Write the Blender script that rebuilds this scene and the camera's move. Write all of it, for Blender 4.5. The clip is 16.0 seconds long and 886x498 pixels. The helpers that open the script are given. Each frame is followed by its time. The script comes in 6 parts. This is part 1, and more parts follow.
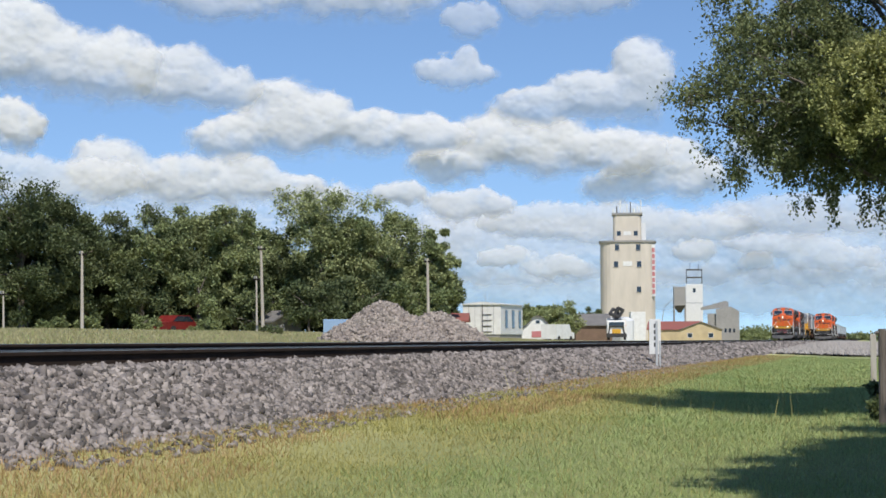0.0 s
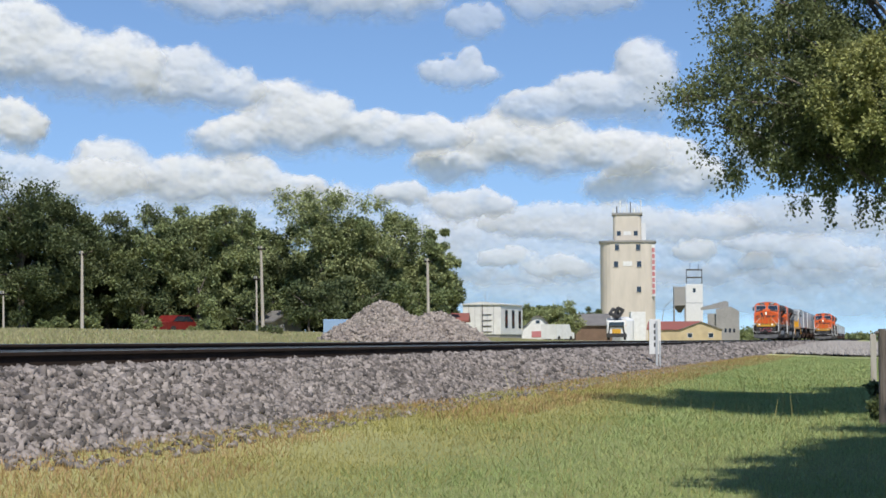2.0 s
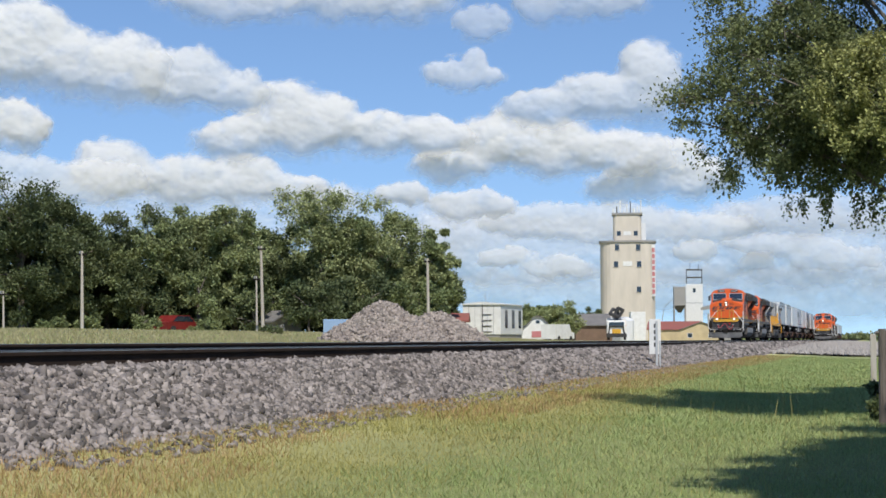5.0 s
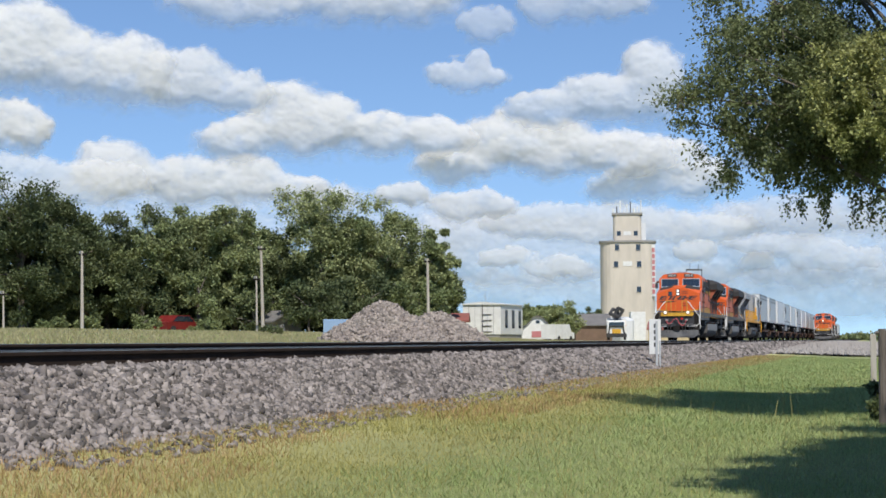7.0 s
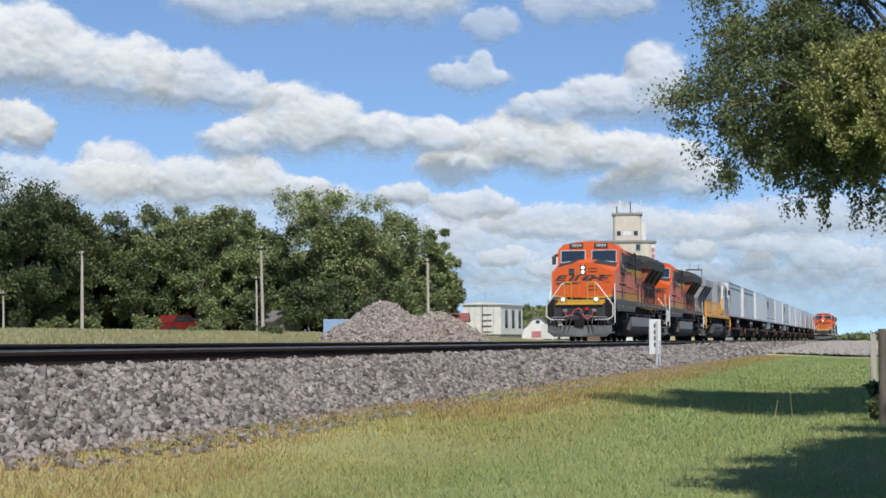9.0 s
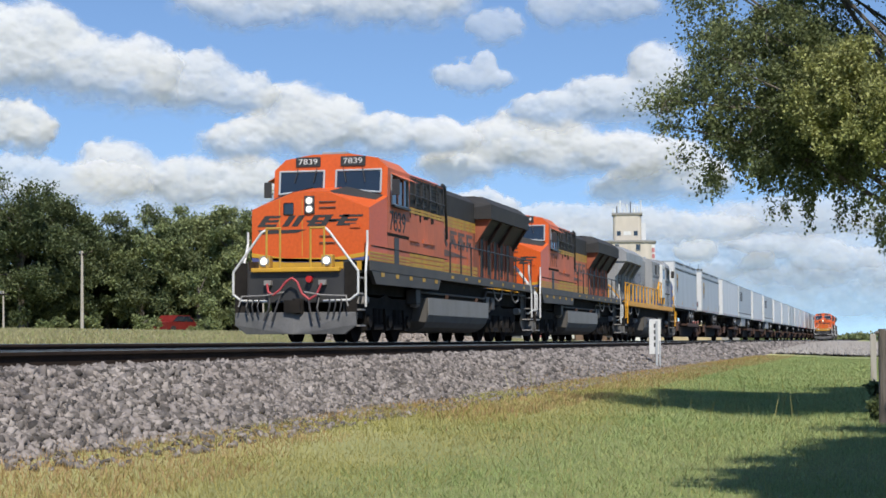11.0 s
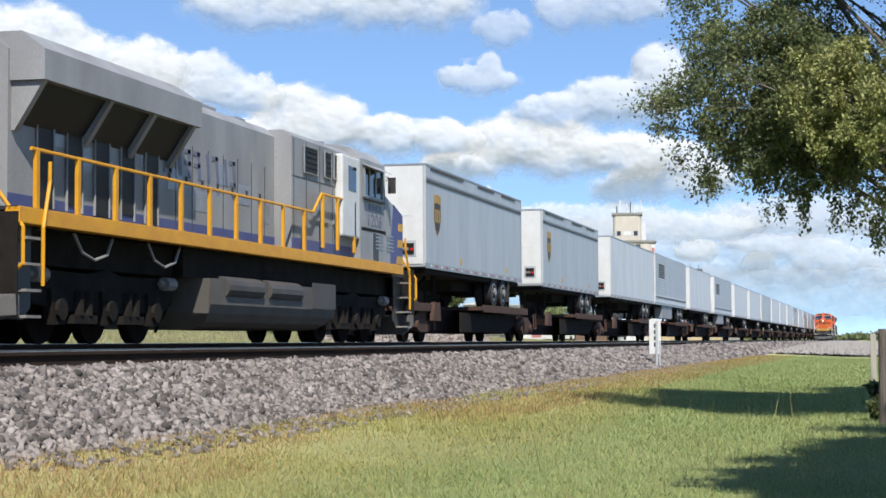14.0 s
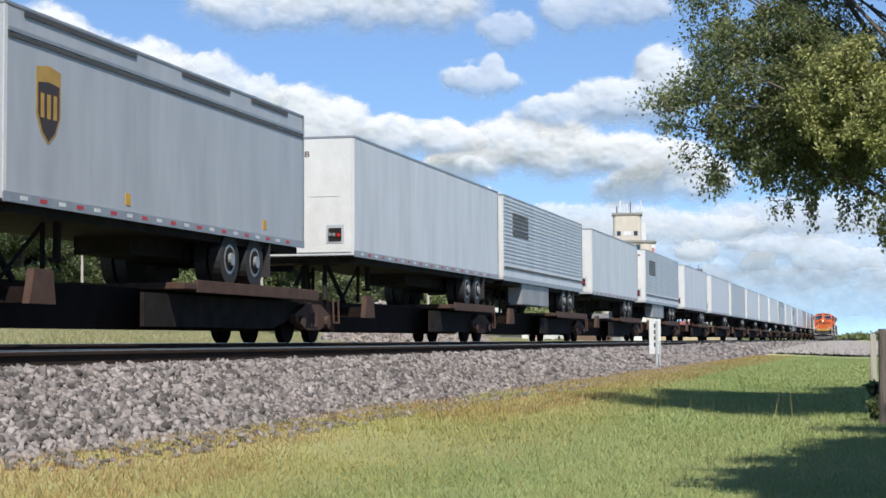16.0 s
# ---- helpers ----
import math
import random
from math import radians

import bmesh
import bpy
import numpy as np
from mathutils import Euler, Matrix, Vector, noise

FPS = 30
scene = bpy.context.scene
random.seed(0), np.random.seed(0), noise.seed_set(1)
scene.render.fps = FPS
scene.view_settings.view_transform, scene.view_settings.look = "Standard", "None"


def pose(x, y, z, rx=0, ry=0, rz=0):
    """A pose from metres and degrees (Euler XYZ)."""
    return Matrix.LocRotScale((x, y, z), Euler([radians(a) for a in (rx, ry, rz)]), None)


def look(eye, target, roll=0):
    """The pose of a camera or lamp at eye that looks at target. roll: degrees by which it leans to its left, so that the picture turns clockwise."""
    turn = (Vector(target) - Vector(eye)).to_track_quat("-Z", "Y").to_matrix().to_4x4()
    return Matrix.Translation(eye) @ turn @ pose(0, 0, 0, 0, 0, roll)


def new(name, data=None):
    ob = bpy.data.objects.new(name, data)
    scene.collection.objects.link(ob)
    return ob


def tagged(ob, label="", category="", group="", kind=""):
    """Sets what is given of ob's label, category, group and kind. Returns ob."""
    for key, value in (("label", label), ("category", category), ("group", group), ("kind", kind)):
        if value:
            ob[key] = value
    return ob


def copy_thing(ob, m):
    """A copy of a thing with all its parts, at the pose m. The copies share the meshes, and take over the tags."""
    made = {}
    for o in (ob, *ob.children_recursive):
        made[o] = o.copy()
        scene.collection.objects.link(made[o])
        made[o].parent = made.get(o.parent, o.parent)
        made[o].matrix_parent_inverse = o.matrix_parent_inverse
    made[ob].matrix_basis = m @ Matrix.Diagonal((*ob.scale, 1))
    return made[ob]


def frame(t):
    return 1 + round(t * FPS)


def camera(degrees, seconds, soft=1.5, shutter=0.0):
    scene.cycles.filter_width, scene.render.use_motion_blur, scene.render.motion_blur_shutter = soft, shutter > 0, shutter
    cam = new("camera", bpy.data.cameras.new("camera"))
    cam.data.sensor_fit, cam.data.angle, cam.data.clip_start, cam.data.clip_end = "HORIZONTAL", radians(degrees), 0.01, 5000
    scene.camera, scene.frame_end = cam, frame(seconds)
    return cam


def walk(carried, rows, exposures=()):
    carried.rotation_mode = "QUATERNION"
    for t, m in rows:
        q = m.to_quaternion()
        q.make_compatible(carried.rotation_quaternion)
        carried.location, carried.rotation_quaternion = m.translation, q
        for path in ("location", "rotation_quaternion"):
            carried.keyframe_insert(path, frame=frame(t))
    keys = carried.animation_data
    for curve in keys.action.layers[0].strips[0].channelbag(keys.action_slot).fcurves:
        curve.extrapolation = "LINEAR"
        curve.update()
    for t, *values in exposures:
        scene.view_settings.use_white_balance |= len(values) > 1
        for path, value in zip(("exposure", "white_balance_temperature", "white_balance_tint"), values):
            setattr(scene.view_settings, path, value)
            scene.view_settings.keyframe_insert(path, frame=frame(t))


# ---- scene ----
# World: the far track's rail top is z = 0; both tracks run along x, the train comes from +x on the far one.
TRACK_Y, NEAR_Y, NEAR_Z = 13.36, 9.1, -0.07
HEADING, TILT, ROLL = 13.924, 3.028, -0.242
cam = camera(28.53, 16.0, soft=1.6)
cam_pose = pose(0, 0, 0.02, 90 + TILT, 0, HEADING - 90) @ pose(0, 0, 0, 0, 0, ROLL)
walk(cam, [(0.0, cam_pose), (16.0, cam_pose)], [(0.0, 0.15), (9.0, 0.15), (11.3, 0.2), (12.0, 0.22), (12.5, 0.45), (14.0, 0.46), (16.0, 0.4)])


def run(t):
    """How far along the track the leading nose stands at t."""
    d = t - 11.5
    return 30.135 - 20.57 * d - 0.0302 * d * d


# ---- daylight ----
SUN_DIR = Vector((-0.55, -0.28, 0.79)).normalized()
world = bpy.data.worlds.new("sky")
scene.world = world
world.use_nodes = True
wn = world.node_tree.nodes
sky = wn.new("ShaderNodeTexSky")
sky.sky_type, sky.sun_disc = "NISHITA", False
sky.sun_elevation = math.asin(SUN_DIR.z)
sky.sun_rotation = math.atan2(SUN_DIR.x, SUN_DIR.y)
sky.air_density, sky.dust_density, sky.ozone_density = 1.0, 0.0, 5.0
tint = wn.new("ShaderNodeMixRGB")
tint.blend_type, tint.inputs[0].default_value, tint.inputs[2].default_value = "MULTIPLY", 1.0, (0.965, 0.995, 1.05, 1)
way, lift = wn.new("ShaderNodeTexCoord"), wn.new("ShaderNodeMapping")
lift.inputs["Location"].default_value = (0, 0, 0.085)
world.node_tree.links.new(way.outputs["Generated"], lift.inputs[0])
world.node_tree.links.new(lift.outputs[0], sky.inputs[0])
world.node_tree.links.new(sky.outputs[0], tint.inputs[1])
world.node_tree.links.new(tint.outputs[0], wn["Background"].inputs[0])
wn["Background"].inputs[1].default_value = 0.118
sun_lamp = bpy.data.lights.new("sun", "SUN")
sun_lamp.energy, sun_lamp.angle, sun_lamp.color = 4.8, radians(0.53), (1.0, 0.95, 0.87)
sun_ob = new("sun", sun_lamp)
sun_ob.matrix_world = look(SUN_DIR * 60, (0, 0, 0))

# ---- materials ----
def surface(name, base, second=None, rough=0.6, metal=0.0, scale=3.0, fine=40.0, bump=0.15, depth=0.01, spread=0.5, streak=(1, 1, 1), island=0.0, obj=0.0, spec=0.4):
    """A two-scale procedural surface: broad patches of a second colour, fine grain and relief."""
    m = bpy.data.materials.new(name)
    m.use_nodes = True
    n, link = m.node_tree.nodes, m.node_tree.links.new
    b = n["Principled BSDF"]
    b.inputs["Roughness"].default_value, b.inputs["Metallic"].default_value = rough, metal
    b.inputs["Specular IOR Level"].default_value = spec
    second = second or tuple(c * 0.7 for c in base)
    co = n.new("ShaderNodeTexCoord")
    mp = n.new("ShaderNodeMapping")
    mp.inputs["Scale"].default_value = streak
    link(co.outputs["Object"], mp.inputs[0])
    big, small = n.new("ShaderNodeTexNoise"), n.new("ShaderNodeTexNoise")
    big.inputs["Scale"].default_value, big.inputs["Detail"].default_value = scale, 6
    small.inputs["Scale"].default_value, small.inputs["Detail"].default_value = fine, 4
    link(mp.outputs[0], big.inputs[0]), link(mp.outputs[0], small.inputs[0])
    ramp = n.new("ShaderNodeValToRGB")
    ramp.color_ramp.elements[0].position, ramp.color_ramp.elements[1].position = 0.5 - spread / 2, 0.5 + spread / 2
    ramp.color_ramp.elements[0].color, ramp.color_ramp.elements[1].color = (*base, 1), (*second, 1)
    link(big.outputs[0], ramp.inputs[0])
    mul = n.new("ShaderNodeMixRGB")
    mul.blend_type = "MULTIPLY"
    mul.inputs[0].default_value = 0.35
    link(ramp.outputs[0], mul.inputs[1]), link(small.outputs[0], mul.inputs[2])
    out = mul.outputs[0]
    if island or obj:
        src = n.new("ShaderNodeNewGeometry").outputs["Random Per Island"] if island else n.new("ShaderNodeObjectInfo").outputs["Random"]
        span = n.new("ShaderNodeMapRange")
        amount = island or obj
        span.inputs[3].default_value, span.inputs[4].default_value = 1 - amount, 1 + amount
        link(src, span.inputs[0])
        hsv = n.new("ShaderNodeHueSaturation")
        link(span.outputs[0], hsv.inputs["Value"]), link(out, hsv.inputs["Color"])
        out = hsv.outputs[0]
    link(out, b.inputs["Base Color"])
    if bump:
        bp = n.new("ShaderNodeBump")
        bp.inputs["Strength"].default_value, bp.inputs["Distance"].default_value = bump, depth
        link(small.outputs[0], bp.inputs["Height"]), link(bp.outputs[0], b.inputs["Normal"])
    return m


def glow(name, col, power):
    m = bpy.data.materials.new(name)
    m.use_nodes = True
    b = m.node_tree.nodes["Principled BSDF"]
    b.inputs["Base Color"].default_value = b.inputs["Emission Color"].default_value = (*col, 1)
    b.inputs["Emission Strength"].default_value = power
    return m


def leafy(name, a, b, island=0.35, pass_light=0.35):
    """Leaves: two greens, varied from leaf to leaf, with light passing through."""
    m = surface(name, a, b, rough=0.55, scale=0.35, fine=6, bump=0, island=island, spread=0.35, spec=0.3)
    n, link = m.node_tree.nodes, m.node_tree.links.new
    p = n["Principled BSDF"]
    tr, mix = n.new("ShaderNodeBsdfTranslucent"), n.new("ShaderNodeMixShader")
    link(p.inputs["Base Color"].links[0].from_socket, tr.inputs[0])
    mix.inputs[0].default_value = pass_light
    link(p.outputs[0], mix.inputs[1]), link(tr.outputs[0], mix.inputs[2])
    link(mix.outputs[0], n["Material Output"].inputs[0])
    return m


ORANGE = surface("orange_paint", (0.74, 0.125, 0.018), (0.66, 0.11, 0.022), rough=0.42, scale=1.2, fine=14, bump=0.05, spread=0.6)
ORANGE_WORN = surface("weathered_orange_paint", (0.76, 0.18, 0.07), (0.46, 0.14, 0.075), rough=0.6, scale=0.9, fine=9, bump=0.05, streak=(1, 1, 0.3), spread=0.5)
YELLOW = surface("yellow_paint", (0.72, 0.40, 0.03), (0.55, 0.30, 0.04), rough=0.5, scale=3, bump=0.05)
DULL_YELLOW = surface("faded_yellow_stripe", (0.66, 0.4, 0.05), (0.42, 0.24, 0.06), rough=0.6, scale=2.2, bump=0.05)
SAFETY = surface("yellow_orange_handrail_paint", (0.85, 0.42, 0.015), (0.72, 0.32, 0.02), rough=0.5, scale=3, bump=0.04)
BLACK = surface("black_paint", (0.03, 0.03, 0.033), (0.055, 0.052, 0.05), rough=0.5, scale=1.5, bump=0.06)
SOOT = surface("sooty_black_roof", (0.024, 0.024, 0.025), (0.05, 0.046, 0.043), rough=0.75, scale=1.1, bump=0.1)
# grime, made near black so the colour holds the deep shade under the train
GRIME = surface("grimy_shade_dark_steel", (0.014, 0.0125, 0.0115), (0.034, 0.029, 0.025), rough=0.9, scale=2.5, fine=25, bump=0.2, spec=0.12)
FRAME_GREY = surface("dark_grey_frame_paint", (0.062, 0.058, 0.056), (0.1, 0.09, 0.08), rough=0.6, scale=1.6, bump=0.1)
TANK_GREY = surface("dusty_grey_tank_paint", (0.27, 0.265, 0.25), (0.2, 0.19, 0.175), rough=0.6, scale=1.3, bump=0.08, streak=(1, 1, 0.4))
SOOTY_ORANGE = surface("soot_stained_orange_paint", (0.5, 0.13, 0.06), (0.18, 0.066, 0.042), rough=0.75, scale=0.9, fine=8, bump=0.06, streak=(1.6, 1, 0.25), spread=0.4)
GHOST_INK = surface("bleached_lettering", (0.3, 0.1, 0.065), (0.38, 0.13, 0.08), rough=0.65, bump=0)
TANK_DARK = surface("dusty_tank_underside", (0.15, 0.138, 0.122), (0.1, 0.09, 0.08), rough=0.65, scale=1.5, bump=0.08)
PLOW_GREY = surface("scuffed_grey_steel", (0.22, 0.21, 0.2), (0.34, 0.32, 0.3), rough=0.55, scale=4, fine=30, bump=0.15)
PLOW_DARK = surface("scuffed_dark_grey_steel", (0.1, 0.1, 0.102), (0.17, 0.165, 0.16), rough=0.6, scale=2.2, fine=20, bump=0.15)
WHITE = surface("white_paint", (0.8, 0.8, 0.78), (0.66, 0.65, 0.62), rough=0.45, scale=2, bump=0.04)
SILVER = surface("silver_grey_paint", (0.4, 0.405, 0.41), (0.23, 0.225, 0.22), rough=0.5, scale=1.1, bump=0.05, streak=(1, 1, 0.35))
NAVY = surface("faded_blue_paint", (0.07, 0.085, 0.25), (0.11, 0.12, 0.25), rough=0.55, scale=1.5, bump=0.05)
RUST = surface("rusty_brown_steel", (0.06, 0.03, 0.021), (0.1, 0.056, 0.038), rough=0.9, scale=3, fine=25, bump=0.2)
# brown steel, likewise darkened to hold the underframe's shade
DARK_RUST = surface("shade_dark_brown_steel", (0.012, 0.0085, 0.0075), (0.024, 0.016, 0.013), rough=0.95, scale=2, fine=25, bump=0.2, spec=0.1)
STEEL = surface("polished_steel", (0.62, 0.62, 0.62), rough=0.3, metal=1.0, scale=6, bump=0.03)
RAIL_STEEL = surface("rail_brown_steel", (0.035, 0.026, 0.022), (0.06, 0.042, 0.032), rough=0.95, scale=2.5, fine=40, bump=0.2, spec=0.08)
RUBBER = surface("tyre_rubber", (0.02, 0.02, 0.021), (0.035, 0.033, 0.031), rough=0.8, scale=8, bump=0.1)
RED = surface("red_paint", (0.6, 0.02, 0.02), rough=0.4, bump=0.02)
HOSE_RED = surface("red_rubber_hose", (0.55, 0.08, 0.09), rough=0.5, bump=0.02)
SCREEN = surface("black_radiator_screen", (0.012, 0.012, 0.013), (0.025, 0.022, 0.02), rough=0.6, scale=20, fine=120, bump=0.3)
GLASS = surface("dark_cab_glass", (0.02, 0.03, 0.045), rough=0.06, spec=0.9, scale=1, bump=0)
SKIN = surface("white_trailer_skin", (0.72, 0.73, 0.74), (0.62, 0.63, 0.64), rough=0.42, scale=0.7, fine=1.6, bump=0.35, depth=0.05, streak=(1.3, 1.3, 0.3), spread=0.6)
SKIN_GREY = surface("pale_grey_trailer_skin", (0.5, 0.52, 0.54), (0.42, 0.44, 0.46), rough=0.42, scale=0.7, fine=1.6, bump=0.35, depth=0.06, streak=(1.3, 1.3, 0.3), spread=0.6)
TRIM_GREY = surface("aluminium_trim", (0.4, 0.41, 0.42), (0.3, 0.3, 0.3), rough=0.4, metal=0.4, scale=3, bump=0.06)
BROWN = surface("dark_brown_emblem", (0.05, 0.028, 0.018), rough=0.5, bump=0)
GOLD = surface("gold_emblem", (0.55, 0.33, 0.06), rough=0.5, bump=0)
INK = surface("dark_lettering", (0.03, 0.03, 0.035), (0.06, 0.055, 0.05), rough=0.6, bump=0)
FADED_INK = surface("faded_lettering", (0.1, 0.075, 0.07), (0.2, 0.1, 0.07), rough=0.6, scale=5, bump=0, spread=0.3)
BLUE_INK = surface("faded_blue_lettering", (0.13, 0.15, 0.25), (0.2, 0.21, 0.27), rough=0.6, scale=5, bump=0)
LAMP_ON = glow("lit_headlamp", (1.0, 0.93, 0.8), 0.75)
TIE = surface("creosoted_tie", (0.055, 0.042, 0.034), (0.1, 0.08, 0.065), rough=0.85, scale=3, fine=30, bump=0.4, obj=0.3, streak=(6, 0.6, 6))
STONE = surface("crushed_ballast_stone", (0.255, 0.228, 0.212), (0.17, 0.148, 0.138), rough=0.9, scale=1.2, fine=30, bump=0.15, island=0.72)
PILE_STONE = surface("pile_gravel", (0.33, 0.29, 0.25), (0.25, 0.21, 0.19), rough=0.9, scale=0.8, fine=12, bump=0.6, depth=0.05, island=0.4)
# darker than the stones: the shadow in the gaps between them, as colour
BED = surface("shade_dark_ballast_bed", (0.075, 0.067, 0.062), (0.05, 0.045, 0.042), rough=0.9, scale=6, fine=26, bump=1.0, depth=0.06, spread=0.3)
CONCRETE = surface("tan_concrete", (0.62, 0.56, 0.475), (0.57, 0.51, 0.43), rough=0.85, scale=0.12, fine=0.6, bump=0.03, depth=0.05, streak=(1, 1, 0.3))
GREY_CONCRETE = surface("grey_concrete", (0.34, 0.33, 0.31), (0.26, 0.25, 0.24), rough=0.85, scale=0.3, fine=3, bump=0.1)
POLE_WOOD = surface("weathered_pole_wood", (0.5, 0.46, 0.4), (0.36, 0.32, 0.27), rough=0.85, scale=2, fine=20, bump=0.2, streak=(4, 4, 0.4))
PALE_WALL = surface("pale_yellow_wall", (0.62, 0.5, 0.3), rough=0.8, scale=0.6, bump=0.05)
RED_ROOF = surface("red_metal_roof", (0.3, 0.09, 0.07), (0.24, 0.1, 0.08), rough=0.6, scale=1, bump=0.05)
GREY_ROOF = surface("grey_shingle_roof", (0.2, 0.19, 0.18), (0.14, 0.135, 0.13), rough=0.85, scale=1, fine=10, bump=0.3)
BROWN_WALL = surface("brown_brick_wall", (0.2, 0.13, 0.09), rough=0.85, scale=1, bump=0.2)
BLUE_TARP = surface("light_blue_steel", (0.24, 0.37, 0.55), (0.3, 0.42, 0.58), rough=0.6, scale=1, bump=0.05)
BARK = surface("grey_brown_bark", (0.12, 0.1, 0.08), (0.2, 0.17, 0.14), rough=0.9, scale=3, fine=18, bump=0.6, depth=0.03, streak=(3, 3, 0.5))
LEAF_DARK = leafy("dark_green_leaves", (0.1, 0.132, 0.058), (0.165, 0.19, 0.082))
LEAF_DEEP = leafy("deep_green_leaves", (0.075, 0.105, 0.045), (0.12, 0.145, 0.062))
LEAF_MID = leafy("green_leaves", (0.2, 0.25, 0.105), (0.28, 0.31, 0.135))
# lighter copy of the green: sunlight on the middle trees put into the colour
LEAF_SUN = leafy("sun_lightened_green_leaves", (0.28, 0.325, 0.14), (0.36, 0.39, 0.18))
FIELD_GRASS = leafy("pale_field_grass", (0.33, 0.31, 0.165), (0.4, 0.37, 0.21), island=0.2, pass_light=0.25)
YARD = surface("pale_yard_gravel", (0.38, 0.355, 0.33), (0.3, 0.275, 0.25), rough=0.95, scale=0.3, fine=6, bump=0.4, depth=0.05)
DARK_RED = surface("dark_red_paint", (0.2, 0.02, 0.018), rough=0.4, bump=0.02)
SIGN_RED = surface("faded_red_sign_paint", (0.45, 0.12, 0.13), (0.5, 0.25, 0.25), rough=0.7, scale=0.6, bump=0)
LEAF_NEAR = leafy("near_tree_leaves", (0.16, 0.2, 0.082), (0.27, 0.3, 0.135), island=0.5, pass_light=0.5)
# paler, yellower leaf colour that stands for sun on one elm branch
LEAF_YELLOW = leafy("sun_lightened_yellow_leaves", (0.33, 0.36, 0.12), (0.42, 0.42, 0.17), island=0.45)
GRASS = leafy("grass_blades", (0.29, 0.385, 0.135), (0.39, 0.45, 0.185), island=0.25, pass_light=0.3)
DRY_GRASS = leafy("dry_grass_blades", (0.38, 0.36, 0.11), (0.45, 0.4, 0.15), island=0.25, pass_light=0.3)
RUST_WEED = leafy("rusty_weeds", (0.4, 0.24, 0.1), (0.44, 0.3, 0.14), island=0.3, pass_light=0.25)


# ---- building helpers ----
def part(name, bm, material, parent=None, label="", smooth=False):
    """Links a bmesh as one mesh object, under a thing or a part where one is given."""
    me = bpy.data.meshes.new(name)
    bm.to_mesh(me)
    bm.free()
    me.materials.append(material)
    if smooth:
        me.shade_smooth()
    ob = new(name, me)
    ob.parent = parent
    if label:
        ob["label"] = label
    return ob


def box(lo, hi, bevel=0.0, bm=None):
    bm = bm or bmesh.new()
    m = Matrix.LocRotScale([(a + b) / 2 for a, b in zip(lo, hi)], None, [b - a for a, b in zip(lo, hi)])
    made = bmesh.ops.create_cube(bm, size=1, matrix=m)
    if bevel:
        edges = {e for v in made["verts"] for e in v.link_edges}
        bmesh.ops.bevel(bm, geom=list(edges), offset=bevel, segments=2, affect="EDGES", profile=0.6)
    return bm


def rod(p0, p1, r, seg=8, bm=None, r2=None):
    bm = bm or bmesh.new()
    a, b = Vector(p0), Vector(p1)
    m = Matrix.Translation((a + b) / 2) @ (b - a).to_track_quat("Z", "Y").to_matrix().to_4x4()
    bmesh.ops.create_cone(bm, cap_ends=True, segments=seg, radius1=r, radius2=r if r2 is None else r2, depth=(b - a).length, matrix=m)
    return bm


def pipe(points, r, seg=6, bm=None):
    bm = bm or bmesh.new()
    for a, b in zip(points, points[1:]):
        rod(a, b, r, seg, bm)
    for q in points[1:-1]:
        bmesh.ops.create_icosphere(bm, subdivisions=1, radius=r * 1.02, matrix=Matrix.Translation(q))
    return bm


def prism(outline, lo, hi, axis="x", bm=None):
    """A solid with the outline (pairs) in the plane across the axis, from lo to hi along it."""
    bm = bm or bmesh.new()
    def at(u, v, w):
        return {"x": (w, u, v), "y": (u, w, v), "z": (u, v, w)}[axis]
    a = [bm.verts.new(at(u, v, lo)) for u, v in outline]
    b = [bm.verts.new(at(u, v, hi)) for u, v in outline]
    bm.faces.new(a), bm.faces.new(b[::-1])
    for i in range(len(a)):
        j = (i + 1) % len(a)
        bm.faces.new((a[i], b[i], b[j], a[j]))
    bmesh.ops.recalc_face_normals(bm, faces=bm.faces)
    return bm


def hull(points, bm=None):
    """The convex solid round the points."""
    bm = bm or bmesh.new()
    vs = [bm.verts.new(p) for p in points]
    bmesh.ops.convex_hull(bm, input=vs)
    return bm


def mesh_of(name, verts, faces, material):
    """A mesh object from arrays; all faces have the same number of corners."""
    me = bpy.data.meshes.new(name)
    verts, faces = np.asarray(verts, np.float32), np.asarray(faces, np.int32)
    k = faces.shape[1]
    me.vertices.add(len(verts)), me.loops.add(faces.size), me.polygons.add(len(faces))
    me.vertices.foreach_set("co", verts.ravel())
    me.loops.foreach_set("vertex_index", faces.ravel())
    me.polygons.foreach_set("loop_start", np.arange(len(faces), dtype=np.int32) * k)
    me.update(calc_edges=True)
    me.materials.append(material)
    return new(name, me)


def thing(name, label, category, group="", kind="", at=(0, 0, 0), turn=0):
    ob = new(name)
    ob.empty_display_size = 0.2
    ob.matrix_basis = pose(*at, 0, 0, turn)
    return tagged(ob, label, category, group, kind)


def lettering(text, size, material, parent, m, name="lettering", width=None):
    cu = bpy.data.curves.new(name, "FONT")
    cu.body, cu.size, cu.extrude, cu.align_x, cu.align_y = text, size, 0.004, "CENTER", "CENTER"
    tmp = bpy.data.objects.new(name, cu)
    me = bpy.data.meshes.new_from_object(tmp)
    bpy.data.objects.remove(tmp)
    if width:
        xs = [v.co.x for v in me.vertices]
        k = width / (max(xs) - min(xs))
        for v in me.vertices:
            v.co.x *= k
    me.materials.clear()
    me.materials.append(material)
    ob = new(name, me)
    ob.parent = parent
    ob.matrix_basis = m
    return ob


SIDE = {-1: pose(0, 0, 0, 90, 0, 0), 1: pose(0, 0, 0, 90, 0, 180)}


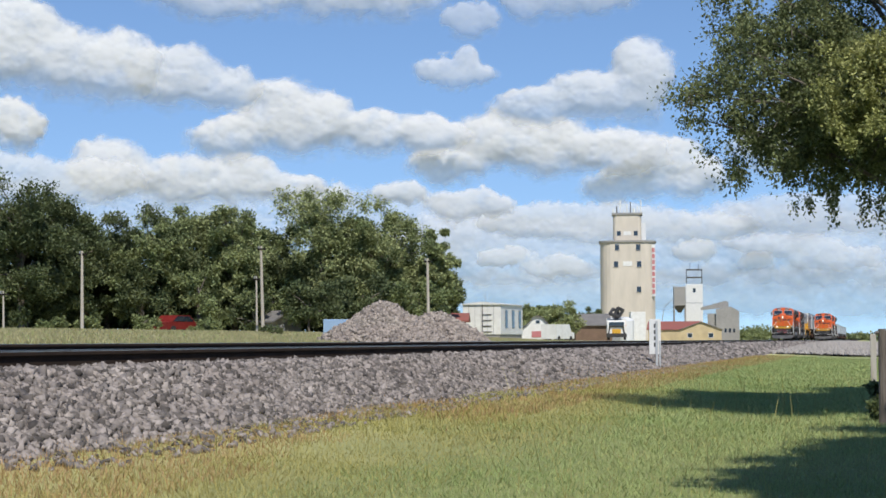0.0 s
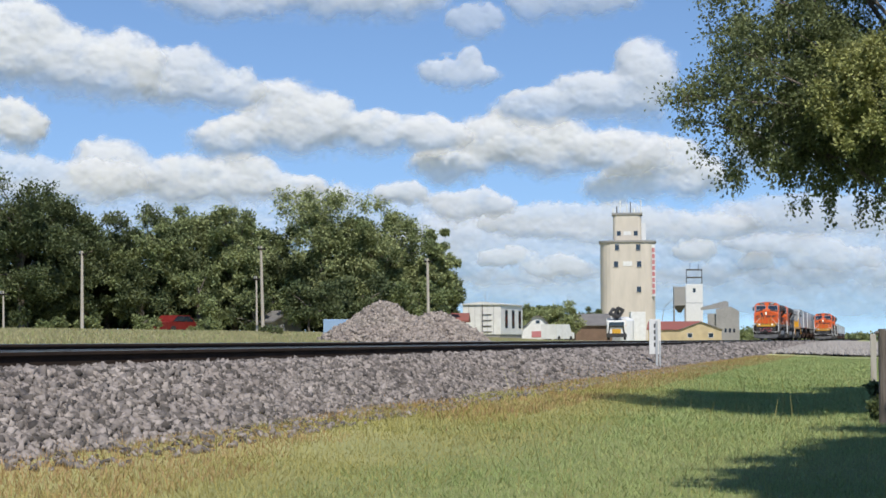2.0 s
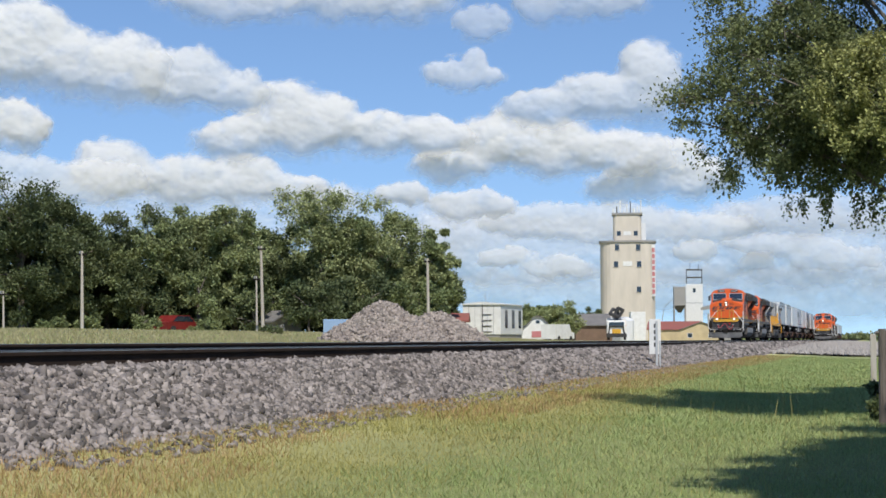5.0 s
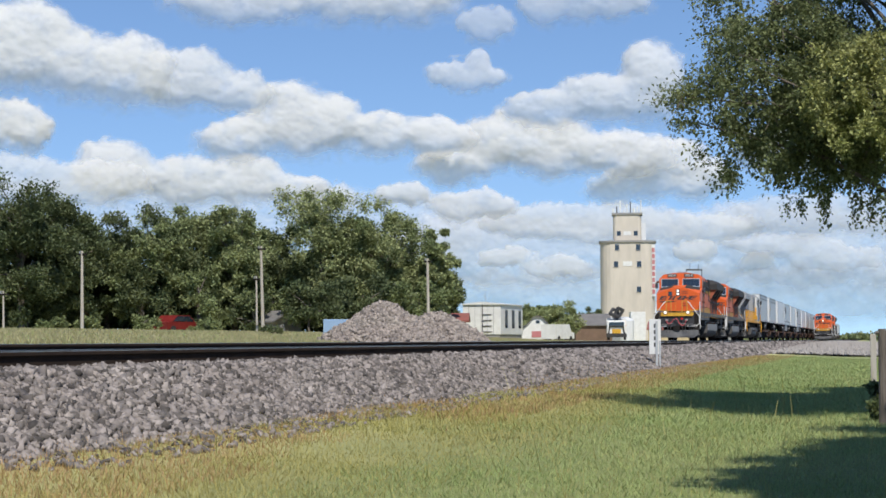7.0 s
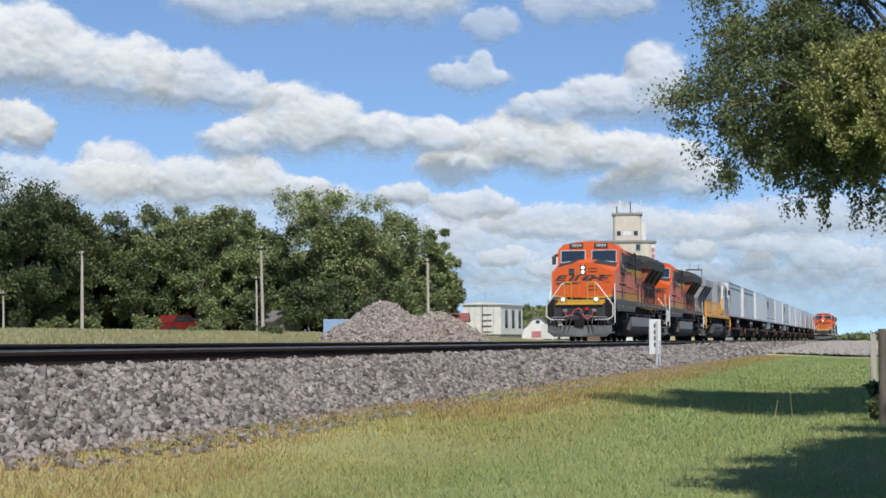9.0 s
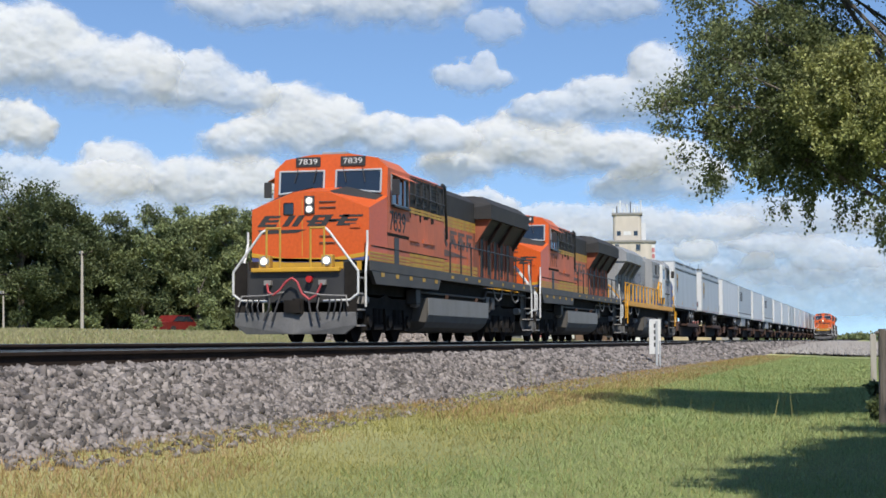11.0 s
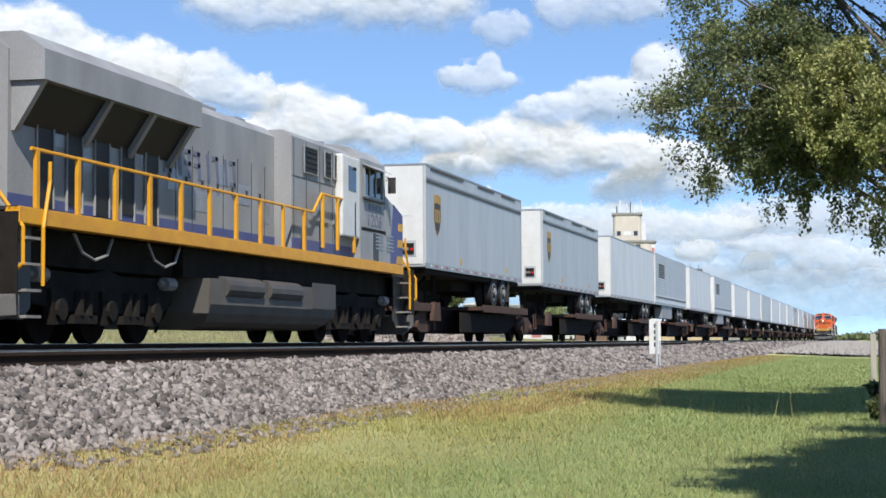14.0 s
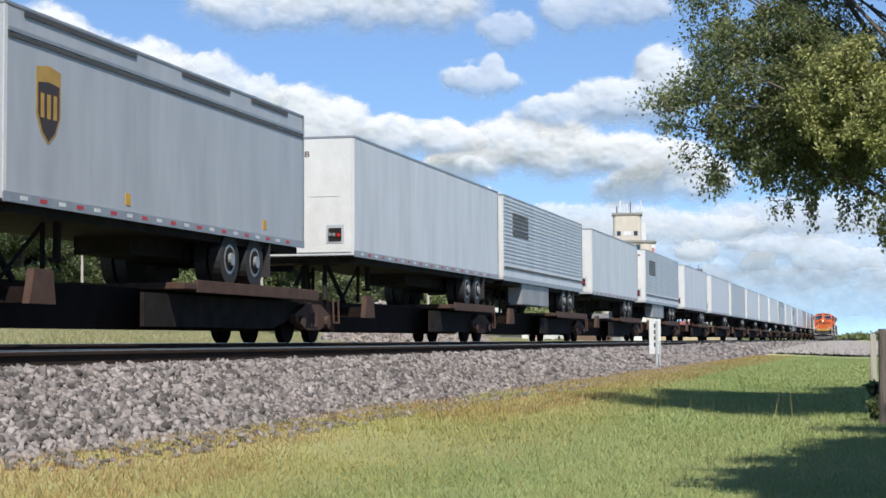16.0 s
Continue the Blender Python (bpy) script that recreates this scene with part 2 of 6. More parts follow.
def on_side(x, y, z, s):
    """A pose for writing on the side wall at y, seen from that side."""
    return pose(x, y, z) @ SIDE[s]


rng = np.random.default_rng(7)


def smooth01(a):
    a = np.clip(a, 0, 1)
    return a * a * (3 - 2 * a)


def fbm(x, y, seed=0, octaves=5):
    """Value noise on arrays, 0 to 1."""
    out, amp, total = np.zeros_like(x, dtype=float), 1.0, 0.0
    for k in range(octaves):
        g = np.random.default_rng(seed * 31 + k).random((64, 64))
        xi, yi = np.floor(x).astype(int), np.floor(y).astype(int)
        fx, fy = smooth01(x - xi), smooth01(y - yi)
        a, b = g[xi % 64, yi % 64], g[(xi + 1) % 64, yi % 64]
        c, d = g[xi % 64, (yi + 1) % 64], g[(xi + 1) % 64, (yi + 1) % 64]
        out += amp * ((a * (1 - fx) + b * fx) * (1 - fy) + (c * (1 - fx) + d * fx) * fy)
        total += amp
        x, y, amp = x * 2.03, y * 2.03, amp * 0.52
    return out / total


# ---- ground ----
def ground_z(x, y):
    """Height of the ground: a verge below the track on the near side, a field that rises behind it."""
    x, y = np.asarray(x, float), np.asarray(y, float)
    near = -1.06 + 0.2 * smooth01((y - 0.5) / 5.7) + 0.07 * (fbm(x * 0.22 + 50, y * 0.4 + 50, 3, 3) - 0.5)
    near = near + 0.45 * smooth01((x - 80) / 130)
    far = -0.75 + 0.5 * smooth01((y - 18) / 10) + 0.92 * smooth01((y - 20) / 24) * smooth01((200 - x) / 60)
    far = far + 0.25 * smooth01((x - 150) / 100)
    return np.where(y < NEAR_Y, near, far)


def axis_steps(spans):
    out = []
    for a, b, n in spans:
        out += list(np.linspace(a, b, n, endpoint=False))
    return np.array(out + [spans[-1][1]])


gx = axis_steps([(-200, 6, 8), (6, 120, 140), (120, 400, 60), (400, 4800, 24)])
gy = axis_steps([(-3000, -60, 12), (-60, -6, 14), (-6, 6.6, 64), (6.6, 17.2, 12), (17.2, 80, 50), (80, 3500, 16)])
GX, GY = np.meshgrid(gx, gy, indexing="ij")
gv = np.stack([GX, GY, np.where((GY > 6.4) & (GY < 16.8), np.minimum(ground_z(GX, GY), -1.1), ground_z(GX, GY))], -1).reshape(-1, 3)
gi = np.arange(GX.size).reshape(GX.shape)
gf = np.stack([gi[:-1, :-1], gi[1:, :-1], gi[1:, 1:], gi[:-1, 1:]], -1).reshape(-1, 4)


def ground_material():
    """Soil under grass: green on the verge, dry straw and bare earth along the ballast and over the field."""
    m = surface("grassy_soil", (0.2, 0.24, 0.085), (0.26, 0.27, 0.105), rough=0.95, scale=0.5, fine=9, bump=0.6, depth=0.08, spread=0.4)
    n, link = m.node_tree.nodes, m.node_tree.links.new
    b = n["Principled BSDF"]
    green = b.inputs["Base Color"].links[0].from_socket
    co, sep = n.new("ShaderNodeTexCoord"), n.new("ShaderNodeSeparateXYZ")
    link(co.outputs["Object"], sep.inputs[0])
    wob = n.new("ShaderNodeTexNoise")
    wob.inputs["Scale"].default_value, wob.inputs["Detail"].default_value = 0.4, 5
    link(co.outputs["Object"], wob.inputs[0])
    add = n.new("ShaderNodeMath")
    add.operation, add.inputs[1].default_value = "MULTIPLY_ADD", 3.5
    link(wob.outputs[0], add.inputs[0]), link(sep.outputs[1], add.inputs[2])
    ramp = n.new("ShaderNodeMapRange")
    ramp.inputs[1].default_value, ramp.inputs[2].default_value = 5.2, 7.2
    link(add.outputs[0], ramp.inputs[0])
    mix = n.new("ShaderNodeMixRGB")
    mix.inputs[2].default_value = (0.36, 0.34, 0.15, 1)
    link(ramp.outputs[0], mix.inputs[0]), link(green, mix.inputs[1])
    link(mix.outputs[0], b.inputs["Base Color"])
    return m


ground = mesh_of("ground", gv, gf, ground_material())
ground.data.shade_smooth()
tagged(ground, "grassy verge and dry field around the railway", "ground", kind="structure")

# ---- track: ballast, ties, rails ----
def bed_z(y):
    """Cross profile of the ballast bank under both tracks."""
    y = np.asarray(y, float)
    top = np.where(y < NEAR_Y + 1.9, NEAR_Z - 0.215, np.where(y < TRACK_Y - 1.7, NEAR_Z - 0.215 + 0.07 * (y - NEAR_Y - 1.9) / 0.66, -0.215))
    near_side = NEAR_Z - 0.225 - (NEAR_Y - 1.65 - y) * 0.50
    far_side = -0.215 - (y - TRACK_Y - 1.7) * 0.50
    return np.where(y < NEAR_Y - 1.65, near_side, np.where(y > TRACK_Y + 1.7, far_side, top))


bx = axis_steps([(-60, 9, 20), (9, 110, 420), (110, 400, 200), (400, 2400, 60)])
by = axis_steps([(5.6, 7.6, 22), (7.6, 15.1, 24), (15.1, 17.8, 10)])
BX, BY = np.meshgrid(bx, by, indexing="ij")
BZ = bed_z(BY) + 0.05 * (fbm(BX * 3, BY * 3, 9, 3) - 0.5)
BZ = np.where((BY < 5.65) | (BY > 17.75), BZ - 0.5, BZ)
bi = np.arange(BX.size).reshape(BX.shape)
bf = np.stack([bi[:-1, :-1], bi[1:, :-1], bi[1:, 1:], bi[:-1, 1:]], -1).reshape(-1, 4)
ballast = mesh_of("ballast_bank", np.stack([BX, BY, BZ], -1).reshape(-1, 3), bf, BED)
tagged(ballast, "bank of grey crushed-stone ballast under the track", "ballast", kind="structure")


def stones(name, x0, x1, y0, y1, count, size, zfun, material, parent=None, seed=1):
    """Loose angular stones: skewed cubes, each with a turn and proportions of its own."""
    g = np.random.default_rng(seed)
    c = np.stack([g.uniform(x0, x1, count), g.uniform(y0, y1, count), np.zeros(count)], 1)
    c[:, 2] = zfun(c[:, 0], c[:, 1]) + size * g.uniform(-0.4, 0.35, count)
    s = size * g.uniform(0.5, 1.35, (count, 1, 1)) * g.uniform(0.75, 1.25, (count, 1, 3)) * np.array([1.25, 0.95, 0.55])
    cube = np.array([[i, j, k] for i in (-.5, .5) for j in (-.5, .5) for k in (-.5, .5)])
    v = (cube[None] + g.uniform(-0.22, 0.22, (count, 8, 3))) * s
    q = g.normal(size=(count, 4))
    q /= np.linalg.norm(q, axis=1, keepdims=True)
    w, x, y, z = q.T
    R = np.stack([1 - 2 * (y * y + z * z), 2 * (x * y - z * w), 2 * (x * z + y * w), 2 * (x * y + z * w), 1 - 2 * (x * x + z * z), 2 * (y * z - x * w),
                  2 * (x * z - y * w), 2 * (y * z + x * w), 1 - 2 * (x * x + y * y)], 1).reshape(-1, 3, 3)
    v = np.einsum("nij,nkj->nki", R, v) + c[:, None]
    f = np.array([[0, 1, 3, 2], [4, 6, 7, 5], [0, 4, 5, 1], [2, 3, 7, 6], [0, 2, 6, 4], [1, 5, 7, 3]])
    ob = mesh_of(name, v.reshape(-1, 3), (np.arange(count)[:, None, None] * 8 + f).reshape(-1, 4), material)
    ob.parent = parent
    return ob


def bank_z(x, y):
    return bed_z(y)


tagged(stones("ballast_stones", 11, 32, 5.9, 8.25, 34000, 0.064, bank_z, STONE, seed=2), "loose grey and pinkish crushed ballast stones", "gravel", kind="stuff")
tagged(stones("ballast_stones", 32, 75, 5.9, 8.25, 29000, 0.082, bank_z, STONE, seed=3), "loose grey crushed ballast stones along the bank", "gravel", kind="stuff")
tagged(stones("ballast_stones", 75, 240, 5.9, 8.25, 15000, 0.14, bank_z, STONE, seed=4), "loose grey crushed ballast stones along the bank", "gravel", kind="stuff")
tagged(stones("spilled_stones", 11, 60, 5.25, 6.3, 2600, 0.042, lambda x, y: np.maximum(ground_z(x, y), bed_z(y)) + 0.012, STONE, seed=5), "ballast stones spilled into the grass", "gravel", kind="stuff")

RAIL_PROFILE = [(-0.075, -0.186), (0.075, -0.186), (0.075, -0.175), (0.012, -0.15), (0.010, -0.048), (0.036, -0.038), (0.036, -0.008), (0.028, -0.001), (-0.028, -0.001),
                (-0.036, -0.008), (-0.036, -0.038), (-0.010, -0.048), (-0.012, -0.15), (-0.075, -0.175)]


def railway_track(name, y0, z0, x0, x1, tie0, tie1, label):
    track = thing(name, label, "railway track", kind="structure")
    for s in (-1, 1):
        rail = part("rail", prism([(y0 + s * 0.755 + a, z0 + b) for a, b in RAIL_PROFILE], x0, x1), RAIL_STEEL, track, "dark rusty steel rail")
        part("running_surface", box((x0, y0 + s * 0.755 - 0.026, z0 - 0.003), (x1, y0 + s * 0.755 + 0.026, z0 + 0.005)), STEEL, rail, "polished bright rail top")
    bm = box((-0.115, -1.3, -0.18), (0.115, 1.3, 0), 0.012)
    me = bpy.data.meshes.new("tie")
    bm.to_mesh(me)
    me.materials.append(TIE)
    plate = bpy.data.meshes.new("tie_plate")
    box((-0.1, -0.18, 0), (0.1, 0.18, 0.014)).to_mesh(plate)
    plate.materials.append(RAIL_STEEL)
    g = random.Random(5)
    for i in range(int((tie1 - tie0) / 0.53)):
        t = new("tie", me)
        t.parent = track
        t.matrix_basis = pose(tie0 + 0.53 * i + g.uniform(-0.03, 0.03), y0 + g.uniform(-0.05, 0.05), z0 - 0.2 + g.uniform(-0.008, 0.004), 0, g.uniform(-0.6, 0.6), g.uniform(-1.2, 1.2))
        if i < 90:
            p = new("tie_plate", plate)
            p.parent, p.matrix_basis = t, pose(0, -0.755, 0.0)
    return track


main_track = railway_track("far_track", TRACK_Y, 0.0, -60, 2300, 22, 60, "straight railway track on which the train runs")
near_track = railway_track("near_track", NEAR_Y, NEAR_Z, -60, 2300, 11, 150, "straight railway track on wooden ties beside the verge")
YX, YY = np.meshgrid(np.linspace(105, 420, 30), np.linspace(-12, 5.8, 12), indexing="ij")
YY = YY + np.where(YY < 0, (330 - YX) * 0.02, 0)
yi_ = np.arange(YX.size).reshape(YX.shape)
yard = mesh_of("gravel_yard", np.stack([YX, YY, ground_z(YX, YY) + 0.09], -1).reshape(-1, 3), np.stack([yi_[:-1, :-1], yi_[1:, :-1], yi_[1:, 1:], yi_[:-1, 1:]], -1).reshape(-1, 4), YARD)
st = stones("loose_gravel", 105, 300, -1.5, 6.0, 16000, 0.15, lambda x, y: ground_z(x, y) + 0.1, YARD, yard, seed=6)
st["kind"] = "stuff"
tagged(yard, "pale gravel crossing beside the track", "gravel yard", kind="structure")


# ---- grass ----
def grass(name, count, xs, ys, height, material, seed, keep=None, label="", lean=0.5, wide=0.012):
    g = np.random.default_rng(seed)
    # even density in the distance's logarithm: as many blades far as near
    x = np.exp(g.uniform(math.log(xs[0]), math.log(xs[1]), count))
    y = g.uniform(ys[0], ys[1], count)
    if keep is not None:
        ok = g.random(count) < keep(x, y)
        x, y = x[ok], y[ok]
    n = len(x)
    far = np.clip(x / 17, 0.8, 3.2)
    h = height * g.uniform(0.45, 1.3, n) * np.clip(far, 0.9, 1.15)
    w = wide * far * g.uniform(0.7, 1.3, n)
    a = g.uniform(0, 2 * math.pi, n)
    lift = ground_z(x, np.minimum(y, 8.9))
    z = np.where((y > 5.7) & (y < 8), np.maximum(bed_z(y), lift), np.where(y > NEAR_Y, ground_z(x, y), lift)) - 0.01
    base = np.stack([x, y, z], 1)
    side = np.stack([np.cos(a), np.sin(a), np.zeros(n)], 1) * w[:, None]
    b = a + g.uniform(0.6, 2.4, n)
    tilt = lean * h * g.uniform(0.1, 1.0, n)
    tip = base + np.stack([np.cos(b) * tilt, np.sin(b) * tilt, h], 1)
    v = np.stack([base - side, base + side, tip], 1).reshape(-1, 3)
    ob = mesh_of(name, v, np.arange(3 * n).reshape(-1, 3), material)
    return tagged(ob, label, "grass", kind="stuff")


def green_part(x, y):
    edge = 3.4 + 1.6 * smooth01((x - 18) / 32) + 2.0 * (fbm(x * 0.18 + 9, y * 0.6 + 3, 4, 3) - 0.5)
    return np.clip(0.5 + (edge - y) * 0.7, 0, 1) * np.clip((6.0 - y) * 2, 0, 1) * (0.35 + fbm(x * 0.7, y * 1.3, 6, 3))


def dry_part(x, y):
    toe = 6.5 + 2.4 * (fbm(x * 0.9, y * 0.8 + 2, 8, 4) - 0.5) - 0.55 * np.clip((18 - x) / 6, 0, 1) + 0.45 * smooth01((x - 25) / 20)
    return (1 - np.clip(0.5 + (3.2 + 1.6 * smooth01((x - 18) / 32) - y) * 0.7, 0, 0.85)) * np.clip((toe - y) * 1.1, 0.0, 1) * (0.2 + 0.9 * fbm(x * 0.65, y * 1.2, 7, 3))


grass("grass", 560000, (8, 95), (-3.2, 6.2), 0.056, GRASS, 11, green_part, "short green grass on the verge", lean=1.5, wide=0.0042)
grass("dry_grass", 520000, (8, 95), (-1, 7.1), 0.058, DRY_GRASS, 12, dry_part, "yellowing dry grass along the ballast", lean=1.5, wide=0.0038)
grass("rusty_weeds", 40000, (9, 95), (4.2, 7.0), 0.075, RUST_WEED, 13, lambda x, y: np.clip((fbm(x * 0.35, y * 0.7, 5, 3) - 0.38 + 0.2 * smooth01((x - 25) / 15)) * 6, 0, 1) * np.clip((6.55 + 0.5 * smooth01((x - 25) / 20) - y) * 3, 0, 1), "reddish dry weeds at the foot of the ballast", lean=1.0, wide=0.0055)
grass("field_grass", 190000, (45, 180), (19, 72), 0.14, FIELD_GRASS, 14, None, "pale dry grass in the field behind the track", wide=0.009)
grass("field_green", 30000, (45, 180), (19, 72), 0.12, GRASS, 16, None, "green grass between the dry stalks of the field", wide=0.009)
grass("tall_weeds", 1500, (9, 42), (-2, 5.8), 0.33, DRY_GRASS, 15, lambda x, y: 0.3 + 0 * x, "scattered tall grass stalks", lean=0.7, wide=0.004)


# ---- clouds: rigid soft-edged banks that drift ----
def cloud_material():
    m = bpy.data.materials.new("sunlit_cloud")
    m.use_nodes = True
    n, link = m.node_tree.nodes, m.node_tree.links.new
    n.remove(n["Principled BSDF"])
    dif, trl, clear = n.new("ShaderNodeBsdfDiffuse"), n.new("ShaderNodeBsdfTranslucent"), n.new("ShaderNodeBsdfTransparent")
    dif.inputs[0].default_value = trl.inputs[0].default_value = (0.74, 0.745, 0.775, 1)
    body, mix, att = n.new("ShaderNodeMixShader"), n.new("ShaderNodeMixShader"), n.new("ShaderNodeAttribute")
    body.inputs[0].default_value = 0.55
    att.attribute_name = "cover"
    link(dif.outputs[0], body.inputs[1]), link(trl.outputs[0], body.inputs[2])
    link(att.outputs["Fac"], mix.inputs[0]), link(clear.outputs[0], mix.inputs[1]), link(body.outputs[0], mix.inputs[2])
    link(mix.outputs[0], n["Material Output"].inputs[0])
    return m


CLOUD = cloud_material()
clouds = []


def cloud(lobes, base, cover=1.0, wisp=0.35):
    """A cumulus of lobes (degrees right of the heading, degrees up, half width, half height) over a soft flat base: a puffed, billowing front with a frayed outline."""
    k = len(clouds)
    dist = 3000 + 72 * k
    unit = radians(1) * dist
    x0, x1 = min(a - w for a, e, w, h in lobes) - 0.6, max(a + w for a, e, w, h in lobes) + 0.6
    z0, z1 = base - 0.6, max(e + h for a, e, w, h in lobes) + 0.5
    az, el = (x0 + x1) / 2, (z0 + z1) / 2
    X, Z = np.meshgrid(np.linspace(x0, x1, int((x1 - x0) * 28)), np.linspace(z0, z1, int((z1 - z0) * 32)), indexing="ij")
    sx, sz = X + 40 + 3.7 * k, Z + 20 + 1.9 * k
    wx = X + 0.75 * (fbm(sx * 1.1, sz * 1.1, 2 * k + 1, 5) - 0.5) + 0.22 * (fbm(sx * 5, sz * 5, 2 * k + 2, 3) - 0.5)
    wz = Z + 0.65 * (fbm(sx * 1.2 + 9, sz * 1.2, 2 * k + 3, 5) - 0.5) + 0.22 * (fbm(sx * 5 + 7, sz * 5, 2 * k + 4, 3) - 0.5)
    total = np.zeros_like(X)
    for a, e, w, h in lobes:
        total += np.exp(5 * (1 - ((wx - a) / (1.1 * w)) ** 2 - ((wz - e) / (1.2 * h)) ** 2))
    d = np.log(total + 1e-6) / 5
    floor_d = (wz - base + 0.3) / 0.5
    d = np.minimum(d, floor_d)
    low = smooth01((base + 0.55 * (z1 - 0.5 - base) - Z) / (0.5 * (z1 - base)))
    frayed = 1 - wisp + 2 * wisp * fbm(sx * 2.2, sz * 2.8, 2 * k + 5, 5)
    cover_at = np.clip(smooth01((d + 0.16 + 0.35 * low) / (0.62 + 0.75 * low)) * frayed, 0, 1) * cover * (1 - 0.4 * low ** 1.5)
    edge = smooth01(np.minimum(np.minimum(X - x0, x1 - X), np.minimum(Z - z0, z1 - Z)) / 0.25)
    cover_at = cover_at * edge
    b = np.clip(d, -0.6, 1.0)
    for n in range(26):
        b[1:-1, 1:-1] = (b[1:-1, 1:-1] + b[:-2, 1:-1] + b[2:, 1:-1] + b[1:-1, :-2] + b[1:-1, 2:]) / 5
    tall = z1 - 0.5 - base
    billow = fbm(sx * 1.3, sz * 1.7, 2 * k + 6, 3) + 0.22 * fbm(sx * 4.1, sz * 4.7, 2 * k + 7, 2)
    puff = tall * (0.26 * smooth01((b + 0.5) / 1.5) - 0.06 * ((Z - base - 0.3 * tall) / tall) ** 2) - 0.1 * min(tall, 1.6) * billow
    verts = np.stack([(X - az) * unit, -puff * unit, (Z - el) * unit], -1).reshape(-1, 3)
    idx = np.arange(X.size).reshape(X.shape)
    f = np.stack([idx[:-1, :-1], idx[1:, :-1], idx[1:, 1:], idx[:-1, 1:]], -1).reshape(-1, 4)
    keep = (cover_at.ravel()[f] > 0.004).any(1)
    ob = mesh_of("cloud", verts, f[keep], CLOUD)
    at = ob.data.attributes.new("cover", "FLOAT", "POINT")
    at.data.foreach_set("value", cover_at.ravel().astype(np.float32))
    ob.data.shade_smooth()
    tagged(ob, "white fair-weather cumulus cloud with a grey base" if cover > 0.8 else "thin pale grey veil of cloud and haze", "cloud", "clouds over the town", "stuff")
    clouds.append((ob, az, el, dist))
    return ob


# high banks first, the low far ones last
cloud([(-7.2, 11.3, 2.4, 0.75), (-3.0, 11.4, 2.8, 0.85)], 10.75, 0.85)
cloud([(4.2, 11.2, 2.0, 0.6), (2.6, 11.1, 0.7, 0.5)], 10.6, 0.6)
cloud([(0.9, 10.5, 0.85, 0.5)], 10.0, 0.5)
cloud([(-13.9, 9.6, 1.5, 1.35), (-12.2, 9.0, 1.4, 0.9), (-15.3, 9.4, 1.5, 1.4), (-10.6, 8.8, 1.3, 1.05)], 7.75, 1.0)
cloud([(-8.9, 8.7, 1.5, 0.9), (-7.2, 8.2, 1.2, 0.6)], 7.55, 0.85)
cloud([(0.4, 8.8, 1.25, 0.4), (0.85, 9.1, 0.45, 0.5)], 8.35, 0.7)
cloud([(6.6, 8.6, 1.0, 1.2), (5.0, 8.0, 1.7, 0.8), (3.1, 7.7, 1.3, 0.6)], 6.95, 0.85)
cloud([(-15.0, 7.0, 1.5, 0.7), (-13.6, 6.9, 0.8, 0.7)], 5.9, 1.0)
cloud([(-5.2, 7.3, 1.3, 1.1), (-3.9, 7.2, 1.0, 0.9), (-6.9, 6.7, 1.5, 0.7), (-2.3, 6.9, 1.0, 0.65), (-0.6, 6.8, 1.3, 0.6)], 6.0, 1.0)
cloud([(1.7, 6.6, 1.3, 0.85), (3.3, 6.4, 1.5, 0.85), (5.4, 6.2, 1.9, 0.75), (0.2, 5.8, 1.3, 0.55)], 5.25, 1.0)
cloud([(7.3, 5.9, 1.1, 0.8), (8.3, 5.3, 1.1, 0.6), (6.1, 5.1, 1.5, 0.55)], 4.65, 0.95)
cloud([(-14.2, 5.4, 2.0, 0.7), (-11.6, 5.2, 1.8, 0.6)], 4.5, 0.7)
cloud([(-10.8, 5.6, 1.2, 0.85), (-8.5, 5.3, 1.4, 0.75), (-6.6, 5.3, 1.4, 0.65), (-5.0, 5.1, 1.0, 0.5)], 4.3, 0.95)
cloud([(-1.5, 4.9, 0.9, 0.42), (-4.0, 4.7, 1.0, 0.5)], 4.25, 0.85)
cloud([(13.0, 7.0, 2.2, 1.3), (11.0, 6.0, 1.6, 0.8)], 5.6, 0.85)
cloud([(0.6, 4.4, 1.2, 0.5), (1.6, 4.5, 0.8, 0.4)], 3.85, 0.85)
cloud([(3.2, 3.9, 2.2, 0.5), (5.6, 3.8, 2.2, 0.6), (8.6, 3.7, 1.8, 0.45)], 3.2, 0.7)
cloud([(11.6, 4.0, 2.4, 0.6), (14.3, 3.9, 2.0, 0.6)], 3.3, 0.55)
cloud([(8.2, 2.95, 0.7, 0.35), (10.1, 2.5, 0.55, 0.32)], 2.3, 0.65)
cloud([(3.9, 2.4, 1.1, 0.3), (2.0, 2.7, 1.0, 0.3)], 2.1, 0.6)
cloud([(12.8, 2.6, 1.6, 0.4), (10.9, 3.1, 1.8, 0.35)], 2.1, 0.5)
# wide thin sheets added to give the pale haze above the horizon
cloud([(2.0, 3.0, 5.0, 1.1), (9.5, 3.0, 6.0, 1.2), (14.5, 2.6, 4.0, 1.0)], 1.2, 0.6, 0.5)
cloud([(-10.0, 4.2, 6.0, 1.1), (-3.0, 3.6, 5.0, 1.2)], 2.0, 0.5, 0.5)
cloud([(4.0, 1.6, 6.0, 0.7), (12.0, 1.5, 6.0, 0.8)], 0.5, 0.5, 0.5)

# ---- locomotives: local x runs back from the nose face, z from the rail top ----
WHEEL_R, CAR_WHEEL_R = 0.533, 0.46
wheelsets = []


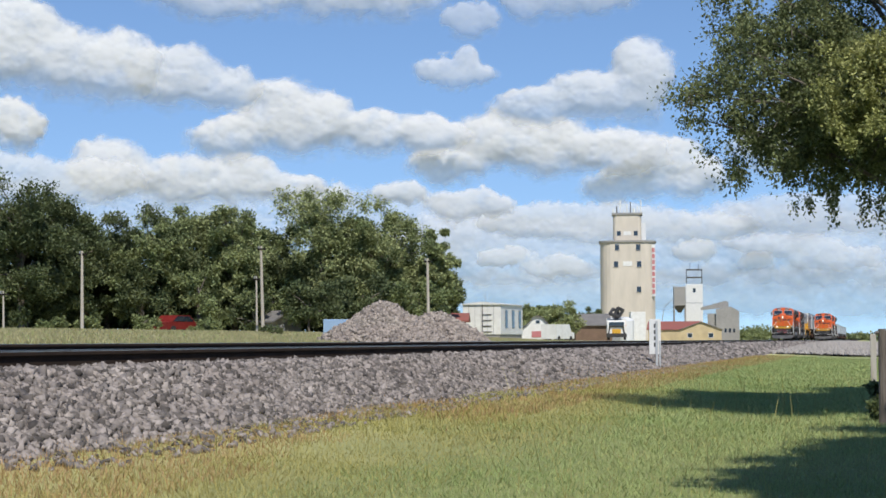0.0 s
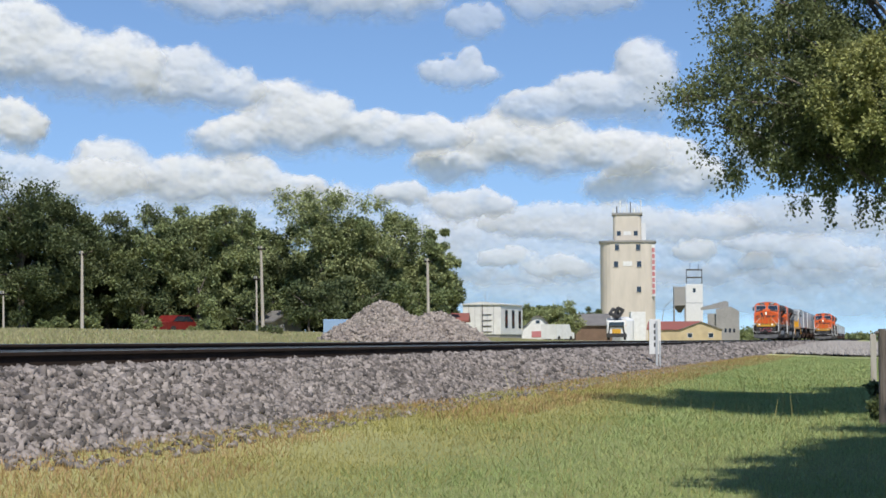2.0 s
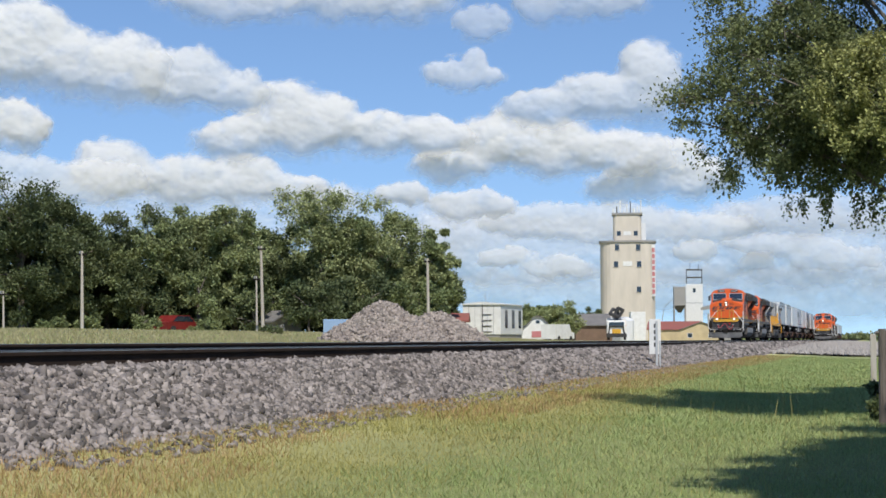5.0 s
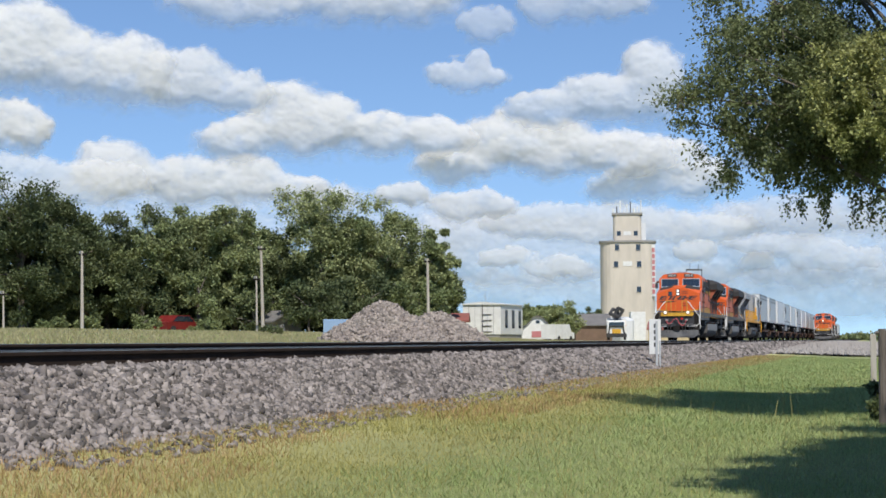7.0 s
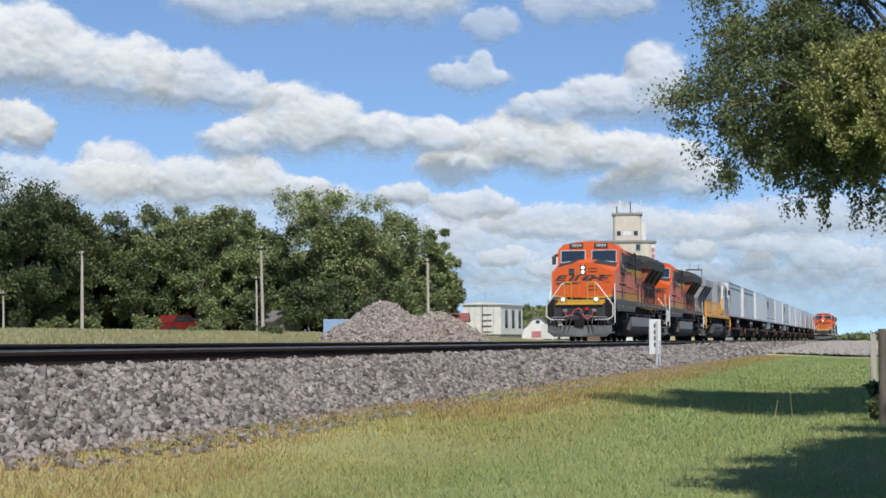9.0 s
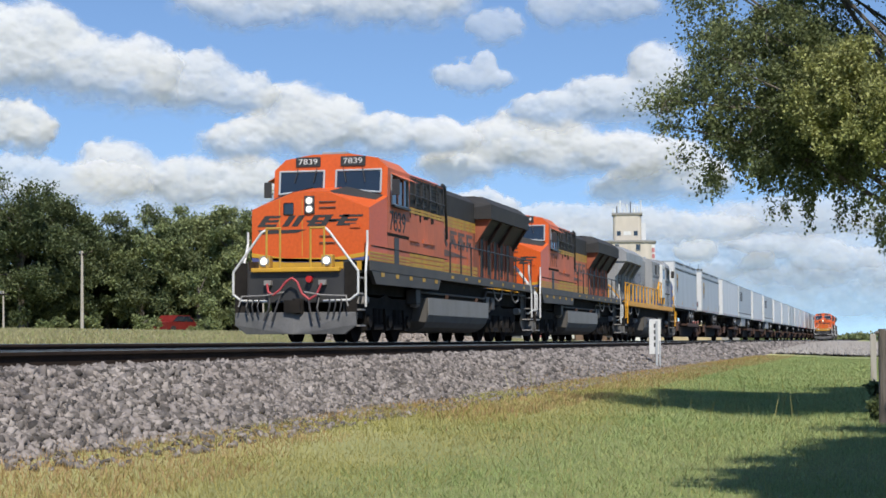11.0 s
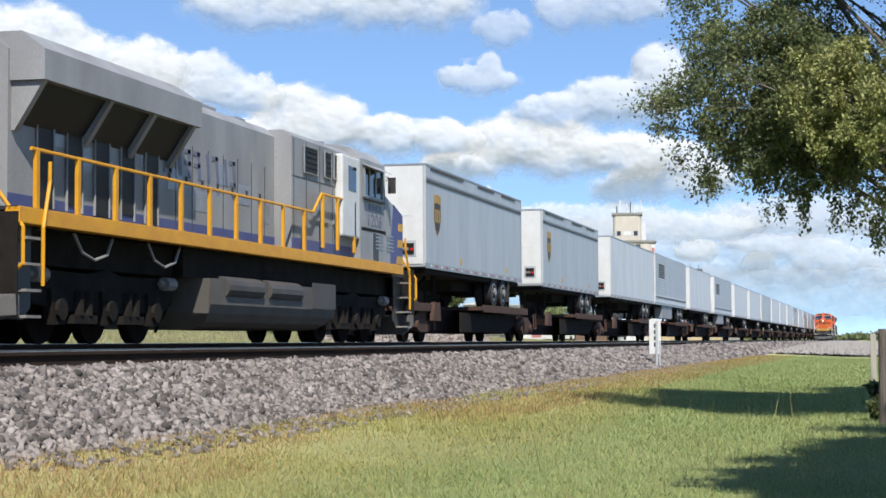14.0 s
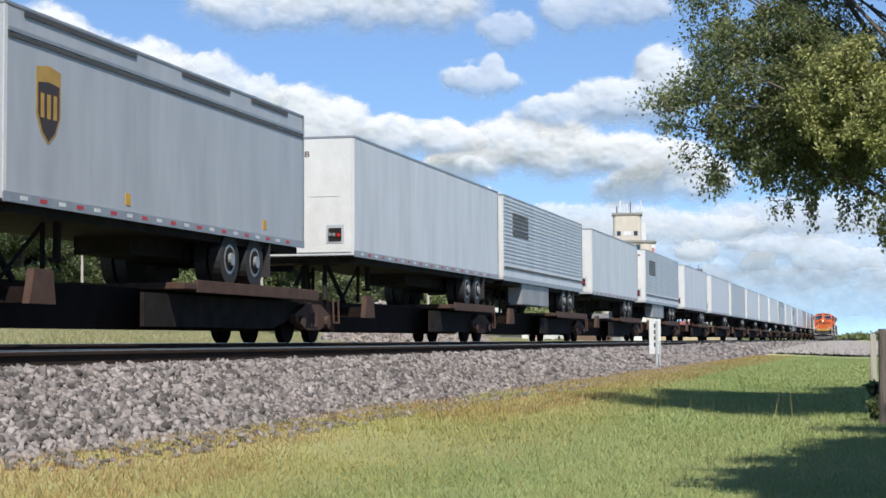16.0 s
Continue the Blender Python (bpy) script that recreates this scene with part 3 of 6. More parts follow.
def wheelset(x, r, parent):
    bm = rod((0, -0.82, 0), (0, 0.82, 0), 0.09, 10)
    for s in (-1, 1):
        rod((0, s * 0.69, 0), (0, s * 0.82, 0), r, 28, bm)
        rod((0, s * 0.665, 0), (0, s * 0.69, 0), r + 0.028, 28, bm)
        for k in range(5):
            a = k * 2 * math.pi / 5
            rod((math.cos(a) * r * 0.55, s * 0.81, math.sin(a) * r * 0.55), (math.cos(a) * r * 0.55, s * 0.826, math.sin(a) * r * 0.55), r * 0.13, 8, bm)
    ob = part("wheelset", bm, DARK_RUST, parent, "dark steel wheelset")
    ob.matrix_basis = pose(x, 0, r)
    return ob


def loco_truck(x, parent):
    """Three-axle bogie: cast side frames with pedestals, springs, brake cylinders and sand pipes."""
    bm = bmesh.new()
    for s in (-1, 1):
        prism([(x - 2.75, 0.95), (x - 2.5, 1.15), (x - 0.6, 1.12), (x, 1.22), (x + 0.6, 1.12), (x + 2.5, 1.15), (x + 2.75, 0.95), (x + 2.6, 0.62), (x + 1.2, 0.5), (x - 1.2, 0.5), (x - 2.6, 0.62)], s * 1.0 - 0.07, s * 1.0 + 0.07, "y", bm)
        for ax in (-1.83, 0, 1.83):
            prism([(x + ax - 0.3, 0.85), (x + ax + 0.3, 0.85), (x + ax + 0.2, 0.3), (x + ax - 0.2, 0.3)], s * 1.06 - 0.08, s * 1.06 + 0.08, "y", bm)
            rod((x + ax, s * 1.02, 0.533), (x + ax, s * 1.2, 0.533), 0.17, 12, bm)
        for ax in (-0.92, 0.92):
            for o in (-0.16, 0.16):
                rod((x + ax + o, s * 1.06, 0.45), (x + ax + o, s * 1.06, 0.85), 0.12, 10, bm)
            box((x + ax - 0.42, s * 1.06 - 0.09, 0.32), (x + ax + 0.42, s * 1.06 + 0.09, 0.46), 0, bm)
    box((x - 2.4, -0.9, 0.6), (x + 2.4, 0.9, 1.1), 0, bm)
    tr = part("truck_frame", bm, GRIME, parent, "grimy cast-steel bogie frame")
    for s in (-1, 1):
        for ax in (-2.55, 2.4):
            c = rod((x + ax, s * 1.15, 1.05), (x + ax + 0.38, s * 1.15, 1.05), 0.12, 10)
            rod((x + ax + 0.38, s * 1.15, 1.05), (x + ax + 0.5, s * 1.13, 1.05), 0.05, 8, c)
            part("brake_cylinder", c, PLOW_GREY, tr, "pale dusty brake cylinder")
        part("sand_pipe", pipe([(x - 2.75, s * 1.1, 1.25), (x - 2.8, s * 1.0, 0.7), (x - 2.62, s * 0.8, 0.2)], 0.03), GRIME, tr)
    return tr


def striped(name, parent, y, s, x0, x1, z0, z1, rows):
    """Raised stripes along a side wall."""
    for a, b, m in rows:
        part("stripe", box((x0, min(s * y, s * (y + 0.006)), z0 + a), (x1, max(s * y, s * (y + 0.006)), z0 + b)), m, parent, name)


def locomotive(label, livery, number=None, lit=False):
    silver = livery == "silver"
    front, side, hood_c, roof_c = (SILVER, SILVER, SILVER, SILVER) if silver else (ORANGE, ORANGE_WORN, ORANGE_WORN, SOOT)
    sill_c, rail_c, grab_c = (SAFETY, SAFETY, SAFETY) if silver else (FRAME_GREY, BLACK, WHITE)
    L = thing("locomotive", label, "locomotive")
    # frame, platform, couplers
    part("frame", box((-0.9, -1.0, 1.2), (20.6, 1.0, 1.74), 0.02), GRIME, L)
    for s in (-1, 1):
        y0, y1 = sorted((s * 1.3, s * 1.53))
        part("side_sill", box((0.0, y0, 1.74), (20.85, y1, 1.98), 0.01), sill_c, L, "orange-yellow side sill" if silver else "dark grey side sill")
        if not silver:
            y0, y1 = sorted((s * 1.42, s * 1.52))
            ap = part("side_apron", prism([(0.15, 1.74), (7.1, 1.74), (6.8, 1.45), (0.55, 1.42)], y0, y1, "y"), FRAME_GREY, L, "dark grey lower side apron")
            for k in range(5):
                yy = sorted((s * 1.522, s * 1.53))
                part("reflector", box((1.0 + k * 1.35, yy[0], 1.62), (1.28 + k * 1.35, yy[1], 1.72)), DULL_YELLOW, ap, "small yellow reflector")
            for k in range(7):
                yy = sorted((s * 1.531, s * 1.537))
                part("reflector", box((8.3 + k * 1.75, yy[0], 1.82), (8.6 + k * 1.75, yy[1], 1.9)), DULL_YELLOW, L, "small yellow reflector")
    part("walkway", box((0.3, -1.5, 1.93), (20.85, 1.5, 1.985)), BLACK, L)
    part("front_platform", box((-0.95, -1.3, 1.69), (0.3, 1.3, 1.75)), BLACK, L)
    part("nose_skirt", box((0.0, -1.5, 1.75), (0.3, 1.5, 1.99)), front if silver else YELLOW, L, "yellow band below the nose" if not silver else "silver band below the nose")
    for s in (-1, 1):
        for x in (14.6, 17.4):
            part("hanging_cable", pipe([(x, s * 1.38, 1.7), (x + 0.25, s * 1.4, 1.42), (x + 0.7, s * 1.4, 1.32), (x + 1.15, s * 1.4, 1.42), (x + 1.4, s * 1.38, 1.7)], 0.025), PLOW_GREY, L, "grey hanging cable loop")
    for x, d in ((-1.0, -1), (20.7, 1)):
        c = box((x - 0.25, -0.16, 0.72), (x + 0.35, 0.16, 1.0), 0.03)
        rod((x + d * 0.2, -0.1, 0.68), (x + d * 0.2, -0.1, 1.04), 0.14, 10, c)
        prism([(x + d * 0.1, -0.2), (x + d * 0.38, -0.2), (x + d * 0.3, 0.22), (x + d * 0.1, 0.16)], 0.7, 1.0, "z", c)
        part("coupler", c, GRIME, L, "grimy knuckle coupler")
        p = box((x - 0.05 if d < 0 else x - 0.2, -1.25, 0.95), (x + 0.2 if d < 0 else x + 0.05, 1.25, 1.72), 0.02)
        part("end_plate", p, BLACK, L)
    # plow, step wells and ends
    for x, d in ((-1.12, -1), (20.9, 1)):
        plow = bmesh.new()
        deep = 0.2 if d < 0 else 0.35
        hull([(x, -1.5, 0.72), (x, 1.5, 0.72), (x + d * 0.12, 0, 0.7), (x, -1.22, deep), (x, 1.22, deep), (x + d * 0.2, 0, deep), (x - d * 0.12, -1.5, 0.7), (x - d * 0.12, 1.5, 0.7),
              (x - d * 0.12, -1.22, deep), (x - d * 0.12, 1.22, deep), (x, -1.52, 0.42), (x, 1.52, 0.42), (x - d * 0.12, -1.5, 0.42), (x - d * 0.12, 1.5, 0.42)], plow)
        part("snow_plow", plow, PLOW_DARK, L, "scuffed dark grey steel pilot plow")
        for s in (-1, 1):
            st = prism([(x - d * 0.05, 1.95), (x - d * 1.0, 1.95), (x - d * 1.0, 0.55), (x - d * 0.75, 0.36), (x - d * 0.1, 0.36), (x - d * 0.05, 0.7)], s * 1.2 - 0.02, s * 1.2 + 0.02, "y")
            well = part("step_well", st, BLACK, L, "dark step well plate")
            for k in range(4):
                yy = sorted((s * 1.2, s * 1.52))
                part("step", box((min(x - d * 0.3, x - d * 0.75), yy[0], 0.38 + k * 0.38), (max(x - d * 0.3, x - d * 0.75), yy[1], 0.42 + k * 0.38)), PLOW_GREY, well)
            yy = sorted((s * 1.22, s * 1.52))
            part("corner_plate", box((min(x, x - d * 0.04), yy[0], 0.4), (max(x, x - d * 0.04), yy[1], 1.9), 0.008), GRIME, L)
    # nose
    nw = 1.5
    nose = hull([(0, -nw, 1.98), (0, nw, 1.98), (0, -nw, 3.26), (0, nw, 3.26), (0.0, -0.42, 3.68), (0.0, 0.42, 3.68), (1.65, -nw, 1.98), (1.65, nw, 1.98), (1.65, -nw, 3.66), (1.65, nw, 3.66),
                 (1.65, -0.42, 3.92), (1.65, 0.42, 3.92)])
    nose_ob = part("nose", nose, front, L, "bright orange sloped nose" if not silver else "silver sloped nose")
    top = hull([(0.12, -1.4, 3.312), (0.12, -0.45, 3.70), (1.6, -0.45, 3.935), (1.6, -1.4, 3.70), (0.12, -1.4, 3.29), (1.6, -1.4, 3.66)])
    part("anti_glare_panel", top, SOOT, nose_ob, "matt black nose top")
    top = hull([(0.12, 1.4, 3.312), (0.12, 0.45, 3.70), (1.6, 0.45, 3.935), (1.6, 1.4, 3.70), (0.12, 1.4, 3.29), (1.6, 1.4, 3.66)])
    part("anti_glare_panel", top, SOOT, nose_ob, "matt black nose top")
    # headlight, nose window, door seams
    hb = part("headlight_housing", box((-0.035, -0.12, 3.14), (0.0, 0.14, 3.58), 0.01), BLACK, nose_ob)
    for z in (3.25, 3.46):
        part("headlight", rod((-0.06, 0.01, z), (-0.03, 0.01, z), 0.075, 16), LAMP_ON if lit else WHITE, hb, "lit headlight" if lit else "headlight")
        part("headlight_rim", rod((-0.05, 0.01, z), (-0.032, 0.01, z), 0.105, 16), TRIM_GREY, hb)
    part("nose_window", box((-0.012, 0.42, 3.12), (0.01, 0.68, 3.42), 0.03), GLASS, nose_ob, "small dark nose window")
    for y in (0.2, 0.78):
        part("door_seam", box((-0.008, y - 0.008, 2.1), (0.004, y + 0.008, 3.5)), DULL_YELLOW if not silver else BLACK, nose_ob)
    for y, z, w, h in ((-0.45, 3.28, 0.42, 0.02), (-0.45, 3.42, 0.42, 0.02), (-0.45, 2.58, 0.4, 0.02), (-0.45, 2.42, 0.4, 0.02), (-1.15, 2.78, 0.24, 0.09)):
        part("grab_iron", box((-0.03, y - w / 2, z), (-0.005, y + w / 2, z + h)), FRAME_GREY if h < 0.05 else front, nose_ob)
    if not silver:
        # nose emblem: slanted dark strokes with a swoosh, and the yellow band
        for y, bars in ((1.3, (0, 1, 2)), (0.66, ()), (0.42, ()), (0.02, (0, 2)), (-0.3, (1,)), (-0.72, (0, 1))):
            part("emblem", prism([(y + 0.06, 2.84), (y - 0.14, 3.11), (y - 0.3, 3.11), (y - 0.1, 2.84)], -0.008, 0.004, "x"), INK, nose_ob, "dark emblem strokes")
            for k in bars:
                z = 2.84 + 0.105 * k
                part("emblem", prism([(y - 0.1 - 0.07 * k, z), (y - 0.12 - 0.07 * k, z + 0.06), (y - 0.46 - 0.05 * k, z + 0.06), (y - 0.42 - 0.05 * k, z)], -0.009, 0.004, "x"), INK, nose_ob)
        part("emblem", prism([(1.35, 2.76), (0.1, 2.76), (0.35, 2.68), (1.25, 2.66)], -0.008, 0.004, "x"), INK, nose_ob, "dark emblem swoosh")
        part("emblem", prism([(0.1, 2.98), (-0.7, 2.98), (-0.62, 2.93), (0.06, 2.93)], -0.009, 0.004, "x"), INK, nose_ob)
        part("emblem", prism([(-0.75, 3.1), (-1.36, 3.1), (-1.33, 3.05), (-0.75, 3.05)], -0.008, 0.004, "x"), INK, nose_ob)
        part("stripe", prism([(1.5, 2.2), (0.6, 2.06), (-0.6, 2.06), (-1.5, 2.2), (-1.5, 2.1), (-0.6, 1.97), (0.6, 1.97), (1.5, 2.1)][::-1], -0.006, 0.004, "x"), YELLOW, nose_ob, "yellow nose stripe")
        part("stripe", prism([(1.5, 2.09), (0.6, 1.96), (-0.6, 1.96), (-1.5, 2.09), (-1.5, 1.985), (1.5, 1.985)][::-1], -0.006, 0.004, "x"), NAVY, nose_ob, "dark lower nose band")
    else:
        for s in (-1, 1):
            yy = sorted((s * 1.5, s * 1.508))
            part("nose_panel", prism([(0.0, 1.99), (1.15, 1.99), (1.15, 2.5), (0.9, 3.5), (0.0, 3.26)], yy[0], yy[1], "y"), NAVY, nose_ob, "blue nose side")
            yy = sorted((s * 1.508, s * 1.514))
            for k in range(3):
                part("stripe", prism([(0.0, 2.0 + k * 0.42), (0.62 - 0.08 * k, 2.0 + k * 0.42), (0.55 - 0.08 * k, 2.2 + k * 0.42), (0.0, 2.2 + k * 0.42)], yy[0], yy[1], "y"), YELLOW, nose_ob, "yellow nose stripe")
    # cab
    section = [(-1.5, 1.98), (1.5, 1.98), (1.5, 4.40), (1.22, 4.66), (0.5, 4.78), (-0.5, 4.78), (-1.22, 4.66), (-1.5, 4.40)]
    cab = bmesh.new()
    prism(section, 1.65, 3.8, "x", cab)
    for v in cab.verts:
        if v.co.x < 2 and v.co.z > 4:
            v.co.x += 0.08
    cab_ob = part("cab", cab, front if silver else side, L, "wide cab with side windows")
    fr = bmesh.new()
    prism([(-1.5, 3.6), (1.5, 3.6), (1.5, 4.39), (1.21, 4.65), (0.5, 4.77), (-0.5, 4.77), (-1.21, 4.65), (-1.5, 4.39)], 1.60, 1.665, "x", fr)
    for v in fr.verts:
        if v.co.z > 4.2:
            v.co.x += 0.08
    part("cab_front", fr, front, cab_ob, "orange cab front" if not silver else "silver cab front")
    for s in (-1, 1):
        y0, y1 = sorted((s * 0.16, s * 1.34))
        w = prism([(y0, 3.9 if s > 0 else 3.78), (y1, 3.78 if s > 0 else 3.9), (y1, 4.33), (y0, 4.33)], 1.575, 1.64, "x")
        for v in w.verts:
            v.co.x += 0.08 * (v.co.z - 3.8) / 0.6
        ws = part("windshield", w, GLASS, cab_ob, "dark windshield")
        fb = pipe([(1.575, y0, 3.88 if s > 0 else 3.77), (1.575, y1, 3.77 if s > 0 else 3.88), (1.645, y1, 4.35), (1.645, y0, 4.35), (1.575, y0, 3.88 if s > 0 else 3.77)], 0.027)
        part("window_frame", fb, SKIN_GREY, ws, "pale windshield gasket")
        for o in (0.35, 0.85):
            part("wiper", pipe([(1.62, s * o, 4.42), (1.57, s * (o + 0.08), 4.05)], 0.012), BLACK, ws)
        nb0, nb1 = sorted((s * 0.27, s * 0.92))
        board = part("number_board", box((1.64, nb0, 4.46), (1.72, nb1, 4.71), 0.01), BLACK, cab_ob, "black number board")
        if number:
            lettering(number, 0.2, WHITE, board, pose(1.634, (nb0 + nb1) / 2, 4.585, 90, 0, -90), "number", 0.5)
        # side window with sun visor
        yy = sorted((s * 1.47, s * 1.51))
        win = part("side_window", box((1.98, yy[0], 3.52), (3.5, yy[1], 4.2), 0.0), GLASS, cab_ob, "dark cab side window")
        part("window_frame", pipe([(1.95, s * 1.52, 3.5), (1.95, s * 1.52, 4.22), (3.52, s * 1.52, 4.22), (3.52, s * 1.52, 3.5), (1.95, s * 1.52, 3.5)], 0.03), TRIM_GREY, win)
        for x in (2.5, 3.05):
            part("window_post", box((x, min(s * 1.49, s * 1.53), 3.5), (x + 0.07, max(s * 1.49, s * 1.53), 4.22)), side, win)
        part("arm_rest", box((1.95, min(s * 1.5, s * 1.6), 3.42), (3.6, max(s * 1.5, s * 1.6), 3.48), 0.01), BLACK, win)
        part("sun_visor", hull([(1.95, s * 1.5, 4.3), (3.6, s * 1.5, 4.3), (1.95, s * 1.8, 4.14), (3.6, s * 1.8, 4.14), (1.95, s * 1.5, 4.27), (3.6, s * 1.5, 4.27)]), side, win, "tilted window sun visor")
        part("mirror", box((1.7, min(s * 1.6, s * 1.8), 3.7), (1.74, max(s * 1.6, s * 1.8), 4.1), 0.01), BLACK, win)
        yy = sorted((s * 1.5, s * 1.506))
        part("cab_recess", box((2.25, min(s * 1.5, s * 1.511), 1.99), (2.7, max(s * 1.5, s * 1.511), 2.66)), BLACK, cab_ob, "dark recessed door")
        part("louvre", box((1.6, yy[0], 2.68), (3.7, yy[1], 2.76)), GRIME, cab_ob)
    if number:
        for s in (-1, 1):
            lettering(number, 0.72, INK if lit else GHOST_INK, cab_ob, on_side(2.6, s * 1.506, 3.05, s), "number", 1.5)
    part("roof_antenna", box((1.9, -0.35, 4.78), (2.4, 0.3, 4.86), 0.02), SILVER, cab_ob)
    part("horn", pipe([(3.2, 0.2, 4.86), (2.75, 0.22, 4.9)], 0.05), TRIM_GREY, cab_ob)
    # equipment cabinet behind the cab
    part("equipment_cabinet", prism([(-1.32, 1.98), (1.32, 1.98), (1.32, 4.42), (1.12, 4.56), (-1.12, 4.56), (-1.32, 4.42)], 3.8, 8.3), side, L, "equipment cabinet behind the cab")
    cab2 = L.children[-1]
    for s in (-1, 1):
        yy = sorted((s * 1.32, s * 1.335))
        if not silver:
            part("upper_panel", box((3.82, yy[0], 3.62), (8.3, yy[1], 4.4)), SOOT, cab2, "black upper grille panel")
        yy = sorted((s * 1.335, s * 1.35))
        for x, z0, z1, w in ((4.9, 3.75, 4.3, 0.5), (5.6, 3.72, 4.3, 0.5), (6.6, 3.7, 4.28, 0.95)):
            part("grille", box((x, yy[0], z0), (x + w, yy[1], z1)), SCREEN, cab2, "dark grille")
            gr = cab2.children[-1]
            part("grille_frame", pipe([(x, s * 1.352, z0), (x + w, s * 1.352, z0), (x + w, s * 1.352, z1), (x, s * 1.352, z1), (x, s * 1.352, z0)], 0.022, 5), TRIM_GREY if silver else BLACK, gr)
            for q in range(1, 5):
                part("slat", box((x + 0.02, min(s * 1.348, s * 1.36), z0 + (z1 - z0) * q / 5), (x + w - 0.02, max(s * 1.348, s * 1.36), z0 + (z1 - z0) * q / 5 + 0.018)), GRIME, gr)
        if not silver:
            part("pipe_rail", pipe([(4.0, s * 1.4, 3.95), (8.0, s * 1.4, 3.9)], 0.02), BLACK, cab2)
            part("roof_rail", pipe([(3.9, s * 1.38, 4.42), (8.1, s * 1.38, 4.42)], 0.02), BLACK, cab2)
            for q in range(6):
                part("rail_bracket", pipe([(4.1 + 0.78 * q, s * 1.3, 4.44), (4.1 + 0.78 * q, s * 1.38, 4.42), (4.1 + 0.78 * q, s * 1.38, 3.62)], 0.016, 5), BLACK, cab2)
            part("vent_duct", pipe([(7.9, s * 1.36, 4.5), (8.1, s * 1.4, 4.42), (8.9, s * 1.25, 3.0)], 0.045), BLACK, cab2, "black vent pipe")
            # thin dark plates of uneven width for the grille shapes below the panel
            for xx, ww, zz in ((4.35, 0.22, 3.3), (5.0, 0.4, 3.42), (5.5, 0.16, 3.25), (5.95, 0.5, 3.36), (6.75, 0.3, 3.28), (7.4, 0.55, 3.44)):
                part("oil_streak", prism([(xx, zz), (xx + ww, zz + 0.03), (xx + ww, 3.62), (xx - 0.02, 3.62)], *sorted((s * 1.32, s * 1.326)), "y"), GRIME, cab2, "dark grille shape hanging below the black panel")
        for x in (4.1, 5.8):
            part("door_ledge", box((x, min(s * 1.32, s * 1.36), 2.7), (x + 1.35, max(s * 1.32, s * 1.36), 2.8)), side, cab2)
    if silver:
        for s in (-1, 1):
            door = part("cab_door", box((3.82, min(s * 1.3, s * 1.5), 2.45), (5.2, max(s * 1.3, s * 1.5), 4.36), 0.05), WHITE, L, "white cab door panel")
            part("door_window", box((4.15, min(s * 1.49, s * 1.51), 3.55), (4.75, max(s * 1.49, s * 1.51), 4.12), 0.0), GLASS, door)
            for x in (0.9, 1.9):
                for k in range(5):
                    part("louvre_slat", box((x, min(s * 1.5, s * 1.512), 2.28 + 0.09 * k), (x + 0.6, max(s * 1.5, s * 1.512), 2.32 + 0.09 * k)), TRIM_GREY, L)
            for k in range(4):
                part("name_bar", box((2.0 + 0.3 * k, min(s * 1.5, s * 1.507), 3.2), (2.2 + 0.3 * k, max(s * 1.5, s * 1.507), 3.36)), BLUE_INK, L)
            lettering("1206", 0.46, BLUE_INK, L, on_side(2.6, s * 1.506, 2.95, s), "number", 1.15)
            for x in (5.4, 6.35, 7.3, 8.15):
                part("panel_seam", box((x, min(s * 1.32, s * 1.327), 2.27), (x + 0.03, max(s * 1.32, s * 1.327), 4.38)), FRAME_GREY, L)
            part("panel_seam", box((5.2, min(s * 1.32, s * 1.326), 3.56), (8.3, max(s * 1.32, s * 1.326), 3.59)), FRAME_GREY, L)
            for k in range(9):
                part("hood_patch", box((8.6 + 1.2 * k, min(s * 0.93, s * 0.936), 2.5 + 0.3 * (k % 3)), (9.3 + 1.2 * k, max(s * 0.93, s * 0.936), 2.9 + 0.3 * (k % 3))), TRIM_GREY, L)
    # long hood
    hood = prism([(-0.93, 1.98), (0.93, 1.98), (0.93, 4.4), (0.7, 4.6), (-0.7, 4.6), (-0.93, 4.4)], 8.3, 20.1)
    hood_ob = part("long_hood", hood, hood_c, L, "long engine hood")
    roof = prism([(-0.94, 3.78), (0.94, 3.78), (0.94, 4.41), (0.71, 4.61), (-0.71, 4.61), (-0.94, 4.41)], 8.29, 14.0)
    if not silver:
        part("hood_roof", roof, SOOT, hood_ob, "sooty black hood roof")
    stack = box((10.2, -0.35, 4.6), (11.2, 0.35, 4.8), 0.03)
    part("exhaust_stack", stack, SOOT if not silver else SILVER, hood_ob)
    part("roof_hatch", box((8.9, -0.5, 4.58), (9.5, 0.5, 4.72), 0.02), TRIM_GREY, hood_ob)
    for s in (-1, 1):
        yy = sorted((s * 0.93, s * 0.938))
        for k in range(7):
            part("door_seam", box((8.9 + k * 0.8, yy[0], 2.1), (8.925 + k * 0.8, yy[1], 3.7)), FRAME_GREY if silver else side, hood_ob)
            part("door_latch", box((9.2 + k * 0.8, min(s * 0.93, s * 0.96), 2.95), (9.26 + k * 0.8, max(s * 0.93, s * 0.96), 3.1)), BLACK, hood_ob)
        yy = sorted((s * 0.937, s * 0.955))
        for k in range(5):
            op = part("hood_opening", box((14.6 + k * 1.02, yy[0], 2.1 + 0.1 * (k % 2)), (15.12 + k * 1.02, yy[1], 3.4)), SCREEN, hood_ob, "dark louvred hood opening")
            part("frame", pipe([(14.58 + k * 1.02, s * 0.955, 2.1), (14.58 + k * 1.02, s * 0.955, 3.42), (15.14 + k * 1.02, s * 0.955, 3.42), (15.14 + k * 1.02, s * 0.955, 2.1)], 0.025, 5), SILVER if silver else SOOTY_ORANGE, op)
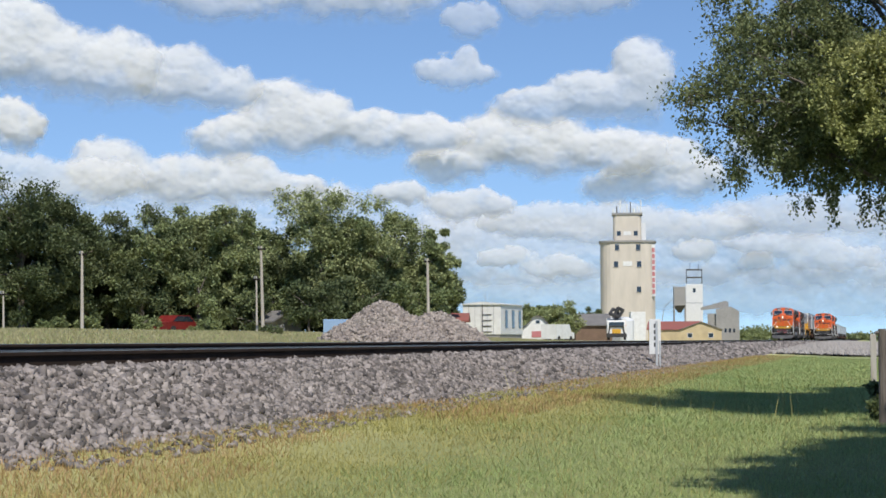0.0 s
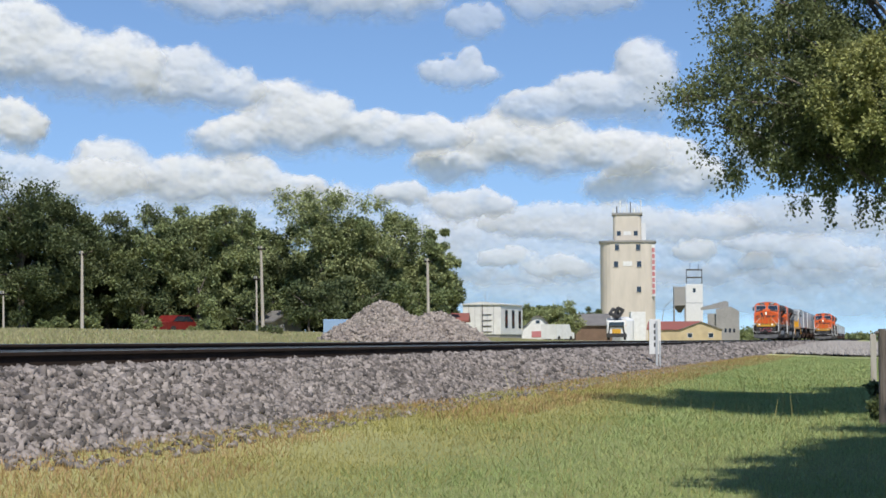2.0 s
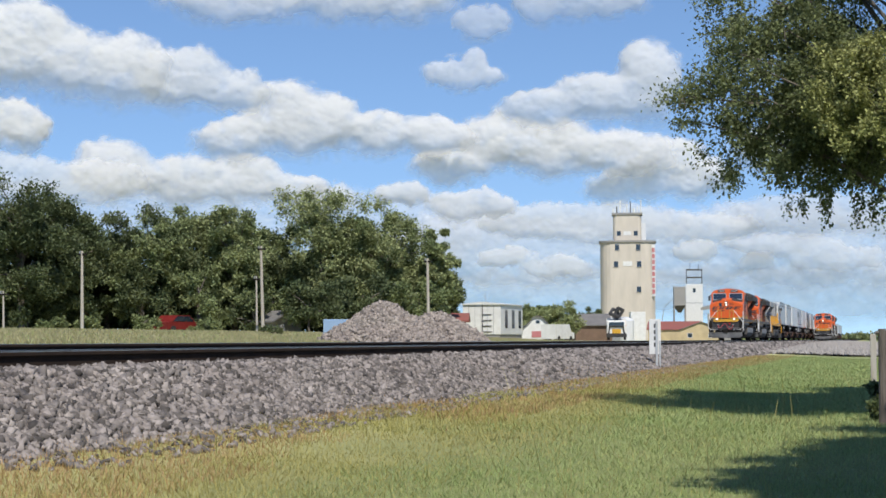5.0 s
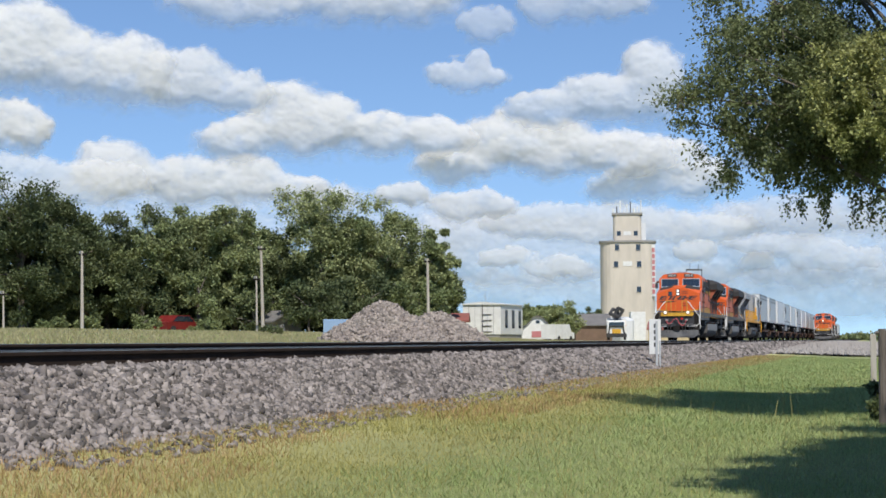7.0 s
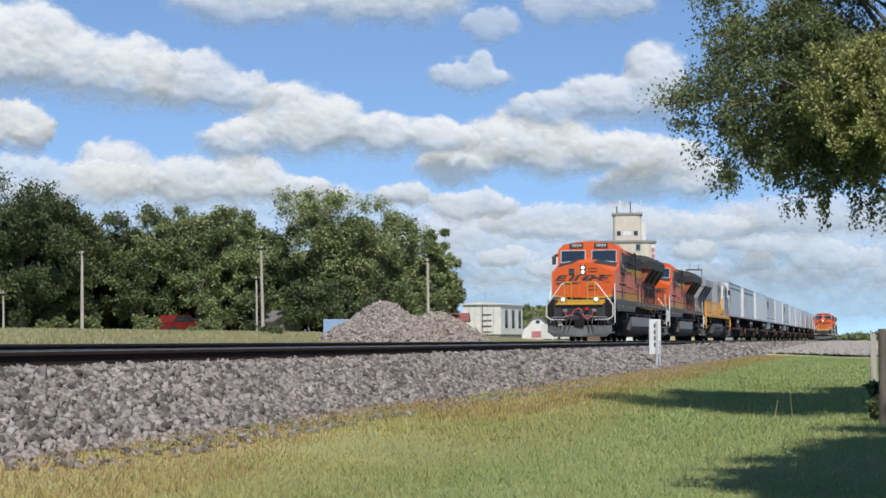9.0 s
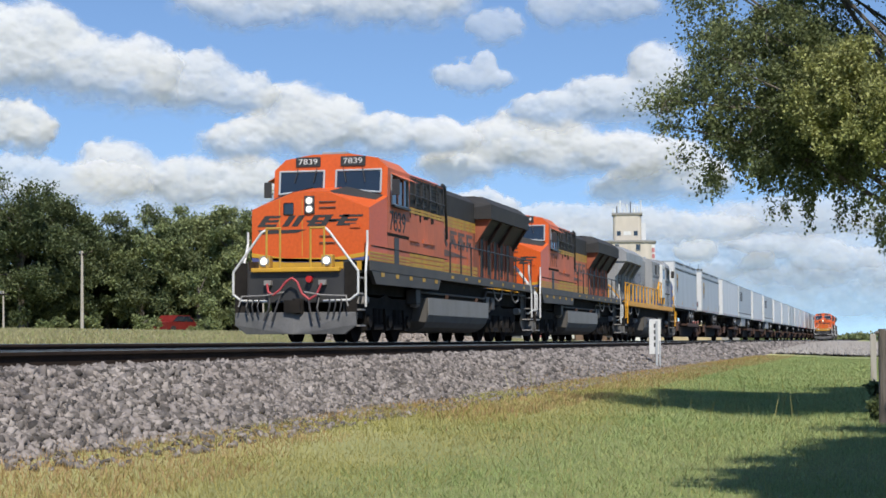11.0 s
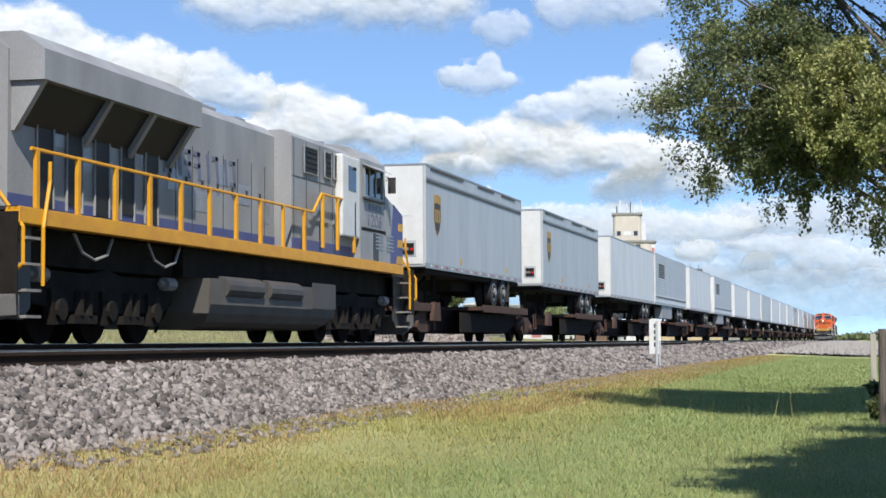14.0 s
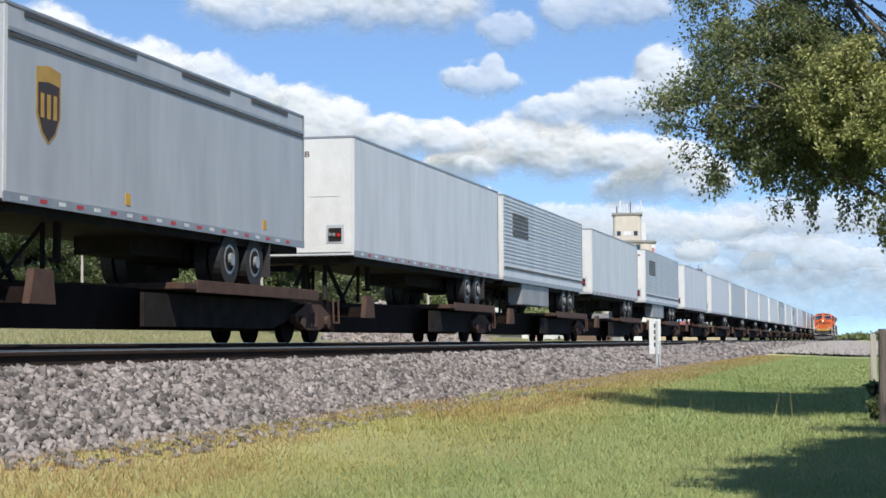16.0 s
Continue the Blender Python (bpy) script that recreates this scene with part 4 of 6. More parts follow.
        # brand lettering as plain strokes
        if not silver:
            x0 = 9.4
            for k, w in enumerate((0.9, 0.95, 0.85, 0.8)):
                a = x0 + k * 1.12 if s < 0 else x0 + 3.36 - k * 1.12
                part("emblem", prism([(a, 2.82), (a + 0.22, 2.82), (a + 0.22, 3.36), (a, 3.36)], *sorted((s * 0.931, s * 0.94)), "y"), FADED_INK, hood_ob, "faded dark lettering strokes")
                part("emblem", prism([(a + 0.22, 3.26), (a + w, 3.26), (a + w, 3.36), (a + 0.22, 3.36)], *sorted((s * 0.931, s * 0.94)), "y"), FADED_INK, hood_ob)
                if k != 3:
                    part("emblem", prism([(a + 0.22, 3.18), (a + 0.45, 3.26), (a + w, 2.92), (a + w - 0.2, 2.82)], *sorted((s * 0.931, s * 0.941)), "y"), FADED_INK, hood_ob)
                part("emblem", prism([(a + 0.22, 3.04), (a + w * 0.8, 3.04), (a + w * 0.8, 3.12), (a + 0.22, 3.12)], *sorted((s * 0.931, s * 0.942)), "y"), FADED_INK, hood_ob)
            part("emblem", prism([(9.4, 2.78), (13.0, 2.62), (9.4, 2.55)], *sorted((s * 0.931, s * 0.94)), "y"), FADED_INK, hood_ob)
        else:
            for k in range(8):
                a = 10.6 + k * 0.47
                part("emblem", prism([(a, 3.1), (a + 0.14, 3.1), (a + 0.22, 3.62), (a + 0.08, 3.62)], *sorted((s * 0.931, s * 0.94)), "y"), BLUE_INK, hood_ob, "faded blue lettering strokes")
                if k in (0, 2, 4, 5, 7):
                    z = 3.54 if k != 7 else 3.1
                    part("emblem", box((a + 0.05, min(s * .931, s * .94), z), (a + 0.4, max(s * .931, s * .94), z + 0.08)), BLUE_INK, hood_ob)
                if k in (0, 4, 5):
                    part("emblem", box((a + 0.05, min(s * .931, s * .94), 3.12 if k == 0 else 3.32), (a + 0.36, max(s * .931, s * .94), 3.2 if k == 0 else 3.4)), BLUE_INK, hood_ob)
    if not silver:
        for s in (-1, 1):
            striped("faded yellow stripe", hood_ob, 0.931, s, 8.3, 14.2, 3.46, 3.78, ((0.0, 0.1, DULL_YELLOW), (0.12, 0.2, DULL_YELLOW), (0.22, 0.31, DULL_YELLOW)))
            striped("faded yellow stripe", hood_ob, 0.931, s, 8.3, 14.3, 2.0, 2.42, ((0.02, 0.12, DULL_YELLOW), (0.15, 0.25, DULL_YELLOW), (0.28, 0.38, DULL_YELLOW)))
            striped("faded yellow stripe", cab2, 1.321, s, 3.82, 8.3, 2.0, 2.42, ((0.02, 0.12, DULL_YELLOW), (0.15, 0.25, DULL_YELLOW), (0.28, 0.38, DULL_YELLOW)))
            striped("faded yellow stripe", cab2, 1.327, s, 3.82, 8.3, 3.46, 3.6, ((0.0, 0.06, DULL_YELLOW), (0.08, 0.14, DULL_YELLOW)))
            striped("faded yellow stripe", cab_ob, 1.501, s, 0.02, 3.78, 2.0, 2.2, ((0.0, 0.05, DULL_YELLOW), (0.08, 0.13, DULL_YELLOW), (0.16, 0.21, DULL_YELLOW)))
    else:
        for s in (-1, 1):
            striped("blue stripe", hood_ob, 0.931, s, 8.3, 20.1, 1.99, 2.25, ((0.0, 0.26, NAVY),))
            striped("blue stripe", cab2, 1.321, s, 3.82, 8.3, 1.99, 2.25, ((0.0, 0.26, NAVY),))
    # flared radiator section
    rad = bmesh.new()
    prism([(-1.5, 3.92), (1.5, 3.92), (1.5, 4.38), (1.12, 4.66), (-1.12, 4.66), (-1.5, 4.38)], 13.85, 20.05, "x", rad)
    for v in rad.verts:
        if v.co.x < 14 and v.co.z > 4.5:
            v.co.x += 0.35
    rad_ob = part("radiator_housing", rad, roof_c if not silver else SILVER, L, "flared radiator housing")
    if not silver:
        for s in (-1, 1):
            yy = sorted((s * 0.9305, s * 0.936))
            part("soot_stain", box((13.7, yy[0], 2.0), (20.1, yy[1], 3.9)), SOOTY_ORANGE, hood_ob, "soot-stained rear hood side")
    for s in (-1, 1):
        for x in (14.0, 15.75, 17.5, 19.85):
            part("radiator_bracket", prism([(s * 0.92, 3.18), (s * 0.98, 3.18), (s * 1.46, 3.93), (s * 0.92, 3.93)], x, x + 0.14), (SILVER if silver else RUST if x > 15 else SOOTY_ORANGE), rad_ob, "sloping radiator bracket")
        sc = hull([(14.05, s * 0.94, 3.3), (19.9, s * 0.94, 3.3), (14.05, s * 1.36, 3.92), (19.9, s * 1.36, 3.92), (14.05, s * 0.94, 3.92), (19.9, s * 0.94, 3.92)])
        part("radiator_screen", sc, SCREEN, rad_ob, "black radiator intake screen")
    for k in range(3):
        part("fan_grille", box((14.6 + k * 1.75, -0.8, 4.66), (16.1 + k * 1.75, 0.8, 4.72), 0.02), GRIME, rad_ob)
    # fuel tank
    t0, t1 = (5.75, 13.35)
    tank = prism([(-1.48, 0.72), (-1.48, 1.2), (1.48, 1.2), (1.48, 0.72), (1.42, 0.55), (1.3, 0.4), (1.1, 0.3), (0.9, 0.27), (-0.9, 0.27), (-1.1, 0.3), (-1.3, 0.4), (-1.42, 0.55)], t0, t1)
    for v in tank.verts:
        if v.co.z < 0.6:
            v.co.x += (0.6 - v.co.z) * (0.8 if v.co.x < 9 else -0.8)
    tk = part("fuel_tank", tank, TANK_DARK, L, "oily grey fuel tank")
    for s in (-1, 1):
        yy = sorted((s * 1.482, s * 1.5))
        if not silver:
            part("tank_panel", box((t0, yy[0], 0.74), (t1, yy[1], 1.21)), TANK_GREY, tk, "dusty pale grey tank side")
            for x in (8.1, 11.9):
                part("filler", rod((x, s * 1.42, 1.2), (x, s * 1.46, 1.33), 0.05, 8), RUST, tk, "rusty fuel filler cap")
        else:
            for x in (8.2, 10.6):
                part("air_reservoir", rod((x, s * 1.35, 1.05), (x + 2.0, s * 1.35, 1.05), 0.22, 14), FRAME_GREY, tk, "dark grey air reservoir")
            part("tank_panel", box((t0, yy[0], 0.74), (7.4, yy[1], 1.3)), FRAME_GREY, tk)
    part("under_gear", box((5.2, -1.2, 1.2), (14.0, 1.2, 1.74)), GRIME, L)
    loco_truck(2.98, L), loco_truck(16.95, L)
    sets = [wheelset(x, WHEEL_R, L) for x in (1.15, 2.98, 4.81, 15.12, 16.95, 18.78)]
    # handrails
    for s in (-1, 1):
        y = s * 1.47
        xs = [8.4 + 1.35 * k for k in range(10)]
        if silver:
            xs = [4.2, 5.5, 6.6] + [7.9 + 1.37 * k for k in range(10)]
        for x in xs:
            z = 3.3 if silver and x < 7 else 2.85
            if silver:
                part("handrail_post", box((x - 0.055, y - 0.03, 1.98 if x > 7 else 2.1), (x + 0.055, y + 0.03, z), 0.008), rail_c, L, "yellow-orange handrail post")
            else:
                part("handrail_post", rod((x, y, 1.98), (x, y, z), 0.024, 6), rail_c, L)
        run_pts = [(8.4, y, 2.85), (20.4, y, 2.85)] if not silver else [(4.0, y, 3.3), (6.7, y, 3.3), (7.3, y, 2.85), (20.4, y, 2.85)]
        part("handrail", pipe(run_pts, 0.022 if not silver else 0.03), rail_c, L)
        if not silver:
            part("handrail", pipe([(0.2, s * 1.5, 2.35), (7.9, s * 1.5, 2.35)], 0.015), GRIME, L)
        for x, d in ((-1.12, -1), (20.8, 1)):
            a = pipe([(x - d * 0.1, s * 0.72, 2.72), (x, s * 0.85, 2.62), (x, s * 1.56, 1.68), (x, s * 1.56, 1.15), (x, s * 1.35, 1.0), (x, s * 0.7, 0.98)], 0.03, 7)
            part("grab_rail", a, grab_c, L, "white corner grab rail" if not silver else "yellow corner grab rail")
            a = pipe([(x - d * 0.9, s * 1.52, 2.7), (x - d * 0.9, s * 1.52, 2.4), (x - d * 0.62, s * 1.56, 1.7), (x - d * 0.62, s * 1.56, 0.85)], 0.03, 7)
            part("grab_rail", a, grab_c, L, "white step grab rail" if not silver else "yellow step grab rail")
            for o in (0.38, 0.72):
                part("end_rail_post", rod((x, s * o, 1.75), (x, s * o, 2.72), 0.028, 6), (DULL_YELLOW if not silver else SAFETY), L, "yellow end railing post")
            part("end_rail", pipe([(x, s * 0.36, 2.72), (x, s * 0.74, 2.72)], 0.028), (DULL_YELLOW if not silver else SAFETY), L)
    # front beam, ditch lights, hoses
    beam = part("front_beam", box((-1.16, -1.1, 1.68), (-0.95, 1.1, 1.78), 0.02), YELLOW if not silver else SAFETY, L, "yellow front beam")
    for s in (-1, 1):
        hb = part("ditch_light_box", box((-1.12, s * 0.78 - 0.14, 1.78), (-0.9, s * 0.78 + 0.14, 2.08), 0.02), DULL_YELLOW if not silver else SAFETY, L)
        part("ditch_light", rod((-1.15, s * 0.78, 1.94), (-1.11, s * 0.78, 1.94), 0.085, 16), LAMP_ON if lit else WHITE, hb, "lit ditch light" if lit else "ditch light")
        part("ditch_light_rim", rod((-1.14, s * 0.78, 1.94), (-1.11, s * 0.78, 1.94), 0.125, 16), TRIM_GREY, hb)
        part("hose", pipe([(-1.18, s * 0.35, 1.1), (-1.3, s * 0.42, 0.8), (-1.34, s * 0.5, 0.5)], 0.025), BLACK, L)
        part("hose", pipe([(-1.18, s * 0.62, 1.1), (-1.3, s * 0.6, 0.8), (-1.34, s * 0.7, 0.52)], 0.025), BLACK, L)
        part("multiple_unit_socket", box((-1.18, s * 0.68 - 0.09, 1.36), (-1.05, s * 0.68 + 0.09, 1.48), 0.01), PLOW_GREY, L)
    if not silver:
        for s in (-1, 1):
            part("air_pipe", pipe([(0.9, s * 1.34, 1.6), (5.4, s * 1.34, 1.56), (5.6, s * 1.3, 1.36), (13.6, s * 1.3, 1.36), (13.8, s * 1.34, 1.58), (20.0, s * 1.34, 1.6)], 0.03, 6), FRAME_GREY, L, "dusty air pipe under the sill")
            for x in (5.0, 13.7, 14.5):
                part("valve_box", box((x, min(s * 1.05, s * 1.36), 1.02), (x + 0.45, max(s * 1.05, s * 1.36), 1.42), 0.03), FRAME_GREY, L, "dusty valve box")
            part("cut_lever", pipe([(-1.2, s * 0.25, 1.2), (-1.25, s * 0.7, 1.12), (-1.25, s * 1.3, 1.1), (-1.3, s * 1.36, 0.85)], 0.018, 6), PLOW_GREY, L, "uncoupling lever")
            for k, o in enumerate((0.88, 1.02, 1.16)):
                part("hose", pipe([(-1.18, s * o, 1.05), (-1.26, s * (o + 0.02), 0.85), (-1.27, s * (o - 0.03), 0.66)], 0.02), BLACK, L)
    if lit:
        pts = [(-1.2, 0.68, 1.4), (-1.22, 0.64, 1.2), (-1.22, 0.52, 1.13), (-1.22, 0.36, 1.24), (-1.22, 0.2, 1.44), (-1.22, 0.05, 1.53), (-1.22, -0.08, 1.44), (-1.22, -0.2, 1.16), (-1.22, -0.38, 1.02), (-1.22, -0.56, 1.12), (-1.2, -0.68, 1.4)]
        part("cable", pipe(pts, 0.028, 8), HOSE_RED, L, "looped red jumper cable")
        part("marker_lamp", rod((-1.2, -0.36, 1.5), (-1.1, -0.36, 1.5), 0.08, 12), RED, L, "round red marker")
    return L, sets


lead, sets_a = locomotive("orange lead freight locomotive with lit headlights and black roof", "orange", "7839", True)
second, sets_b = locomotive("weathered orange trailing locomotive with faded yellow stripes", "orange", "7774")
third, sets_c = locomotive("silver and blue locomotive with yellow handrails, running backwards", "silver")
TRAIN = [(lead, 0.0, 0), (second, 22.28, 0), (third, 64.95, 180)]
WHEELS = [(o, 1) for o in sets_a + sets_b] + [(o, -1) for o in sets_c]

parked = copy_thing(second, pose(318, NEAR_Y, NEAR_Z))
parked["label"] = "orange locomotive waiting on the siding"
parked_b = copy_thing(second, pose(341, NEAR_Y, NEAR_Z))
parked_b["label"] = "second orange locomotive coupled behind on the siding"
for ob in (parked, parked_b):
    for k in [c for c in ob.children_recursive if c.name.startswith("number.") or c.name == "number"]:
        bpy.data.objects.remove(k)
part("headlight", rod((-0.07, 0.01, 3.46), (-0.04, 0.01, 3.46), 0.12, 14), LAMP_ON, parked, "lit headlight")


# ---- trailers and the spine cars under them: local x runs back from the trailer's front ----
def tyre_pair(x, y, s, parent, rim_paint):
    bm = bmesh.new()
    for o in (0, 0.3):
        c = y - s * o
        rod((x, c - 0.12, 0), (x, c + 0.12, 0), 0.5, 26, bm)
    t = part("tyre", bm, RUBBER, parent, "black dual tyre")
    rim = rod((x, y + s * 0.10, 0), (x, y + s * 0.125, 0), 0.29, 20)
    rod((x, y + s * 0.1, 0), (x, y + s * 0.19, 0), 0.12, 12, rim)
    part("rim", rim, rim_paint, t, "dull metal wheel rim")
    # flat dark disc just proud of the rim gives the recess its shade
    part("hub", rod((x, y + s * 0.12, 0), (x, y + s * 0.132, 0), 0.235, 18), GRIME, t, "dark disc for the shaded wheel recess")
    return t


def trailer(length, style, label, deck=1.12):
    T = thing("trailer", label, "semi-trailer", "trailers on the train")
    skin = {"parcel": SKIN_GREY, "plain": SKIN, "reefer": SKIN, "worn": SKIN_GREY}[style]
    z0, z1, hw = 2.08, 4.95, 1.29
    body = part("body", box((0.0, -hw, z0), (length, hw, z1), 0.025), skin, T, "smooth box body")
    # whiter than the side skin: the sun on the front is put into its paint
    part("front_wall", box((-0.02, -hw + 0.06, z0 + 0.08), (0.0, hw - 0.06, z1 - 0.06), 0.006), WHITE, body, "front wall painted whiter than the sides for the sun on it")
    part("roof_cap", box((-0.012, -hw - 0.012, z1 - 0.045), (length + 0.01, hw + 0.012, z1 + 0.012), 0.01), TRIM_GREY, body, "grey roof edge trim")
    for s in (-1, 1):
        y = s * hw
        part("bottom_rail", box((0, min(y, y + s * 0.02), z0 - 0.03), (length, max(y, y + s * 0.02), z0 + 0.12)), TRIM_GREY, body, "aluminium lower rail")
        part("corner_post", box((-0.01, min(y, y + s * 0.012), z0 + 0.1), (0.09, max(y, y + s * 0.012), z1 - 0.05)), WHITE, body)
        part("rear_post", box((length - 0.1, min(y, y + s * 0.012), z0 + 0.1), (length + 0.005, max(y, y + s * 0.012), z1 - 0.05)), TRIM_GREY, body)
        if style == "parcel":
            part("upper_rail", box((0.1, min(y, y + s * 0.03), z1 - 0.42), (length - 0.1, max(y, y + s * 0.03), z1 - 0.36)), TRIM_GREY, body, "grey rub rail under the roof")
            part("upper_rail", box((0.1, min(y, y + s * 0.02), z1 - 0.5), (length - 0.1, max(y, y + s * 0.02), z1 - 0.45)), FRAME_GREY, body)
            for a, b in ((0.6, 4.6), (6.6, 9.0), (10.2, 12.4)):
                part("roof_strip", box((a, min(y, y + s * 0.022), z1 - 0.13), (b, max(y, y + s * 0.022), z1 - 0.06)), FRAME_GREY, body, "dark strip below the roof")
            # shield emblem, plain
            cx, cz = (1.4, 3.64)
            sh = [(cx - 0.4, cz + 0.5), (cx, cz + 0.56), (cx + 0.4, cz + 0.5), (cx + 0.4, cz - 0.2), (cx + 0.24, cz - 0.48), (cx, cz - 0.64), (cx - 0.24, cz - 0.48), (cx - 0.4, cz - 0.2)]
            em = part("emblem", prism(sh, *sorted((y, y + s * 0.006)), "y"), GOLD, body, "brown and gold shield emblem")
            sh = [(cx + (u - cx) * 0.86, cz + (v - cz) * (0.92 if v < cz else 0.55)) for u, v in sh]
            part("emblem_field", prism(sh, *sorted((y + s * 0.004, y + s * 0.011)), "y"), BROWN, em)
            for k in (-0.21, 0.0, 0.21):
                part("emblem_bar", box((cx + k - 0.06, min(y + s * 0.01, y + s * 0.016), cz - 0.25), (cx + k + 0.05, max(y + s * 0.01, y + s * 0.016), cz + 0.12)), GOLD, em)
            part("reflector", box((4.2, min(y, y + s * 0.008), z0 + 0.22), (4.4, max(y, y + s * 0.008), z0 + 0.42)), YELLOW, body, "yellow square reflector")
            part("reflector", box((10.9, min(y, y + s * 0.008), z0 + 0.22), (11.1, max(y, y + s * 0.008), z0 + 0.42)), YELLOW, body)
        if style == "reefer":
            for k in range(17):
                part("side_rib", box((0.1, min(y, y + s * 0.016), z0 + 0.62 + k * 0.13), (length - 0.1, max(y, y + s * 0.016), z0 + 0.66 + k * 0.13)), SKIN_GREY, body)
            part("rub_strip", box((0.1, min(y, y + s * 0.025), z0 + 0.38), (length - 0.1, max(y, y + s * 0.025), z0 + 0.46)), FRAME_GREY, body, "dark rub strip")
            for k in range(6):
                part("sign_bar", box((1.6, min(y, y + s * 0.022), 3.62 + k * 0.14), (4.3, max(y, y + s * 0.022), 3.73 + k * 0.14)), FRAME_GREY, body, "grey lettering bars")
            part("side_box", box((3.4, min(s * 0.7, s * 1.24), 1.3), (8.6, max(s * 0.7, s * 1.24), 2.05), 0.03), SILVER, body, "grey under-floor unit")
        n = int((length - 1.0) / 0.62)
        if style in ("parcel", "plain"):
            for k in range(n):
                yy = sorted((y + s * 0.02, y + s * 0.026))
                part("conspicuity_mark", box((0.5 + k * 0.62, yy[0], z0 + 0.02), (0.72 + k * 0.62, yy[1], z0 + 0.08)), RED if k % 2 else WHITE, body)
        for k in range(int(length / 1.22)):
            yy = sorted((y, y + s * 0.005))
            if style == "worn":
                part("panel_seam", box((1.22 * (k + 1) - 0.008, yy[0], z0 + 0.12), (1.22 * (k + 1) + 0.008, yy[1], z1 - 0.06)), skin, body)
    # front fittings
    part("connector_box", box((-0.05, -0.98, z0 + 0.35), (-0.015, -0.66, z0 + 0.66), 0.01), GRIME, body, "dark hose connector box")
    part("connector_frame", box((-0.03, -1.04, z0 + 0.29), (-0.012, -0.6, z0 + 0.74), 0.006), SKIN_GREY, body)
    lettering({"parcel": "872267", "plain": "7618"}.get(style, "7618"), 0.2, FADED_INK, body, pose(-0.026, 0.1, z1 - 0.42, 90, 0, -90), "number", 0.72 if style == "parcel" else 0.55) if style in ("parcel", "plain") else part("front_bar", box((-0.03, -1.0, z1 - 0.36), (-0.018, -0.55, z1 - 0.26)), FADED_INK, body, "dark number bars")
    part("front_panel", box((-0.028, -0.9, 3.5), (-0.02, -0.2, 3.86), 0.003), WHITE, body, "pale front document panel")
    for q in (-0.92, -0.8, -0.7):
        part("hose_socket", rod((-0.075, q, z0 + 0.5 + 0.08 * (q + 0.8)), (-0.045, q, z0 + 0.5 + 0.08 * (q + 0.8)), 0.045, 8), (RED, TRIM_GREY, FRAME_GREY)[int((q + 0.92) * 9)], body, "hose coupling")
    if style == "reefer":
        part("cooling_unit", box((-0.55, -0.9, 3.1), (-0.02, 0.9, 4.75), 0.06), WHITE, body, "white refrigeration unit")
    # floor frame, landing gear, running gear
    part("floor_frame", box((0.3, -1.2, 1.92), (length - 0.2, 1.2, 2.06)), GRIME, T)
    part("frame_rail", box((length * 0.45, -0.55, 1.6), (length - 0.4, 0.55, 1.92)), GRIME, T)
    for s in (-1, 1):
        lg = rod((2.6, s * 0.85, 1.35), (2.6, s * 0.85, 2.06), 0.07, 8)
        box((2.5, s * 0.85 - 0.12, 1.3), (2.7, s * 0.85 + 0.12, 1.35), 0, lg)
        part("landing_leg", lg, GRIME, T)
    ax = (length - 4.35, length - 2.95) if style != "worn" else (length - 3.6, length - 2.3)
    wheels = part("axle_frame", box((ax[0] - 0.7, -0.6, 1.55), (ax[1] + 0.7, 0.6, 1.86), 0.02), GRIME, T)
    for x in ax:
        for s in (-1, 1):
            t = tyre_pair(0, s * 1.12, s, T, TRIM_GREY)
            t.matrix_basis = pose(x, 0, deck + 0.5)
    for s in (-1, 1):
        part("mud_flap", box((ax[1] + 0.75, s * 1.0 - 0.3, 1.35), (ax[1] + 0.77, s * 1.0 + 0.3, 2.05)), BLACK, T)
    part("rear_bumper", box((length - 0.1, -1.1, 1.55), (length, 1.1, 1.68)), GRIME, T)
    return T


